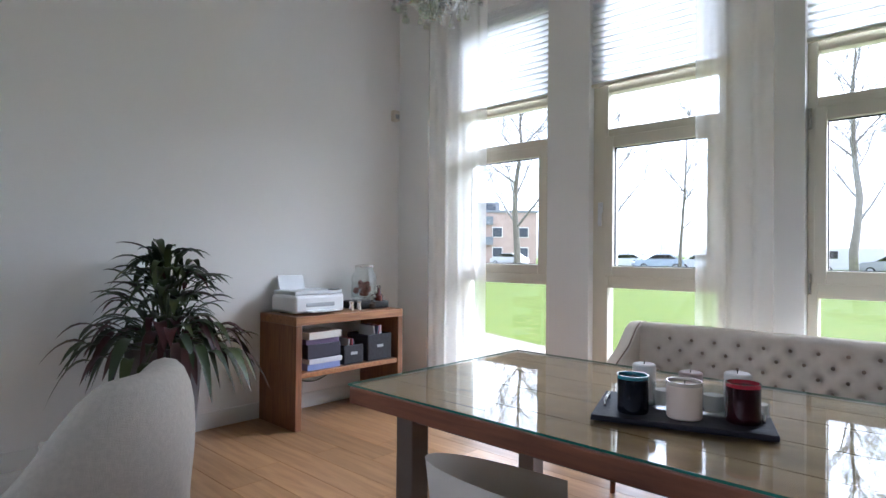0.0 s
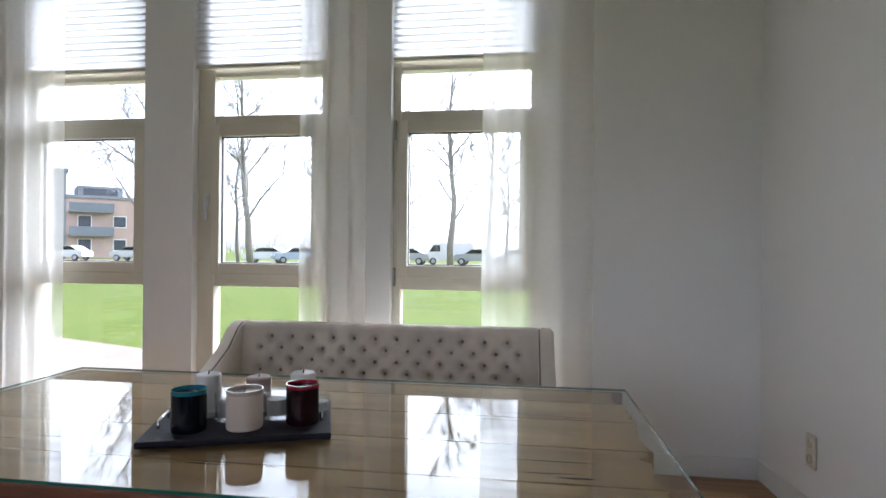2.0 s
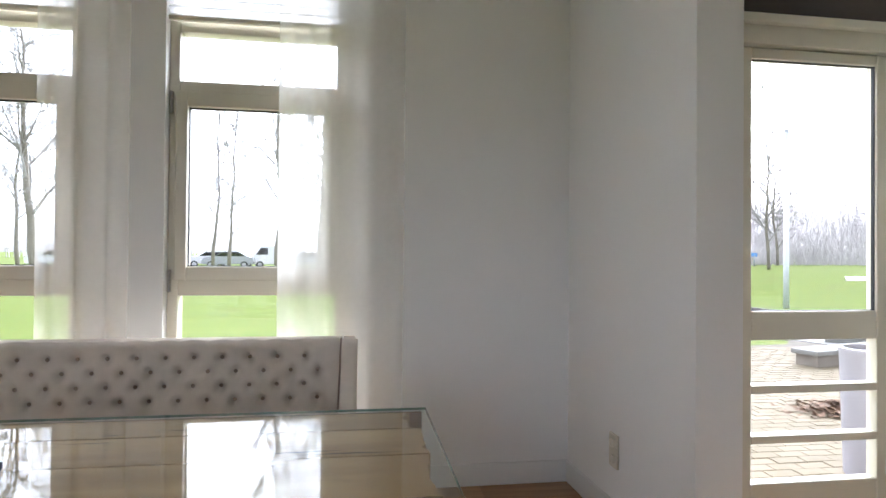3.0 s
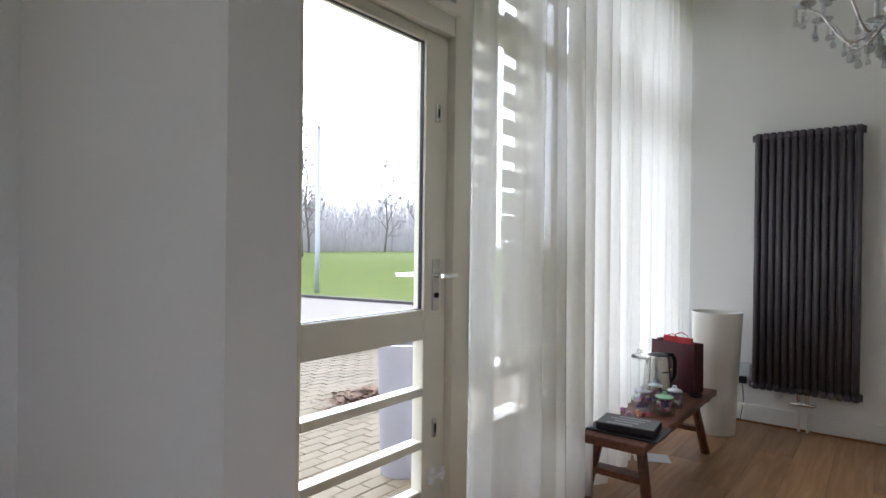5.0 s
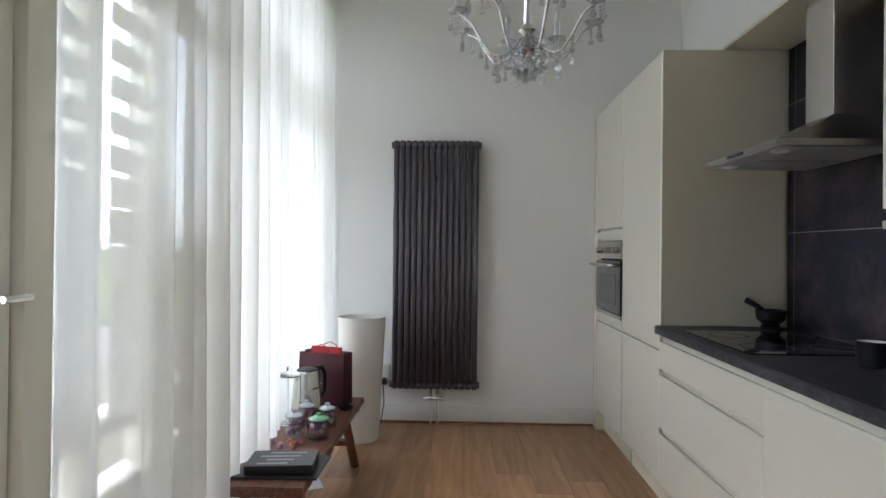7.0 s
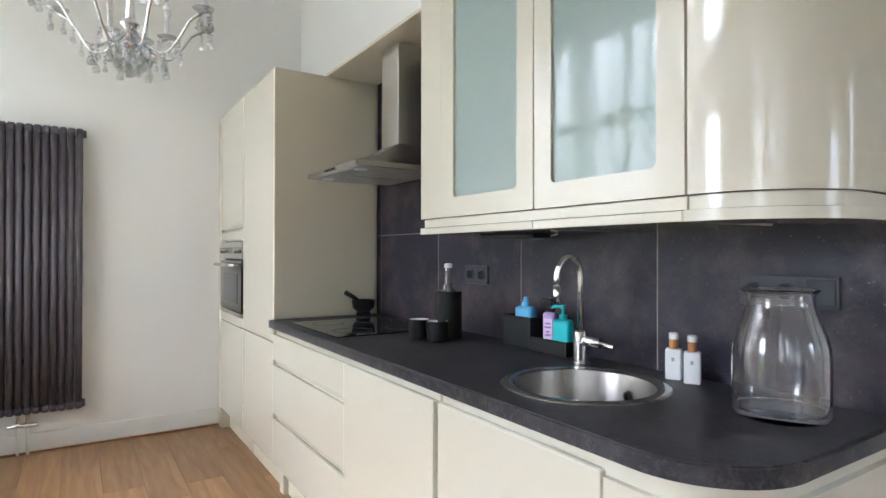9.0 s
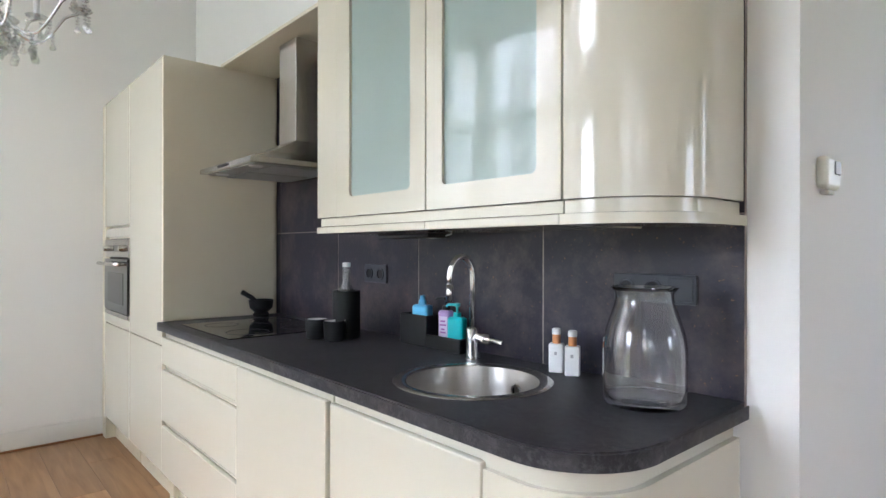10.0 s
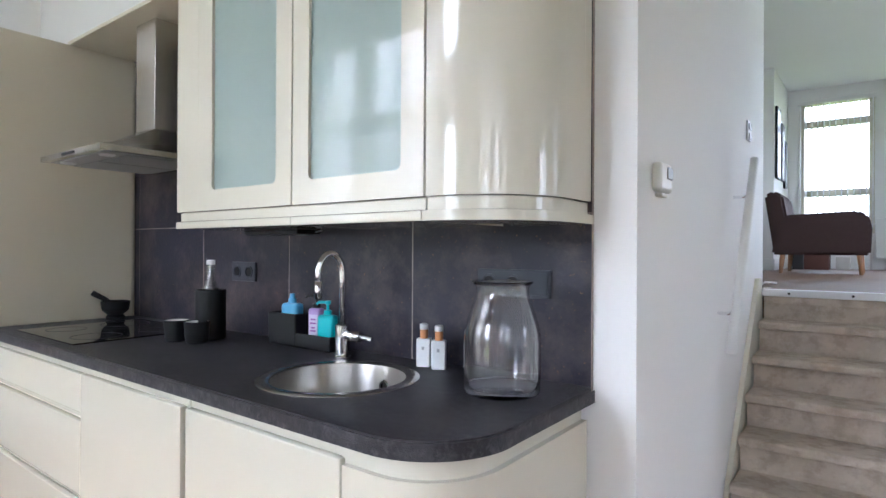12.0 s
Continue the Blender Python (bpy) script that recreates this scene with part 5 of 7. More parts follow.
so = thing("wall_socket", (-0.066, 2.95, 0.335), "cream double wall socket above the skirting", "socket")
part("plate", box(-0.012, 0, -0.04, 0.04, -0.075, 0.075, 0.004), CREAMPLASTIC, so)
for z in (-0.036, 0.036):
    part("outlet", moved(lathe([(0.02, 0.0), (0.02, 0.008), (0.017, 0.008), (0.015, 0.002), (0, 0.002)], 18), pose(-0.012, 0, z, 0, -90, 0)), CREAMPLASTIC, so)

# ---- tray with candles ----
tray = thing("serving_tray", (-2.102, 1.634, 0.7435), "dark slate tray with small metal handles", "tray", "", 19.2)
part("slab", box(-0.230, 0.230, -0.155, 0.155, 0.0, 0.016, 0.003), material("dark_slate", (0.014, 0.012, 0.020), 0.55, vary=0.2, bump=0.3, bump_scale=70, spec=0.2), tray)
for x in (-0.205, 0.205):
    h = tube([(x, -0.05, 0.014), (x, -0.045, 0.035), (x, 0.045, 0.035), (x, 0.05, 0.014)], 0.004, 8)
    part("handle", h, CHROME, tray)
WAX = material("cream_wax", (0.68, 0.55, 0.46), 0.6, vary=0.03)
WAXW = material("white_wax", (0.72, 0.68, 0.66), 0.55, vary=0.03)
WAXB = material("taupe_wax", (0.36, 0.26, 0.23), 0.6, vary=0.03)


def on_tray(x, y):
    a = radians(19.2)
    return (-2.102 + x * math.cos(a) - y * math.sin(a), 1.634 + x * math.sin(a) + y * math.cos(a), 0.7598)


def glass_candle(x, y, r, h, mat, rim, label):
    t = thing("jar_candle", on_tray(x, y), label, "candle", "candles")
    part("jar", lathe([(0, 0), (r - 0.003, 0), (r, 0.004), (r, h), (r - 0.002, h), (r - 0.002, h * 0.90), (0, h * 0.90)], 30), mat, t)
    part("rim", lathe([(r + 0.0006, h - 0.010), (r + 0.0006, h + 0.0005), (r - 0.0023, h + 0.0005), (r - 0.0023, h - 0.010)], 30), rim, t)
    part("wick", tube([(0, 0, h * 0.90), (0.001, 0.001, h * 0.90 + 0.010)], 0.0015, 5), BLACKMATT, t)


glass_candle(-0.125, -0.075, 0.043, 0.105, material("dark_teal_glass", (0.003, 0.004, 0.010), 0.12, spec=0.3), material("teal_rim", (0.02, 0.17, 0.22), 0.15, coat=0.5), "candle in a dark glass jar with a teal rim")
glass_candle(0.155, -0.055, 0.043, 0.105, material("dark_red_glass", (0.016, 0.0016, 0.004), 0.12, spec=0.3), material("red_rim", (0.35, 0.01, 0.03), 0.15, coat=0.5), "candle in a dark glass jar with a red rim")
glass_candle(0.01, -0.075, 0.046, 0.10, WAX, material("pale_glass_rim", (0.50, 0.42, 0.35), 0.2, coat=0.5), "cream candle in a clear glass jar")


def pillar(x, y, r, h, mat, label):
    t = thing("pillar_candle", on_tray(x, y), label, "candle", "candles")
    part("wax", lathe([(0, 0.012), (r, 0.012), (r, h - 0.004), (r - 0.004, h), (0.01, h - 0.002), (0, h - 0.003)], 28), mat, t)
    part("glass_foot", lathe([(0, 0), (r + 0.008, 0), (r + 0.01, 0.004), (r + 0.004, 0.0115), (0, 0.0115)], 28), material("foot_glass", (0.5, 0.52, 0.52), 0.05, coat=0.6), t)
    part("wick", tube([(0, 0, h - 0.003), (0.001, 0, h + 0.008)], 0.0014, 5), BLACKMATT, t)


pillar(-0.105, 0.06, 0.034, 0.115, WAXW, "white pillar candle on a glass foot")
pillar(0.025, 0.095, 0.034, 0.095, WAXB, "taupe pillar candle on a glass foot")
pillar(0.15, 0.085, 0.036, 0.105, WAXW, "pinkish white pillar candle on a glass foot")


def votive(x, y, r, h):
    t = thing("votive_holder", on_tray(x, y), "small clear glass holder with a white tealight", "candle holder", "glass votives")
    g = part("glass_body", lathe([(0, 0), (r - 0.006, 0), (r - 0.003, 0.003), (r, h), (r - 0.003, h), (r - 0.005, 0.009), (0, 0.009)], 26), CLEARGLASS, t)
    part("tealight", lathe([(0, 0.012), (r * 0.72, 0.012), (r * 0.74, h * 0.72), (0, h * 0.74)], 22), WAXW, t)


votive(-0.045, 0.0, 0.034, 0.075)
votive(0.085, -0.005, 0.036, 0.075)
votive(0.20, 0.02, 0.03, 0.05)

# ---- things on the worktop ----
WT = 0.901
JARGLASS = glass("jar_glass", (0.96, 0.975, 0.97))
VASEGLASS = glass("clear_vase_glass", (0.99, 0.995, 0.995))
vg = VASEGLASS.node_tree.nodes["Principled BSDF"]
vg.inputs["IOR"].default_value = 1.18
vg.inputs["Coat Weight"].default_value, vg.inputs["Coat Roughness"].default_value, vg.inputs["Coat IOR"].default_value = 1.0, 0.0, 1.5
vs = thing("glass_vase", (0.152, 0.203, WT), "large clear glass vase with a flared neck", "vase")
part("glass_body", lathe([(0.084, 0.0145), (0.0952, 0.0145), (0.0955, 0.05), (0.0955, 0.125), (0.0935, 0.150), (0.088, 0.175), (0.079, 0.203), (0.070, 0.228), (0.0655, 0.245), (0.065, 0.256), (0.068, 0.264), (0.075, 0.270), (0.0765, 0.2725), (0.075, 0.2745), (0.066, 0.268), (0.0625, 0.257), (0.063, 0.245), (0.0675, 0.228), (0.0765, 0.203), (0.0855, 0.175), (0.091, 0.150), (0.093, 0.125), (0.093, 0.05), (0.090, 0.024), (0.084, 0.0145)], 48), VASEGLASS, vs).visible_shadow = False
part("thick_base", lathe([(0, 0), (0.085, 0), (0.091, 0.003), (0.0948, 0.010), (0.0948, 0.0138), (0, 0.0138)], 48), VASEGLASS, vs, "thick clear glass base").visible_shadow = False


def lotion(x, y, turn):
    t = thing("lotion_bottle", (x, y, WT), "white square bottle with a copper neck", "bottle", "lotion bottles", turn)
    b = box(-0.021, 0.021, -0.016, 0.016, 0, 0.085, 0.004)
    part("bottle_body", b, WHITEPLASTIC, t)
    part("neck", lathe([(0, 0.085), (0.012, 0.085), (0.012, 0.112), (0, 0.112)], 18), material("copper", (0.60, 0.28, 0.13), 0.3, 0.9), t)
    part("cap", lathe([(0, 0.112), (0.013, 0.112), (0.013, 0.126), (0.010, 0.129), (0, 0.129)], 18), WHITEPLASTIC, t)
    part("emblem", box(-0.004, 0.004, 0.016, 0.0166, 0.052, 0.062, 0.0002), GREYPLASTIC, t)


lotion(0.500, 0.082, 28)
lotion(0.440, 0.086, 30)

cad = thing("sink_caddy", (1.050, 0.072, WT), "black plastic sink caddy with a tall and a low bin", "caddy")
b = box(-0.166, 0.166, -0.045, 0.045, 0, 0.052, 0.006)
tops = [f for f in b.faces if f.normal.z > 0.9 and f.calc_area() > 0.01]
bmesh.ops.inset_region(b, faces=tops, thickness=0.005)
bmesh.ops.translate(b, verts=list({v for f in tops for v in f.verts}), vec=(0, 0, -0.04))
part("low_bin", b, BLACKPLASTIC, cad)
b = box(0.01, 0.168, -0.047, 0.047, 0.004, 0.118, 0.006)
tops = [f for f in b.faces if f.normal.z > 0.9 and f.calc_area() > 0.005]
bmesh.ops.inset_region(b, faces=tops, thickness=0.005)
bmesh.ops.translate(b, verts=list({v for f in tops for v in f.verts}), vec=(0, 0, -0.06))
part("tall_bin", b, BLACKPLASTIC, cad)


def soap(name, at, w, d, h, col, pump, label, label_col=None, dark=False):
    t = thing(name, at, label, "bottle", "soap bottles", 14)
    m = material("soap_plastic", col, 0.3, vary=0.03, coat=0.2)
    part("bottle_body", box(-w, w, -d, d, 0, h, 0.012, seg=3), m, t)
    pm = BLACKPLASTIC if dark else m
    if pump:
        p = lathe([(0, h), (0.014, h), (0.014, h + 0.015), (0.005, h + 0.017), (0.005, h + 0.035), (0.010, h + 0.037), (0.010, h + 0.048), (0, h + 0.05)], 14)
        tube([(0, 0, h + 0.043), (0.03, 0.012, h + 0.043), (0.036, 0.014, h + 0.036)], 0.005, 8, p)
        part("pump", p, pm, t)
    else:
        part("cap", lathe([(0, h), (0.016, h), (0.014, h + 0.016), (0.010, h + 0.02), (0.009, h + 0.034), (0, h + 0.036)], 16), m, t)
    if label_col:
        b = box(-w * 0.7, w * 0.7, d, d + 0.0008, h * 0.15, h * 0.8)
        part("paper_label", b, material("bottle_label", label_col, 0.5, vary=0.05), t)
        for k, (q, ww) in enumerate(((0.62, 0.4), (0.5, 0.5), (0.36, 0.3), (0.26, 0.45))):
            part("print_bar", box(-w * ww, w * ww, d + 0.0008, d + 0.0013, h * q, h * q + 0.006), material("label_print", (0.30, 0.10, 0.35), 0.5), t)


soap("dish_soap_bottle", (1.128, 0.078, WT + 0.065), 0.038, 0.022, 0.088, (0.10, 0.42, 0.72), False, "blue dish soap bottle in the caddy")
soap("hand_soap_bottle", (1.005, 0.068, WT + 0.030), 0.026, 0.02, 0.112, (0.42, 0.28, 0.58), True, "purple soap bottle with a black pump", (0.60, 0.50, 0.70), True)
soap("hand_soap_bottle", (0.938, 0.075, WT + 0.028), 0.034, 0.02, 0.095, (0.02, 0.50, 0.56), True, "turquoise soap bottle with a pump")


def wall_outlet(x0, x1, z0, z1, label, n):
    t = thing("kitchen_socket", ((x0 + x1) / 2, 0.0125, z0), label, "socket", "kitchen sockets")
    w, h = (x1 - x0) / 2, z1 - z0
    part("frame", box(-w, w, 0, 0.010, 0, h, 0.003), SOCKETM, t)
    pitch = 2 * w / n
    for i in range(n):
        x = w - pitch * (i + 0.5)
        if n == 2 or i < 2:
            part("outlet", moved(lathe([(0.026, 0.0), (0.026, 0.004), (0.021, 0.004), (0.019, -0.004), (0, -0.004)], 22), pose(x, 0.010, h / 2, -90, 0, 0)), SOCKETM, t)
            part("socket_well", moved(lathe([(0, 0.0), (0.0185, 0.0)], 20), pose(x, 0.0112, h / 2, -90, 0, 0)), BLACKMATT, t)
        else:
            part("switch", box(x - pitch * 0.42, x + pitch * 0.42, 0.010, 0.014, 0.008, h - 0.008, 0.002), SOCKETM, t)


wall_outlet(0.112, 0.346, 1.121, 1.198, "dark grey row of sockets and switches on the tiles", 3)
wall_outlet(1.441, 1.605, 1.117, 1.197, "dark grey double socket on the tiles", 2)

cool = thing("bottle_cooler", (1.478, 0.195, WT), "matt black cylindrical bottle cooler", "bottle cooler")
part("cylinder", lathe([(0, 0), (0.054, 0), (0.057, 0.004), (0.057, 0.190), (0.055, 0.193), (0.049, 0.193), (0.049, 0.10), (0, 0.10)], 36), BLACKMATT, cool)
bot = thing("glass_bottle", (1.478, 0.195, WT + 0.101), "clear glass bottle standing in the black cooler", "bottle")
part("glass_body", lathe([(0, 0), (0.036, 0), (0.038, 0.004), (0.038, 0.08), (0.016, 0.125), (0.015, 0.19), (0.012, 0.19), (0.012, 0.125), (0.034, 0.078), (0.034, 0.01), (0, 0.008)], 26), CLEARGLASS, bot)
part("cap", lathe([(0, 0.188), (0.0165, 0.188), (0.0165, 0.205), (0, 0.207)], 18), WHITEPLASTIC, bot)
for x, y in ((1.535, 0.300), (1.435, 0.275)):
    t = thing("cup", (x, y, WT), "small matt black cup with a pale inside", "cup", "black cups")
    part("outside", lathe([(0, 0), (0.036, 0), (0.041, 0.006), (0.046, 0.078), (0.044, 0.08), (0.043, 0.078)], 28), BLACKMATT, t)
    part("inside", lathe([(0.0432, 0.0785), (0.039, 0.02), (0.03, 0.012), (0, 0.01)], 28), material("pale_glaze", (0.74, 0.71, 0.66), 0.4), t)
mo = thing("mortar", (2.37, 0.165, WT + 0.006), "black stone mortar with its pestle", "mortar")
part("bowl", lathe([(0, 0), (0.04, 0), (0.042, 0.012), (0.034, 0.022), (0.058, 0.045), (0.064, 0.085), (0.060, 0.088), (0.054, 0.084), (0.045, 0.05), (0, 0.035)], 30), BLACKMATT, mo)
part("pestle", tube([(0.01, -0.01, 0.05), (0.045, 0.03, 0.095), (0.085, 0.07, 0.125)], 0.010, 12, taper=0.014), BLACKMATT, mo)

# ---- things by the kitchen window ----
def low_bench():
    t = thing("low_bench", (2.545, 2.33, 0.0), "rustic dark red-brown wooden bench", "bench")
    rng = random.Random(3)
    n = 24
    o = [(-0.68 + 1.36 * i / n, -0.165 + rng.uniform(-0.006, 0.006)) for i in range(n + 1)] + [(0.68 - 1.36 * i / n, 0.165 + rng.uniform(-0.006, 0.006)) for i in range(n + 1)]
    part("seat", prism(o, 0.305, 0.345, 0.004), DARKW, t)
    for x in (-0.52, 0.42):
        for s in (-1, 1):
            part("leg", tube([(x, s * 0.10, 0.306), (x + (-0.05 if x < 0 else 0.05), s * 0.155, 0.0)], 0.026, 8), DARKW, t)
        part("stretcher", box(x - 0.055, x + 0.03, -0.115, 0.115, 0.13, 0.16, 0.004) if x < 0 else box(x - 0.0, x + 0.05, -0.115, 0.115, 0.13, 0.16, 0.004), DARKW, t)
    return t


low_bench()
BT = 0.346
bk = thing("gift_box", (2.06, 2.30, BT), "flat black box with white printing", "box", "", 6)
part("box_body", box(-0.09, 0.09, -0.135, 0.135, 0.0, 0.036, 0.003), material("black_card", (0.02, 0.02, 0.024), 0.35, vary=0.1), bk)
rng = random.Random(5)
for i in range(4):
    part("print_bar", box(-0.07 + 0.04 * i, -0.055 + 0.04 * i, -0.03 - 0.02 * i, 0.09 - 0.03 * (i % 2), 0.0361, 0.0367), material("grey_print", (0.32, 0.32, 0.34), 0.5), bk)
solid("black_tray", box(-0.12, 0.14, -0.17, 0.17, 0, 0.008, 0.003), BLACKPLASTIC, "thin black tray under the box", "tray", at=(2.06, 2.30, BT - 0.001 + 0.0))
bk.location.z = BT + 0.0075


def sweet_jar(x, y, r, h, lid, seed):
    t = thing("sweet_jar", (x, y, BT), "small glass jar of pink and purple sweets", "jar", "sweet jars")
    part("glass_body", lathe([(0, 0), (r * 0.9, 0), (r, 0.01), (r, h * 0.75), (r * 0.8, h * 0.85), (r * 0.8, h), (r * 0.76, h), (r * 0.76, h * 0.85), (r * 0.95, h * 0.74), (r * 0.95, 0.012), (0, 0.008)], 24), CLEARGLASS, t)
    part("lid", lathe([(0, h + 0.018), (0.012, h + 0.03), (0.014, h + 0.018), (r * 0.6, h + 0.012), (r * 0.88, h + 0.006), (r * 0.88, h), (0, h)], 24), material("jar_lid_glass", lid, 0.1, coat=0.6), t)
    rng = random.Random(seed)
    for k, col in enumerate(((0.45, 0.12, 0.20), (0.20, 0.12, 0.32), (0.55, 0.45, 0.40))):
        b = bmesh.new()
        for i in range(12):
            a, q = rng.uniform(0, 6.28), rng.uniform(0, r * 0.72)
            bmesh.ops.create_icosphere(b, subdivisions=1, radius=rng.uniform(0.010, 0.015), matrix=Matrix.Translation((q * math.cos(a), q * math.sin(a), 0.022 + rng.uniform(0, h * 0.5))))
        part("sweets", b, material("sweet_wrapper", col, 0.3, vary=0.2, scale=90), t)


sweet_jar(2.46, 2.37, 0.049, 0.10, (0.5, 0.5, 0.55), 1)
sweet_jar(2.45, 2.25, 0.054, 0.09, (0.25, 0.55, 0.32), 2)
sweet_jar(2.63, 2.25, 0.047, 0.09, (0.5, 0.55, 0.58), 3)
sweet_jar(2.64, 2.36, 0.047, 0.10, (0.5, 0.55, 0.58), 4)
rng = random.Random(9)
for i in range(9):
    solid("wrapped_sweet", lathe([(0, 0), (0.012, 0.004), (0.014, 0.012), (0.009, 0.022), (0, 0.025)], 10), material("bright_wrapper", rng.choice(((0.5, 0.10, 0.12), (0.55, 0.30, 0.10), (0.45, 0.2, 0.35))), 0.3), "loose wrapped sweet on the bench", "sweet", "loose sweets", at=(2.27 + rng.uniform(-0.05, 0.1), 2.36 + rng.uniform(-0.06, 0.08), BT))
tj = thing("tall_jar", (2.67, 2.46, BT), "tall clear glass storage jar with a glass lid", "jar")
part("glass_body", lathe([(0, 0), (0.056, 0), (0.06, 0.006), (0.06, 0.245), (0.057, 0.245), (0.056, 0.01), (0, 0.008)], 30), JARGLASS, tj).visible_shadow = False
part("lid", lathe([(0, 0.295), (0.014, 0.291), (0.016, 0.277), (0.012, 0.271), (0.05, 0.260), (0.062, 0.251), (0.062, 0.245), (0, 0.245)], 30), JARGLASS, tj)


def kettle(at):
    t = thing("kettle", at, "brushed steel electric kettle with a black handle", "kettle", "", -35)
    part("base", lathe([(0, 0), (0.085, 0), (0.087, 0.02), (0.08, 0.026), (0, 0.026)], 30), BLACKPLASTIC, t)
    part("jug", lathe([(0, 0.027), (0.080, 0.027), (0.082, 0.04), (0.066, 0.225), (0.060, 0.235), (0, 0.235)], 36), STEEL, t)
    part("lid", lathe([(0, 0.25), (0.03, 0.248), (0.056, 0.24), (0.058, 0.235), (0, 0.235)], 30), BLACKPLASTIC, t)
    part("spout", tube([(-0.055, 0, 0.20), (-0.09, 0, 0.232)], 0.022, 10, taper=0.010), STEEL, t)
    h = tube([(0.05, 0, 0.235), (0.10, 0, 0.235), (0.125, 0, 0.20), (0.125, 0, 0.10), (0.09, 0, 0.06), (0.07, 0, 0.055)], 0.014, 10)
    part("handle", h, BLACKPLASTIC, t)
    part("print_bar", box(-0.02, 0.02, -0.0735, -0.072, 0.14, 0.146), BLACKPLASTIC, t)


kettle((2.87, 2.42, BT))


def paper_bag():
    t = thing("paper_bag", (3.09, 2.37, BT), "dark red paper gift bag with cord handles", "gift bag", "", -18)
    M = material("dark_red_paper", (0.060, 0.003, 0.009), 0.5, vary=0.12, scale=14)
    R = material("bright_red_paper", (0.50, 0.012, 0.02), 0.45, vary=0.12, scale=14)
    b = box(-0.055, 0.055, -0.15, 0.15, 0.0, 0.30)
    tp = [f for f in b.faces if f.normal.z > 0.9]
    bmesh.ops.inset_region(b, faces=tp, thickness=0.003)
    bmesh.ops.translate(b, verts=list({v for f in tp for v in f.verts}), vec=(0, 0, -0.27))
    for v in b.verts:
        if v.co.z > 0.2:
            v.co.x *= 0.9
    part("bag_body", b, M, t, smooth=False)
    part("tissue", moved(box(-0.012, 0.012, -0.10, 0.10, 0.2, 0.325, 0.004), pose(0, 0.02, 0, 0, 8, 0)), R, t, "bright red tissue")
    for x in (-0.05, 0.05):
        part("cord", tube([(x, -0.06, 0.29), (x, -0.04, 0.335), (x, 0.0, 0.35), (x, 0.04, 0.335), (x, 0.06, 0.29)], 0.003, 6), R, t)
    part("emblem", box(-0.0565, -0.0555, -0.02, 0.03, 0.12, 0.13), material("gold_print", (0.4, 0.25, 0.1), 0.4, 0.6), t)


paper_bag()
solid("small_dish", lathe([(0, 0), (0.03, 0), (0.045, 0.012), (0.043, 0.012), (0.028, 0.003), (0, 0.003)], 20), BLACKMATT, "small black dish on the bench", "dish", at=(2.95, 2.22, BT))
solid("tall_planter", lathe([(0, 0), (0.115, 0), (0.12, 0.006), (0.158, 0.80), (0.158, 0.81), (0.150, 0.81), (0.146, 0.76), (0.12, 0.1), (0, 0.1)], 48), POTW, "tall tapering off-white planter, empty", "planter", at=(3.50, 2.228, 0.0))
ws = thing("wall_socket", (XR, 2.13, 0.30), "white wall socket with a black plug", "socket")
part("plate", box(-0.012, 0, -0.04, 0.04, -0.04, 0.12, 0.004), WHITEPLASTIC, ws)
part("plug", box(-0.05, -0.012, -0.025, 0.025, -0.025, 0.025, 0.008), BLACKPLASTIC, ws)
solid("power_cable", tube([(XR - 0.04, 2.13, 0.27), (XR - 0.05, 2.12, 0.15), (XR - 0.05, 2.14, 0.02), (XR - 0.06, 2.3, 0.006)], 0.004, 6), BLACKPLASTIC, "black cable down to the floor", "cable")
solid("paper_sheet", box(-0.07, 0.07, -0.10, 0.10, 0, 0.003), WHITEPLASTIC, "white sheet of paper under the bench", "paper", at=(2.72, 2.40, 0.001), turn=25)

# ---- chandeliers ----
CRYSTAL = clear_pane("crystal", (0.86, 0.87, 0.88), 0.22)


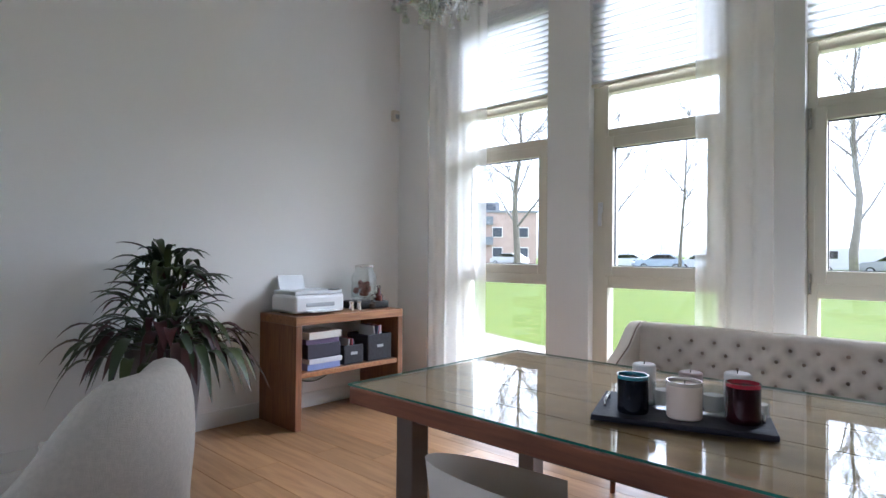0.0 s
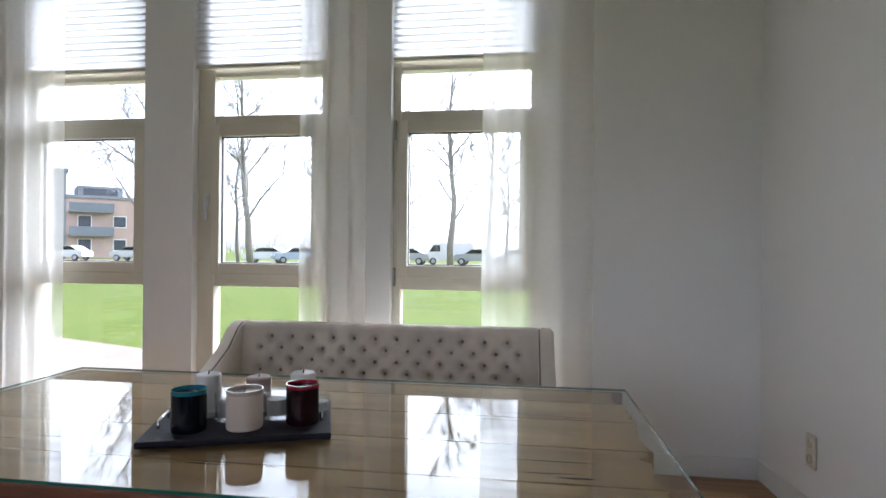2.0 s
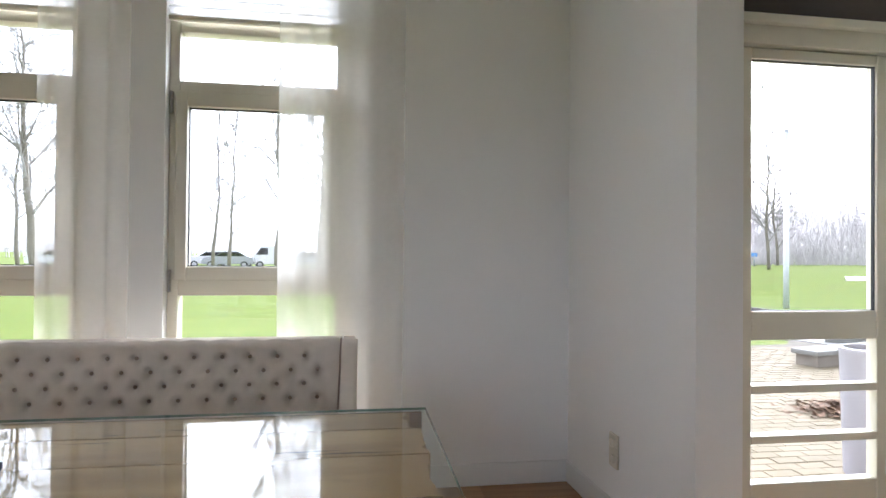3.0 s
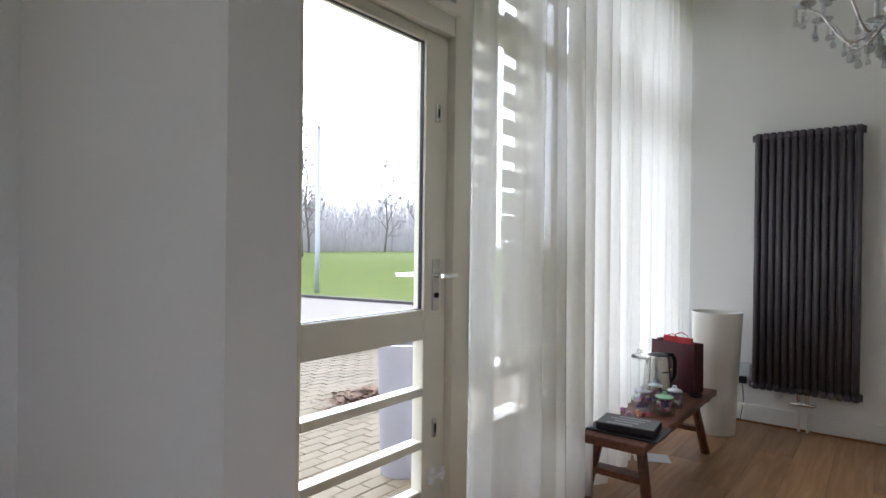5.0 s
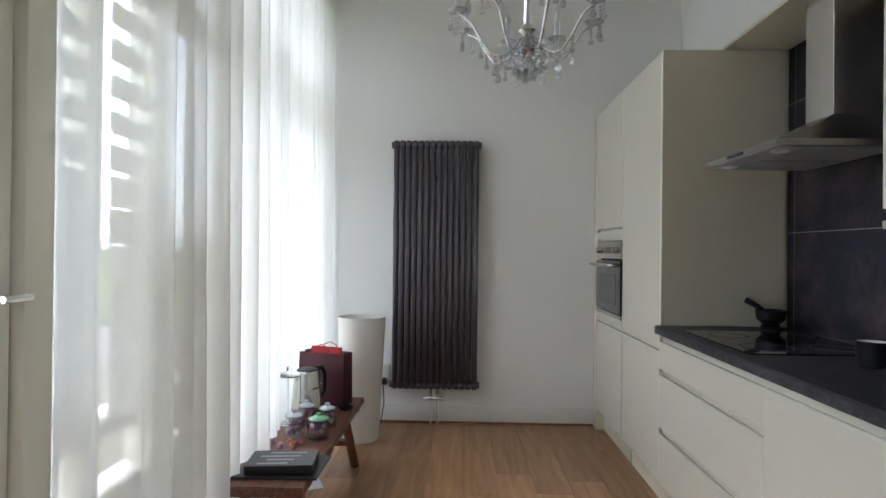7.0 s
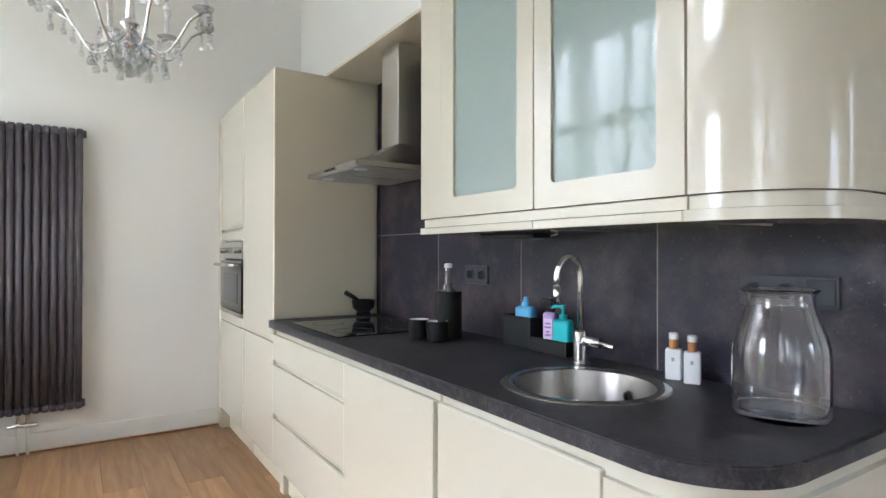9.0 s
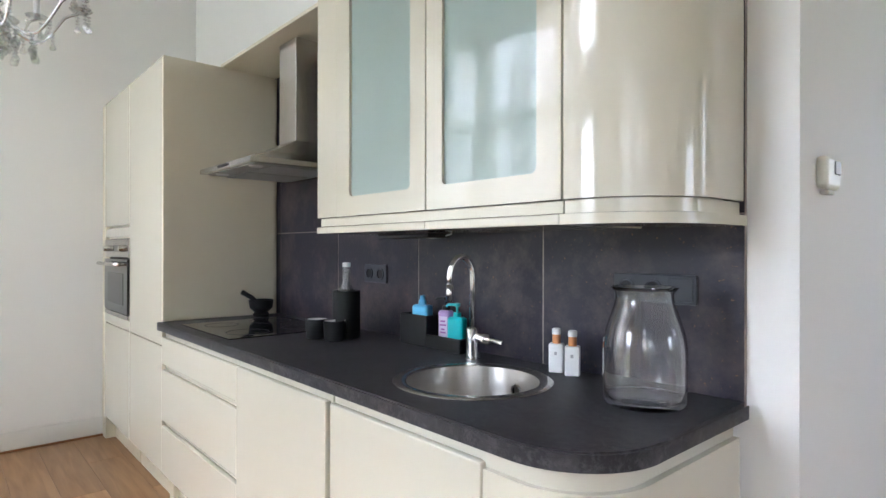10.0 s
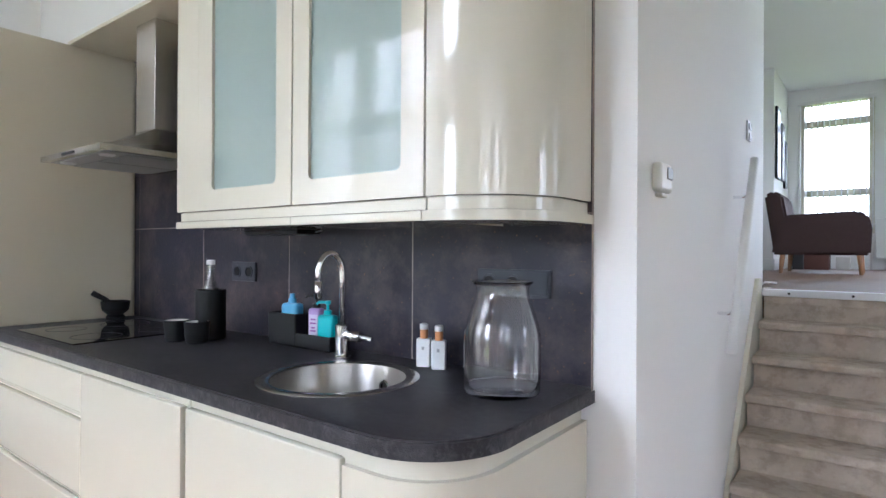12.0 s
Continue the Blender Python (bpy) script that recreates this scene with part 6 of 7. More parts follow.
def chandelier(at, label):
    t = thing("chandelier", at, label, "chandelier", "crystal chandeliers")
    part("rod", tube([(0, 0, 0.22), (0, 0, H - at[2] - 0.02)], 0.006, 8), CHROME, t)
    part("ceiling_rose", lathe([(0, H - at[2]), (0.06, H - at[2]), (0.05, H - at[2] - 0.03), (0, H - at[2] - 0.035)], 20), CHROME, t)
    part("column", lathe([(0, 0.10), (0.02, 0.105), (0.045, 0.13), (0.02, 0.155), (0.016, 0.19), (0.04, 0.215), (0.018, 0.24), (0.012, 0.42), (0.03, 0.45), (0.008, 0.48), (0, 0.48)], 20), CHROME, t)
    part("bobeche", lathe([(0, 0.14), (0.07, 0.145), (0.085, 0.158), (0.07, 0.152), (0, 0.148)], 28), CRYSTAL, t)
    rng = random.Random(2)

    def drop(x, y, z, s):
        b = lathe([(0, 0), (0.30 * s, 0.06 * s), (0.42 * s, 0.32 * s), (0.18 * s, 0.85 * s), (0, s)], 6)
        part("crystal_drop", moved(b, pose(x, y, z - s - 0.034)), CRYSTAL, t, smooth=False)
        for k in range(3):
            b = lathe([(0, 0), (0.008, 0.005), (0.008, 0.008), (0, 0.013)], 6)
            part("crystal_bead", moved(b, pose(x, y, z - 0.008 - 0.013 * k)), CRYSTAL, t, smooth=False)
    for i in range(8):
        a = 2 * math.pi * i / 8 + 0.2
        c, s = math.cos(a), math.sin(a)
        pts = []
        for k in range(15):
            u = k / 14
            r = 0.02 + 0.275 * u
            z = 0.19 - 0.085 * math.sin(math.pi * min(1.0, u * 1.25)) + 0.075 * max(0.0, u - 0.5) * 2
            pts.append((r * c, r * s, z))
        arm = part("arm", tube(pts, 0.006, 8), CHROME, t)
        e = pts[-1]
        part("drip_pan", moved(lathe([(0, 0), (0.03, 0.004), (0.042, 0.014), (0.03, 0.008), (0, 0.006)], 18), pose(*e)), CRYSTAL, t)
        cd = part("candle_sleeve", moved(lathe([(0, 0.006), (0.012, 0.006), (0.012, 0.085), (0, 0.085)], 14), pose(*e)), WHITEPLASTIC, t)
        part("bulb", moved(lathe([(0, 0.085), (0.009, 0.09), (0.016, 0.115), (0.010, 0.145), (0.002, 0.165), (0, 0.166)], 12), pose(*e)), CRYSTAL, t)
        for q in range(3):
            aa = a + (q - 1) * 0.13
            drop(0.30 * math.cos(aa) if q != 1 else e[0] * 1.1, 0.30 * math.sin(aa) if q != 1 else e[1] * 1.1, e[2] - 0.004, 0.034)
        m = pts[6]
        drop(m[0], m[1], m[2] - 0.008, 0.042)
        m = pts[9]
        drop(m[0], m[1], m[2] - 0.008, 0.032)
    for ring_r, z, n, s in ((0.075, 0.135, 10, 0.04), (0.045, 0.11, 7, 0.045), (0.13, 0.10, 9, 0.03), (0.03, 0.075, 5, 0.03)):
        for i in range(n):
            a = 2 * math.pi * i / n
            drop(ring_r * math.cos(a), ring_r * math.sin(a), z, s)
    part("finial", lathe([(0, 0.0), (0.016, 0.01), (0.02, 0.024), (0.01, 0.04), (0.004, 0.11), (0, 0.11)], 8), CRYSTAL, t)
    return t


chandelier((2.105, 1.309, 1.948), "chrome and crystal chandelier hanging over the kitchen floor")
chandelier((-3.07, 1.60, 2.13), "chrome and crystal chandelier hanging over the dining table")

# ---- stairs and upper hall ----
NY, RISE, RUN = -1.775, 0.140, 0.16
ST = thing("stairs_1", (-0.75, NY, 0.0), "taupe carpeted stairs up to the hall", "stairs")
ST["kind"] = "structure"
for i in range(1, 8):
    z = 1.064 - RISE * (8 - i)
    y1 = NY + RUN * (8 - i)
    d = y1 - NY
    b = prism([(d, z - 0.01), (d - 0.004, z - 0.003), (d - 0.014, z), (-0.2, z), (-0.2, max(0.0, z - RISE)), (d - 0.045, max(0.0, z - RISE)), (d - 0.045, z - 0.036), (d - 0.012, z - 0.036), (d - 0.002, z - 0.031)], -0.60, 0.609)
    for v in b.verts:
        v.co = (v.co.z, v.co.x, v.co.y)
    bmesh.ops.recalc_face_normals(b, faces=b.faces[:])
    part("step", b, CARPET, ST)
part("riser", box(-0.60, 0.609, -0.2, -0.02, 1.064 - RISE, 1.015, 0.0), CARPET, ST)
part("carpet_edge", box(-0.60, 0.609, -0.2, 0.005, 1.0, 1.034, 0.008), CARPET, ST)
no = part("nosing", box(-0.62, 0.62, -0.045, 0.012, 1.034, 1.068, 0.004), material("white_metal_trim", (0.75, 0.76, 0.78), 0.35, 0.3), ST, "white metal edge strip")
for x in (-0.5, -0.25, 0.0, 0.25, 0.5):
    part("screw", moved(lathe([(0, 0.002), (0.005, 0.002), (0.006, 0), (0, 0)], 10), pose(x, 0.012, 1.05, -90, 0, 0)), BLACKMATT, no)
so2 = plate([(NY - 0.02, 1.062), (NY - 0.02, 0.02), (NY + 0.975, 0.02), (NY + 0.975, 0.07), (NY + 0.075, 1.12), (NY + 0.02, 1.12)], 0, 0.02)
for v in so2.verts:
    x, y, z = v.co
    v.co = (-0.114 - y, x, z)
bmesh.ops.recalc_face_normals(so2, faces=so2.faces[:])
structure("stringer", so2, FRAME, "cream painted stair stringer board")
hr = thing("handrail", (-0.185, -0.95, 0.93), "white round handrail on steel brackets", "handrail")
hv = Vector((0, -0.46, 0.73))
part("rail", tube([tuple(hv * (i / 8) + Vector((0, 0.19, -0.03))) for i in range(9)], 0.017, 14), WHITEP, hr)
for f in (0.22, 0.83):
    p = hv * f + Vector((0, 0.19, -0.03))
    part("bracket", tube([(p.x, p.y, p.z - 0.02), (p.x + 0.03, p.y, p.z - 0.035), (0.064, p.y, p.z - 0.035)], 0.006, 8), CHROME, hr)
THERMO = material("ivory_plastic", (0.72, 0.70, 0.61), 0.4, vary=0.02)
th = thing("thermostat", (-0.112, -0.14, 1.395), "white room thermostat on the wall", "thermostat")
part("housing", box(-0.026, 0, -0.075, 0.03, 0.014, 0.092, 0.010, seg=3), THERMO, th)
part("dial_panel", box(-0.030, -0.026, -0.065, -0.02, 0.05, 0.082, 0.003), GREYPLASTIC, th)
part("clip", box(-0.02, 0, -0.05, 0.0, 0.002, 0.013, 0.004), THERMO, th)
sw = thing("light_switch", (-0.112, -1.50, 1.80), "white double light switch on the wall", "switch")
part("plate", box(-0.01, 0, -0.04, 0.04, -0.045, 0.045, 0.003), WHITEPLASTIC, sw)
for z in (-0.025, 0.02):
    part("rocker", box(-0.014, -0.01, -0.025, 0.025, z - 0.015, z + 0.015, 0.002), GREYPLASTIC, sw)

UZ, UY = 1.064, -6.2
UH = 3.08
HALLFLOOR = wood("hall_laminate", (0.10, 0.055, 0.033), (0.19, 0.115, 0.07), 0, 0.55, 12, 2.2, 0.1)
structure("floor_hall", box(-1.55, 1.4, UY - 0.2, NY - 0.046, UZ - 0.2, UZ), HALLFLOOR, "dark laminate floor of the upper hall")
structure("ceiling_hall", box(-1.55, 1.4, UY - 0.2, -1.9, UH, UH + 0.2), CEIL, "white hall ceiling")
structure("wall_hall_lintel", box(-1.36, -0.12, -2.0, -1.9, UH + 0.001, H), WALL, "white wall above the stairs")
sw_bm = box(-1.55, -1.35, -2.5, -0.95, -0.1, H)
box(-1.55, -1.35, UY, -4.9, -0.1, H, 0, sw_bm)
box(-1.55, -1.35, -4.9, -2.5, -0.1, 1.5, 0, sw_bm)
box(-1.55, -1.35, -4.9, -2.5, 2.95, H, 0, sw_bm)
# added out of view so that daylight reaches the stairs and hall
w9 = thing("window_9", (-1.45, -3.7, 1.5), "unseen cream-painted window added beside the hall for daylight", "window", turn=90)
w9["kind"] = "structure"
part("window_frame", ring(-1.2, 1.2, 0, 1.45, 0.06, 0.06, 0.06, 0.06, -0.04, 0.04), FRAME, w9)
p9 = part("pane", box(-1.15, 1.15, -0.003, 0.003, 0.05, 1.40), PANE, w9)
p9.visible_shadow = False
structure("wall_stair_west", sw_bm, WALL, "white wall on the far side of the stairs")
structure("wall_hall_end", box(0.24, 1.4, UY, -5.1, UZ, UH), WALL, "white hall wall with framed pictures")
structure("wall_hall_east", box(1.4, 1.6, UY, -1.9, UZ - 0.2, UH), WALL, "white hall wall")
structure("wall_hall_side", box(0.12, 1.4, -1.95, -1.85, UZ - 0.2, UH), WALL, "white hall wall")
hb2 = bmesh.new()
# end wall, with a second opening added beyond the view for more daylight
box(-1.35, -1.32, UY - 0.2, UY, UZ - 0.2, UH, 0, hb2)
box(-0.68, -0.56, UY - 0.2, UY, UZ - 0.2, UH, 0, hb2)
box(-1.32, -0.68, UY - 0.2, UY, UZ - 0.2, 1.45, 0, hb2)
box(-1.32, -0.68, UY - 0.2, UY, 2.95, UH, 0, hb2)
box(0.13, 0.24, UY - 0.2, UY, UZ - 0.2, UH, 0, hb2)
box(-0.56, 0.13, UY - 0.2, UY, UZ - 0.2, 1.45, 0, hb2)
box(-0.56, 0.13, UY - 0.2, UY, 2.95, UH, 0, hb2)
structure("wall_hall_window", hb2, WALL, "white end wall of the hall")
structure("baseboard_hall", box(0.226, 0.239, UY, -5.09, UZ, UZ + 0.11, 0.003, box(0.226, 1.4, -5.098, -5.086, UZ, UZ + 0.11, 0.003)), SKIRT, "white skirting in the hall")
uw = thing("window_5", (-0.215, UY - 0.08, 1.45), "cream hall window in three lights", "window")
uw["kind"] = "structure"
f = ring(-0.345, 0.345, 0, 1.5, 0.05, 0.05, 0.05, 0.05, -0.04, 0.04)
for z in (0.42, 1.20):
    box(-0.295, 0.295, -0.036, 0.04, z, z + 0.07, 0.004, f)
part("window_frame", f, FRAME, uw)
for za, zb in ((0.05, 0.42), (0.49, 1.20), (1.27, 1.45)):
    p = part("pane", box(-0.30, 0.30, -0.003, 0.003, za, zb), PANE, uw)
    p.visible_shadow = False
# added hall window, hidden from the camera, that only brings in light
u6 = thing("window_6", (-1.0, UY - 0.08, 1.45), "unseen cream hall window added for daylight", "window")
u6["kind"] = "structure"
part("window_frame", ring(-0.32, 0.32, 0, 1.5, 0.05, 0.05, 0.05, 0.05, -0.04, 0.04), FRAME, u6)
p = part("pane", box(-0.28, 0.28, -0.003, 0.003, 0.04, 1.46), PANE, u6)
p.visible_shadow = False
vb = thing("vertical_blind", (-0.215, UY + 0.01, 1.50), "white vertical slat blind, slats turned open", "blind")
for i in range(13):
    x = -0.33 + 0.055 * i
    part("slat", moved(box(-0.024, 0.024, -0.0006, 0.0006, 0, 1.40), pose(x, 0, 0, 0, 0, 80)), BLIND, vb)
part("head_rail", box(-0.36, 0.36, -0.025, 0.025, 1.40, 1.44, 0.004), WHITEP, vb)


def lounge_chair():
    t = thing("lounge_chair", (-0.19, -4.62, UZ), "dark brown upholstered armchair on beech legs", "armchair")
    prof = [(0.34, 0.16), (0.30, 0.42), (0.24, 0.50), (-0.27, 0.52), (-0.33, 0.49), (-0.36, 0.42), (-0.35, 0.16)]
    for y in (-0.36, 0.24):
        b = plate(prof, y, y + 0.12)
        bmesh.ops.bevel(b, geom=b.edges[:], offset=0.02, segments=2, affect="EDGES")
        part("armrest", b, BROWNCLOTH, t)
    part("seat", box(-0.34, 0.22, -0.24, 0.24, 0.18, 0.40, 0.04, seg=3), BROWNCLOTH, t)
    b = plate([(0.18, 0.22), (0.26, 0.68), (0.33, 0.72), (0.40, 0.68), (0.33, 0.20)], -0.33, 0.33)
    bmesh.ops.bevel(b, geom=b.edges[:], offset=0.02, segments=2, affect="EDGES")
    part("backrest", b, BROWNCLOTH, t)
    for x in (-0.28, 0.26):
        for y in (-0.28, 0.30):
            part("leg", tube([(x, y, 0.17), (x * 1.05, y * 1.05, 0.0)], 0.022, 10, taper=0.014), LEGWOOD, t)


lounge_chair()
for i, (y, z, w, h) in enumerate(((-5.28, 2.35, 0.13, 0.36), (-5.62, 2.30, 0.10, 0.30), (-5.85, 2.20, 0.08, 0.26))):
    t = thing("framed_picture", (0.236, y, z), "black-framed picture on the hall wall", "picture", "framed pictures")
    part("frame", box(-0.022, 0.0, -w, w, -h, h, 0.004), BLACKMATT, t)
    part("print", box(-0.0235, -0.022, -w + 0.02, w - 0.02, -h + 0.02, h - 0.02), material("grey_print_paper", (0.35, 0.37, 0.42), 0.25, vary=0.4, scale=7), t)
hallr = thing("panel_radiator", (-0.62, UY + 0.05, UZ + 0.12), "white panel radiator under the hall window", "radiator")
part("panel", box(-0.35, 0.05, -0.03, 0.03, 0.0, 0.42, 0.008), WHITEP, hallr)
part("pipe", tube([(0.09, 0, -0.12), (0.09, 0, 0.36), (0.05, 0, 0.36)], 0.01, 8), WHITEP, hallr)
for x, w, h, col in ((-0.05, 0.14, 0.17, (0.10, 0.04, 0.03)), (0.08, 0.05, 0.16, (0.02, 0.02, 0.02)), (-0.30, 0.06, 0.13, (0.6, 0.58, 0.55))):
    solid("storage_box", box(-w, w, -0.12, 0.12, 0, h, 0.006), material("storage_card", col, 0.6, vary=0.15), "small box standing under the hall window", "box", "boxes in the hall", at=(x, -5.75 + x * 0.5, UZ + 0.001))
tg = thing("stair_gate_latch", (-0.14, NY - 0.06, UZ + 0.03), "small steel floor catch at the top of the stairs", "catch")
part("plate", box(-0.03, 0.02, -0.02, 0.02, -0.029, -0.02, 0.002), STEEL, tg)
part("pin", tube([(-0.05, 0, 0.0), (0.0, 0, 0.004), (0.02, 0, -0.02)], 0.006, 8), CHROME, tg)

# ---- outdoors ----
GZ = -0.14
GRASS = material("lawn_grass", (0.110, 0.148, 0.020), 0.95, vary=0.25, scale=0.6, bump=0.8, bump_scale=22, second=(0.072, 0.104, 0.015), spec=0.1)
fleck(GRASS, (0.20, 0.205, 0.058), 4.0, 0.48, 0.66, 8, 0.8, 0.7)
fleck(GRASS, (0.13, 0.10, 0.05), 0.9, 0.58, 0.75, 6, 0.7, 0.6)
ASPHALT = material("pale_asphalt", (0.21, 0.180, 0.150), 0.9, vary=0.12, scale=3, bump=0.5, bump_scale=80)
CONCRETE = material("concrete", (0.22, 0.215, 0.20), 0.85, vary=0.1, scale=5, bump=0.4, bump_scale=60)
SANDPATH = material("sandy_path", (0.25, 0.205, 0.16), 0.9, vary=0.1, scale=4, bump=0.5, bump_scale=60)
PAVER = pieces("clay_pavers", [(0.145, 0.115, 0.070), (0.185, 0.150, 0.094), (0.215, 0.172, 0.114)], 0.9, 30, 0.5, 90)
BARK = material("bark", (0.21, 0.185, 0.15), 0.95, vary=0.25, scale=5, bump=0.8, bump_scale=25)
TWIG = material("twigs", (0.27, 0.25, 0.235), 0.95, vary=0.2, scale=3)
# far stems are whitened in their base colour to imitate distance haze
HAZETWIG = material("hazed_scrub", (0.64, 0.60, 0.61), 0.95, vary=0.25, scale=0.6)


def rise(x, y):
    """The land's height: level by the house, a smooth bank behind the kerb of the side road."""
    s = min(1.0, max(0.0, (x - max(3.0, 9.45 - 0.18 * (y - 10.0))) / 8.0))
    fall = min(1.0, max(0.0, (60 - y) / 30))
    return GZ + 0.98 * s * s * (3 - 2 * s) * fall


def ground():
    """One sheet: flat by the house, rising in a long bank behind the road."""
    b = bmesh.new()
    xs = [-1500, -300, -120, -60, -30, -15, -5, 0, 3, 5, 6.5] + [7.5 + 0.75 * i for i in range(20)] + [24, 27, 32, 45, 70, 120, 300, 1500]
    ys = [-1500, -300, -60, -20, -8, 3.4, 5, 6.5, 8, 9.5, 11, 12.5, 14, 15.5, 17, 19, 21, 23, 26, 29, 32, 38, 45, 60, 90, 150, 300, 1500]

    g = [[b.verts.new((x, y, rise(x, y) if -20 < y else GZ)) for x in xs] for y in ys]
    for j in range(len(ys) - 1):
        for i in range(len(xs) - 1):
            b.faces.new((g[j][i], g[j][i + 1], g[j + 1][i + 1], g[j + 1][i]))
    return tagged(part("ground", b, GRASS, None, "green lawn rising to a low bank"), kind="structure")


# the sheet stays under the house floor
ground()
foot = structure("foundation", box(XL - 0.3, XR + 0.3, -6.4, 3.2, GZ - 0.3, -0.062), CONCRETE, "concrete house base")


def tuft_field(name, x0, x1, y0, y1, n, seed, zoff):
    b = bmesh.new()
    rng = random.Random(seed)
    for i in range(n):
        x, y = rng.uniform(x0, x1), rng.uniform(y0, y1)
        z = zoff(x, y)
        for k in range(3):
            a, l = rng.uniform(0, 6.28), rng.uniform(0.03, 0.08)
            dx, dy = 0.02 * math.cos(a), 0.02 * math.sin(a)
            v = [b.verts.new((x - dx * 0.3, y - dy * 0.3, z)), b.verts.new((x + dy * 0.3, y + dx * 0.3, z)), b.verts.new((x + dx * 1.6, y + dy * 1.6, z + l))]
            b.faces.new(v)
    ob = part(name, b, GRASS, None, "short tufts of lawn grass", False)
    return tagged(ob, kind="stuff", category="grass")


def bank(x, y):
    return rise(x, min(y, 30)) - 0.02


tuft_field("grass", 9.6, 24, 6, 24, 12000, 2, bank)
structure("path", prism([(-12, 3.8), (-0.6, 3.8), (-3.5, 6.2), (-14, 9.8)], GZ - 0.05, GZ + 0.012), SANDPATH, "sandy garden path by the house")
structure("road", prism([(7.1, 5.2), (10.15, 5.2), (9.25, 10.2), (8.5, 14.4), (7.3, 21.0), (2.6, 21.0), (4.1, 15.5), (5.6, 10.6)], GZ - 0.05, GZ + 0.015), ASPHALT, "pale grey side road behind the terrace")
structure("pavement", prism([(6.75, 5.2), (7.08, 5.2), (5.58, 10.6), (4.08, 15.5), (3.7, 15.5), (5.2, 10.5)], GZ - 0.05, GZ + 0.03), CONCRETE, "narrow concrete strip along the road")
structure("kerb", prism([(10.15, 5.2), (10.32, 5.2), (9.42, 10.2), (8.67, 14.4), (7.47, 21.0), (7.3, 21.0), (8.5, 14.4), (9.25, 10.2)], GZ - 0.05, GZ + 0.08), material("dark_kerb", (0.10, 0.09, 0.085), 0.9, vary=0.2), "dark kerb under the grass bank")
structure("far_road", prism([(-160, 49.5), (60, 49.5), (60, 56), (-160, 56)], GZ - 0.05, GZ + 0.02), ASPHALT, "road with parked cars behind the lawn")

# terrace of clay pavers
terrace = structure("terrace", prism([(0.15, 3.12), (6.7, 3.12), (6.7, 5.3), (5.7, 8.9), (5.3, 8.45), (0.15, 8.0)], GZ - 0.08, GZ + 0.02), material("jointing_sand", (0.11, 0.09, 0.065), 0.95, vary=0.2, scale=20), "weathered terrace of small clay pavers")
pav_me = mesh_of("paver", box(-0.098, 0.098, -0.048, 0.048, 0.0, 0.026, 0.004, seg=1), PAVER, False)
verts, faces = [], []
rng = random.Random(12)
near = 0
for j in range(64):
    y = 3.18 + 0.1 * j
    for i in range(36):
        x = 0.25 + 0.2 * i + (0.1 if j % 2 else 0.0)
        z = GZ + 0.008 + rng.uniform(-0.002, 0.002)
        if y > min(7.85 + 0.06 * x, 5.3 + (6.55 - x) * 3.4):
            continue
        if 0.9 < x < 3.4 and y < 5.5 and near < 300:
            p = new("paver", pav_me)
            p.parent = terrace
            p.location = (x, y, z)
            near += 1
        else:
            k = len(verts)
            dx, dy = 0.097, 0.047
            verts += [(x - dx, y - dy, z), (x + dx, y - dy, z), (x + dx, y + dy, z), (x - dx, y + dy, z)]
            verts += [(x - dx + 0.004, y - dy + 0.004, z + 0.026), (x + dx - 0.004, y - dy + 0.004, z + 0.026), (x + dx - 0.004, y + dy - 0.004, z + 0.026), (x - dx + 0.004, y + dy - 0.004, z + 0.026)]
            faces += [(k + 4, k + 5, k + 6, k + 7), (k, k + 1, k + 5, k + 4), (k + 1, k + 2, k + 6, k + 5), (k + 2, k + 3, k + 7, k + 6), (k + 3, k, k + 4, k + 7)]
me = bpy.data.meshes.new("far_pavers")
me.from_pydata(verts, [], faces)
me.materials.append(PAVER)
fp = new("far_pavers", me)
fp.parent = terrace
fp["kind"] = "stuff"

pot = thing("garden_planter", (1.85, 3.57, GZ + 0.034), "white cylindrical planter on the terrace", "planter")
part("shell", lathe([(0, 0), (0.132, 0), (0.137, 0.01), (0.160, 0.735), (0.166, 0.745), (0.166, 0.765), (0.146, 0.768), (0.142, 0.70), (0, 0.69)], 40), material("weathered_white", (0.33, 0.32, 0.36), 0.5, vary=0.05, scale=12), pot)
part("soil", lathe([(0, 0.71), (0.143, 0.702), (0.143, 0.695), (0, 0.695)], 20), material("garden_soil", (0.045, 0.032, 0.022), 0.95, bump=0.8), pot)
leaves = bmesh.new()
for i in range(420):
    a, r = rng.uniform(0, 6.28), abs(rng.gauss(0, 0.17))
    x, y = 2.84 + r * 1.3 * math.cos(a), 4.88 + r * math.sin(a)
    z = GZ + 0.036 + max(0.0, 0.09 * (1 - r / 0.32)) * rng.random()
    s, q = rng.uniform(0.025, 0.05), rng.uniform(0, 6.28)
    c, d = s * math.cos(q), s * math.sin(q)
    v = [leaves.verts.new((x - c, y - d, z)), leaves.verts.new((x + d * 0.5, y - c * 0.5, z + rng.uniform(0, 0.02))), leaves.verts.new((x + c, y + d, z + rng.uniform(0, 0.03))), leaves.verts.new((x - d * 0.5, y + c * 0.5, z + rng.uniform(0, 0.02)))]
    leaves.faces.new(v)
tagged(part("leaf_litter", leaves, pieces("dry_leaves", [(0.10, 0.055, 0.035), (0.20, 0.12, 0.075), (0.28, 0.19, 0.13)], 0.9, 40, 0.2), None, "heap of dry brown leaves on the terrace", False), category="leaves", kind="stuff")
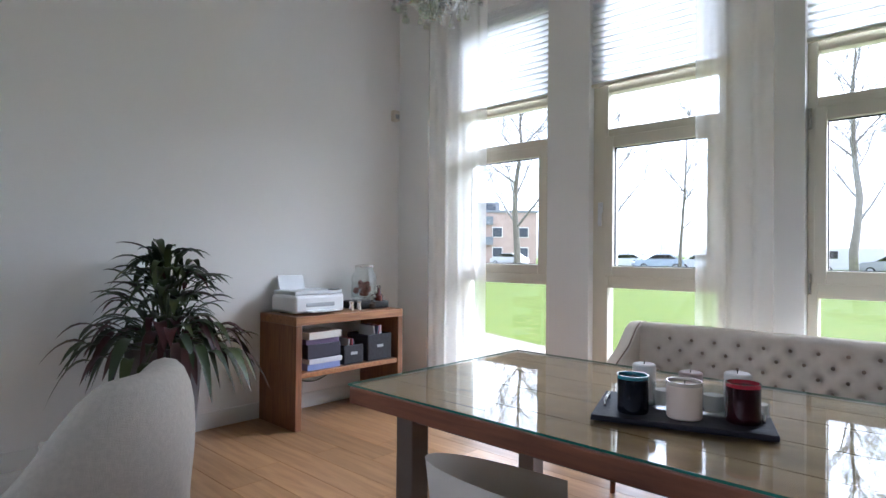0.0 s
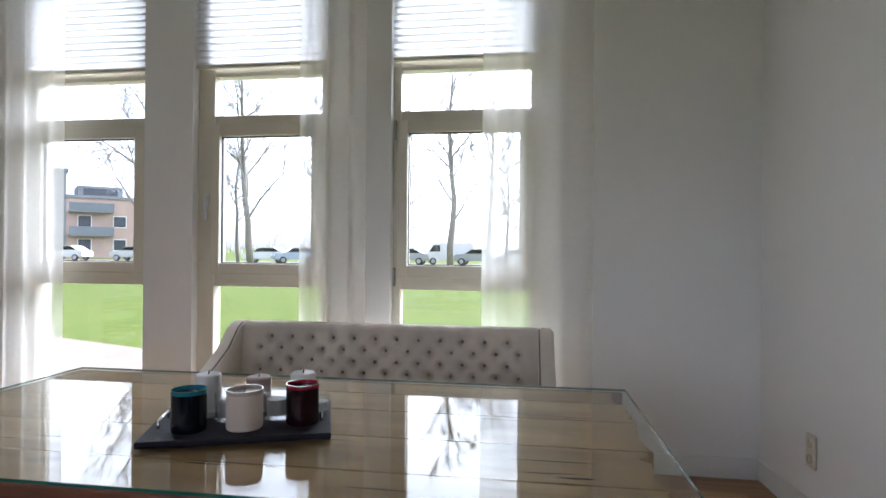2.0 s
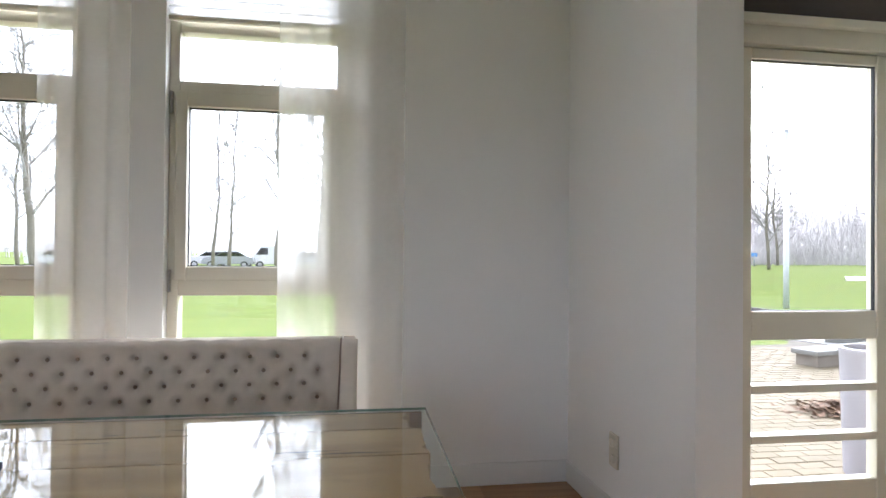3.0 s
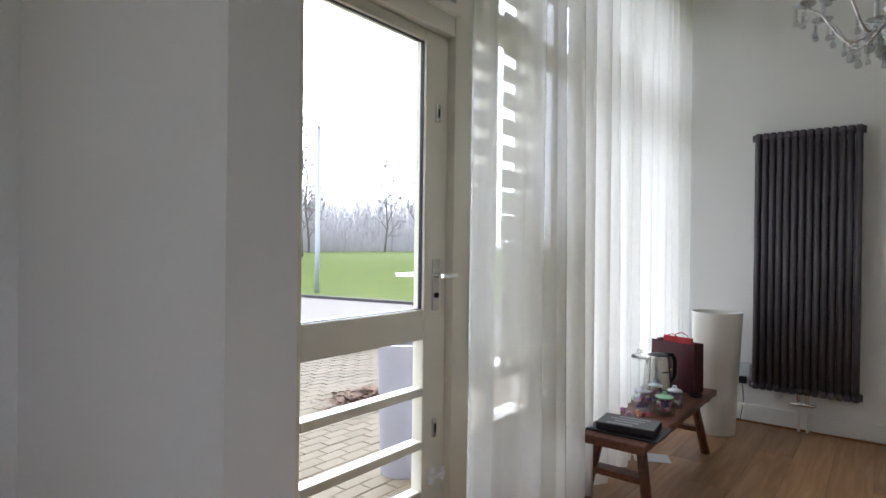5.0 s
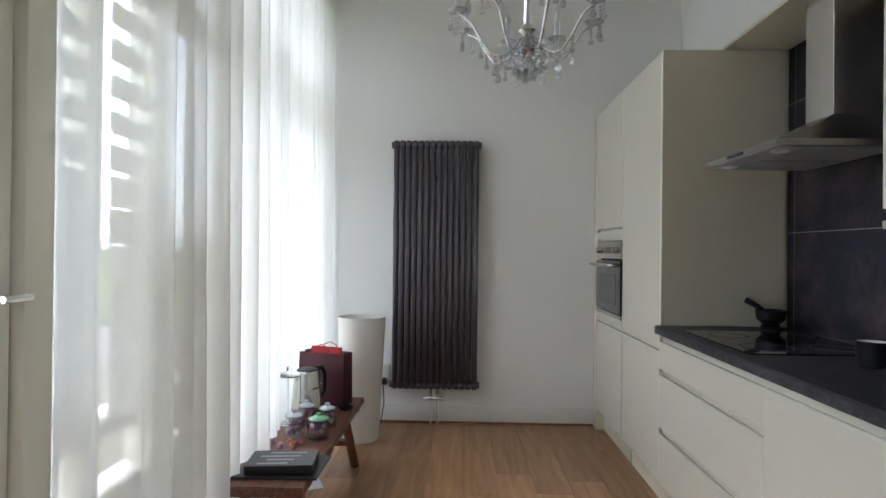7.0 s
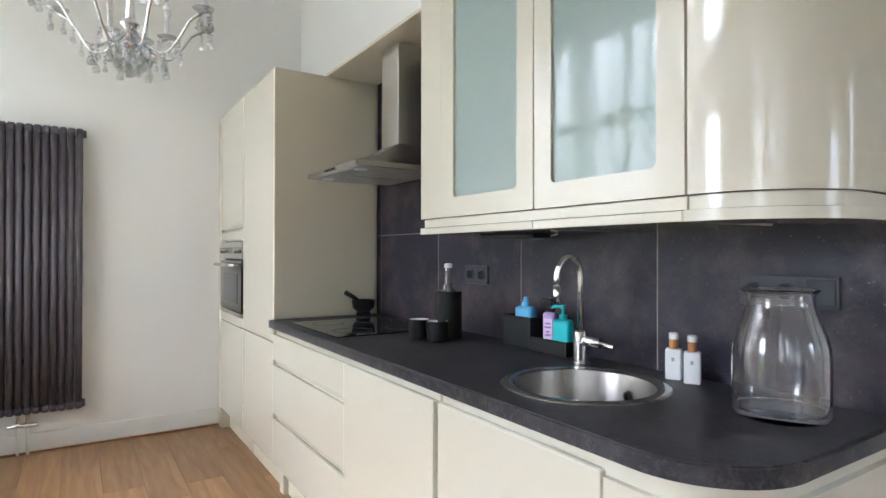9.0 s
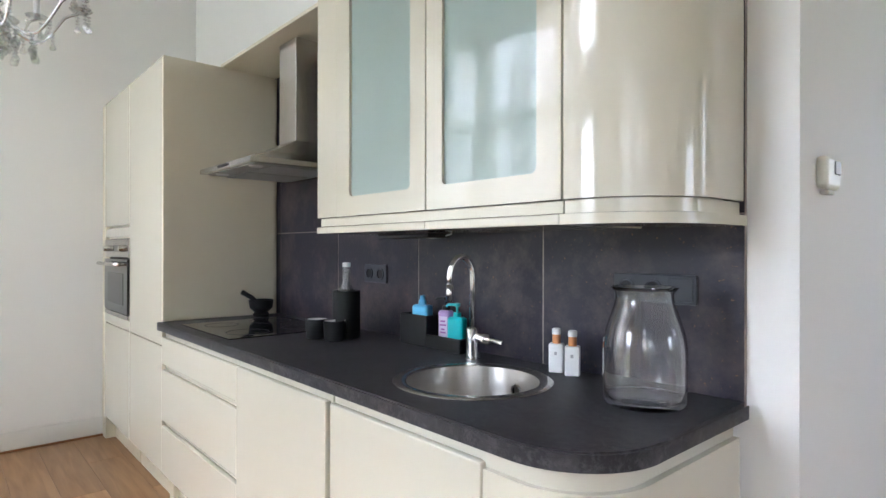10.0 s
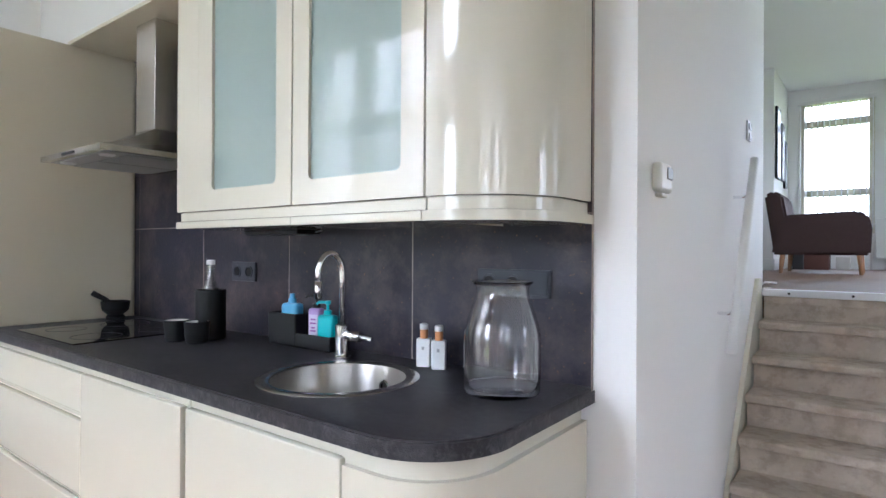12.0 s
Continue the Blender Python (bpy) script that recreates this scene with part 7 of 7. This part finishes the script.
wall = thing("garden_wall", (5.3, 7.05, GZ + 0.02), "low grey concrete garden wall", "wall", "", 14)
part("wall_body", box(-1.15, 1.15, -0.14, 0.14, 0, 0.15, 0.01), material("brick_grey", (0.22, 0.19, 0.16), 0.9, vary=0.15, scale=12, bump=0.5, bump_scale=40), wall)
part("coping", box(-1.2, 1.2, -0.17, 0.17, 0.15, 0.21, 0.01), CONCRETE, wall)
gw = thing("garden_wall", (6.85, 7.80, GZ + 0.02), "low grey concrete garden edging wall", "wall", "", -47)
part("wall_body", box(-1.1, 1.1, -0.12, 0.12, 0, 0.10, 0.01), CONCRETE, gw)
part("coping", box(-1.13, 1.13, -0.14, 0.14, 0.10, 0.15, 0.01), CONCRETE, gw)
lamp = thing("street_lamp", (9.75, 13.9, rise(9.75, 13.9) - 0.02), "tall pale grey street lamp post by the road", "street lamp")
part("post", tube([(0, 0, 0), (0, 0, 1.2), (0, 0, 4.6)], 0.075, 14, taper=0.055), material("galvanised", (0.58, 0.61, 0.66), 0.5, 0.4, vary=0.08), lamp)
part("head", lathe([(0, 4.68), (0.05, 4.67), (0.062, 4.64), (0.062, 4.58), (0, 4.58)], 20), GREYPLASTIC, lamp)
sign = thing("road_sign", (15.3, 22.5, bank(15.3, 22.5)), "small blue and white sign on the bank", "sign")
part("post", tube([(0, 0, 0), (0, 0, 0.5)], 0.03, 8), GREYPLASTIC, sign)
part("panel", box(-0.13, 0.13, -0.02, 0.02, 0.42, 0.58, 0.01), material("sign_blue", (0.10, 0.25, 0.55), 0.5), sign)


def bare_tree(at, h, seed, lean=0.0, name="bare_tree", spread=1.0, depth=4, base_r=None, clear=0.22):
    """A leafless tree: tapered trunk, limbs and fine twigs."""
    rng = random.Random(seed)
    t = thing(name, at, "tall bare winter tree with fine twigs", "tree", "bare trees")
    r0 = base_r or h * 0.014
    n = 9
    pts = []
    x = y = 0.0
    for i in range(n + 1):
        u = i / n
        pts.append(Vector((x + lean * h * u, y, h * 0.92 * u - (0.3 if i == 0 else 0))))
        x += rng.uniform(-0.012, 0.012) * h
        y += rng.uniform(-0.012, 0.012) * h
    part("trunk", tube(pts, r0, 10, taper=r0 * 0.16), BARK, t)
    limbs, twigs = bmesh.new(), bmesh.new()
    v2, f2 = [], []

    def stick(a, c, ra, rc, seg):
        d = (c - a)
        s = d.orthogonal().normalized()
        q = d.normalized().cross(s)
        k = len(v2)
        for p, r in ((a, ra), (c, rc)):
            for m in range(seg):
                w = 2 * math.pi * m / seg
                v2.append(tuple(p + r * (math.cos(w) * s + math.sin(w) * q)))
        for m in range(seg):
            f2.append((k + m, k + (m + 1) % seg, k + seg + (m + 1) % seg, k + seg + m))

    def grow(p, d, l, r, lev):
        q = p
        for s in range(3):
            d = (d + Vector((rng.uniform(-0.16, 0.16), rng.uniform(-0.16, 0.16), rng.uniform(-0.03, 0.14)))).normalized()
            e = q + d * l / 3
            stick(q, e, r * (1 - s * 0.25), r * (1 - (s + 1) * 0.25), 5 if lev < 2 else 3)
            if lev < depth:
                for _ in range(2 if lev < 2 else 1 + (rng.random() < 0.6)):
                    side = d.orthogonal().normalized()
                    side.rotate(Euler((0, 0, rng.uniform(0, 6.28))))
                    nd = (d * rng.uniform(0.55, 0.9) + side * rng.uniform(0.45, 0.9)).normalized()
                    grow(e if rng.random() < 0.6 else q.lerp(e, 0.5), nd, l * rng.uniform(0.45, 0.62), max(r * 0.45, 0.016), lev + 1)
            q = e
    for i in range(13):
        u = clear + (0.95 - clear) * (i + rng.random()) / 13
        k = u * n
        a = pts[int(k)].lerp(pts[min(n, int(k) + 1)], k % 1)
        w = i * 2.4 + rng.uniform(-0.4, 0.4)
        up = rng.uniform(0.75, 1.5)
        d = Vector((math.cos(w), math.sin(w), up)).normalized()
        grow(a, d, h * rng.uniform(0.20, 0.30) * spread * (1.15 - u * 0.6), r0 * 0.34 * (1.1 - u * 0.8) + 0.018, 1)
    me = bpy.data.meshes.new("crown")
    me.from_pydata(v2, [], f2)
    me.materials.append(TWIG)
    c = new("crown", me)
    c.parent = t
    return t


def spot(angle, dist):
    return (-1.4 + dist * math.sin(radians(angle)), 0.2 + dist * math.cos(radians(angle)), GZ)


for k, (ang, dist, h, lean, spread) in enumerate(((-35.8, 36, 13, 0.02, 1.2), (-26.5, 38, 15, -0.02, 1.0), (-27.7, 44, 13, -0.01, 0.5), (-20.6, 45, 14, 0.0, 0.6), (-13.2, 46, 14, 0.0, 0.5), (-11.8, 43, 13, 0.01, 0.45), (-7.3, 37, 15, -0.01, 0.9), (-3.6, 44, 15, 0.0, 0.8), (-1.8, 50, 13, 0.0, 0.5))):
    bare_tree(spot(ang, dist), h, 30 + k, lean, spread=spread, base_r=(0.24 if spread > 0.7 else 0.14))
for k, (x, y, h) in enumerate(((14.2, 20.2, 7.4), (20.5, 19.5, 7.0), (24, 25, 7.5), (30, 30, 8.0), (18.0, 24.5, 7.0))):
    bare_tree((x, y, bank(x, y) - 0.05), h, 60 + k, 0, spread=0.75, clear=0.12, depth=3, base_r=0.065)


def thicket(name, rows, seed, hmin, hmax, label, r=0.012):
    """Far winter scrub: crowds of thin branching stems, one object."""
    rng = random.Random(seed)
    v, f = [], []

    def stick(a, c, ra):
        d = c - a
        s = d.orthogonal().normalized()
        q = d.normalized().cross(s)
        k = len(v)
        for p, rr in ((a, ra), (c, ra * 0.5)):
            for m in range(3):
                w = 2.094 * m
                v.append(tuple(p + rr * (math.cos(w) * s + math.sin(w) * q)))
        for m in range(3):
            f.append((k + m, k + (m + 1) % 3, k + 3 + (m + 1) % 3, k + 3 + m))
    for x0, y0, x1, y1, n in rows:
        for i in range(n):
            u = rng.random()
            p = Vector((x0 + (x1 - x0) * u + rng.uniform(-2, 2), y0 + (y1 - y0) * u + rng.uniform(-3, 3), 0))
            p.z = bank(p.x, min(p.y, 30)) if p.x > 4 else GZ
            h = rng.uniform(hmin, hmax)
            d = Vector((rng.uniform(-0.15, 0.15), rng.uniform(-0.15, 0.15), 1))
            q = p
            for s in range(3):
                e = q + d * h / 3
                stick(q, e, r * (1.5 - s * 0.4) * h / 4)
                for _ in range(4):
                    g = Vector((rng.uniform(-0.8, 0.8), rng.uniform(-0.8, 0.8), rng.uniform(0.4, 1.1)))
                    m = q.lerp(e, rng.random())
                    e2 = m + g * h * rng.uniform(0.10, 0.2)
                    stick(m, e2, r * 0.7 * h / 4)
                    for _ in range(2):
                        stick(m.lerp(e2, rng.uniform(0.3, 0.9)), e2 + Vector((rng.uniform(-0.3, 0.3), rng.uniform(-0.3, 0.3), rng.uniform(0, 0.4))) * h * 0.12, r * 0.5 * h / 4)
                q = e
                d = (d + Vector((rng.uniform(-0.15, 0.15), rng.uniform(-0.15, 0.15), 0))).normalized()
    me = bpy.data.meshes.new(name)
    me.from_pydata(v, [], f)
    me.materials.append(HAZETWIG)
    ob = new(name, me)
    return tagged(ob, label, "shrubs", kind="stuff")


# both far growths carry the haze in their stem colour
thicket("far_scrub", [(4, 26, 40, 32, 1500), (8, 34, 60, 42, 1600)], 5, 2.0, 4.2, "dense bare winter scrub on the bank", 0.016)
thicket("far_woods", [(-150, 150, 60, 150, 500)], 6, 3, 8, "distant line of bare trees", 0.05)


# ---- far building and cars ----
# red brick paled in its colour, imitating the haze over the distance
BRICK = material("hazed_brick", (0.47, 0.35, 0.30), 0.9, vary=0.15, scale=0.8, bump=0.3, bump_scale=8)


def apartment_block():
    t = thing("apartment_building", (-64.5, 62.5, GZ), "red brick apartment building with grey balconies", "building", "", 45)
    W = material("far_window_glass", (0.05, 0.06, 0.08), 0.15, coat=0.3)
    GR = material("grey_cladding", (0.22, 0.23, 0.25), 0.7, vary=0.06)
    for x0, x1, h, m in ((-9, 0.4, 14.5, BRICK), (0.4, 5.6, 10.5, GR), (5.6, 17, 7.4, BRICK)):
        w = part("wall", box(x0, x1, -6, 6, 0, h), m, t)
        part("roof", box(x0 - 0.2, x1 + 0.2, -6.2, 6.2, h, h + 0.35), GR, t)
        fl = int(h / 2.9)
        for k in range(fl):
            n = max(1, int((x1 - x0) / 3.2))
            for i in range(n):
                xx = x0 + (x1 - x0) * (i + 0.5) / n
                z = 0.9 + 2.9 * k
                wi = part("window", box(xx - 0.75, xx + 0.75, -6.06, -5.98, z, z + 1.5), WHITEP, w)
                if w is not None:
                    p = part("window_glass", box(xx - 0.66, xx + 0.66, -6.1, -6.05, z + 0.1, z + 1.4), W, t)
    for k in range(2):
        z = 2.9 * k + 2.7
        bal = part("balcony", box(5.8, 10.5, -7.4, -6.0, z, z + 0.2), GR, t)
        part("railing", box(5.8, 10.5, -7.45, -7.38, z + 0.2, z + 1.15), material("balcony_rail", (0.16, 0.18, 0.21), 0.6), bal)
    pent = part("penthouse", box(7, 12, -3, 3, 7.7, 9.2), GR, t)
    part("penthouse_window", box(7.6, 11.4, -3.06, -2.98, 8.0, 8.9), W, pent)


apartment_block()


def car(at, turn, col, label, van=False):
    t = thing("parked_car", at, label, "car", "parked cars", turn)
    prof = [(-2.1, 0.35), (-2.15, 0.75), (-1.9, 0.95), (-1.1, 1.02), (-0.45, 1.45), (0.9, 1.48), (1.65, 1.05), (2.05, 0.95), (2.12, 0.4)]
    if van:
        prof = [(-2.3, 0.35), (-2.35, 0.9), (-1.9, 1.15), (-1.4, 1.85), (-1.1, 2.0), (2.2, 2.0), (2.35, 1.8), (2.35, 0.4)]
    b = plate(prof, -0.85, 0.85)
    bmesh.ops.bevel(b, geom=b.edges[:], offset=0.06, segments=2, affect="EDGES")
    part("body", b, material("car_paint", col, 0.25, 0.1, vary=0.02, coat=0.6), t)
    g = [(-1.0, 1.05), (-0.45, 1.40), (0.85, 1.42), (1.45, 1.06)] if not van else [(-1.7, 1.2), (-1.3, 1.8), (-0.7, 1.8), (-0.7, 1.2)]
    part("side_windows", plate(g, -0.86, 0.86), BLACKGLASS, t)
    for x in (-1.35, 1.35):
        for s in (-0.8, 0.8):
            wl = part("wheel", moved(lathe([(0, -0.1), (0.3, -0.1), (0.32, -0.06), (0.32, 0.06), (0.3, 0.1), (0, 0.1)], 20), pose(x, s, 0.32, 90, 0, 0)), BLACKPLASTIC, t)
            part("rim", moved(lathe([(0, -0.11), (0.19, -0.11), (0.2, 0.11), (0, 0.11)], 14), pose(x, s, 0.32, 90, 0, 0)), GREYPLASTIC, wl)
    for s in (-0.6, 0.6):
        part("headlight", box(-2.2, -2.08, s - 0.15, s + 0.15, 0.68, 0.8, 0.02), WHITEPLASTIC, t)


for k, (x, y, turn, col, van) in enumerate(((-47, 52, 4, (0.6, 0.6, 0.62), False), (-40, 52.5, 2, (0.5, 0.5, 0.52), False), (-25.8, 52, 8, (0.62, 0.64, 0.66), False), (-22.4, 50.9, 35, (0.36, 0.42, 0.52), False), (-19.0, 52.4, 5, (0.55, 0.57, 0.6), False), (-12.2, 52, 0, (0.33, 0.34, 0.36), False), (-8.6, 53.5, 12, (0.65, 0.65, 0.66), True), (-5.6, 52.5, -6, (0.30, 0.31, 0.33), False), (-2.2, 53, 5, (0.5, 0.52, 0.55), False), (2.4, 52.5, 0, (0.30, 0.31, 0.33), False), (-14.6, 55, 20, (0.6, 0.6, 0.62), False))):
    car((x, y, GZ + 0.02), turn, col, "parked van beside the far road" if van else "car parked beside the far road", van)

# ---- floor planks ----
rng = random.Random(8)
plank_me = {}
PW = 0.192
row = 0
y = YB
while y < 2.85:
    x = XL - rng.uniform(0, 1.2)
    xe = XR if y > -0.25 else -0.02
    y2 = min(y + PW, 3.466)
    while x < xe:
        x2 = x + 1.38
        a, c = max(x, XL + 0.002), min(x2, xe - 0.002)
        if y > 2.30:
            c = min(c, XR)
        if c - a > 0.05:
            key = round(c - a, 3)
            if key not in plank_me:
                plank_me[key] = mesh_of("plank", box(-key / 2 + 0.0006, key / 2 - 0.0006, -PW / 2 + 0.0006, PW / 2 - 0.0006, -0.012, 0.0, 0.0012, seg=1), OAKFLOOR, False)
            p = new("plank", plank_me[key])
            p.parent = base
            p.location = ((a + c) / 2, y + PW / 2, 0.0)
        x = x2
    y += PW
    row += 1
while y < YW:
    x = XL - rng.uniform(0, 1.2)
    w = min(PW, YW - y)
    while x < XJ:
        x2 = x + 1.38
        a, c = max(x, XL + 0.002), min(x2, XJ - 0.002)
        if c - a > 0.05:
            p = new("plank", mesh_of("plank", box(-(c - a) / 2 + 0.0006, (c - a) / 2 - 0.0006, -w / 2 + 0.0006, w / 2 - 0.0006, -0.012, 0.0, 0.0012, seg=1), OAKFLOOR, False))
            p.parent = base
            p.location = ((a + c) / 2, y + w / 2, 0.0)
        x = x2
    y += PW
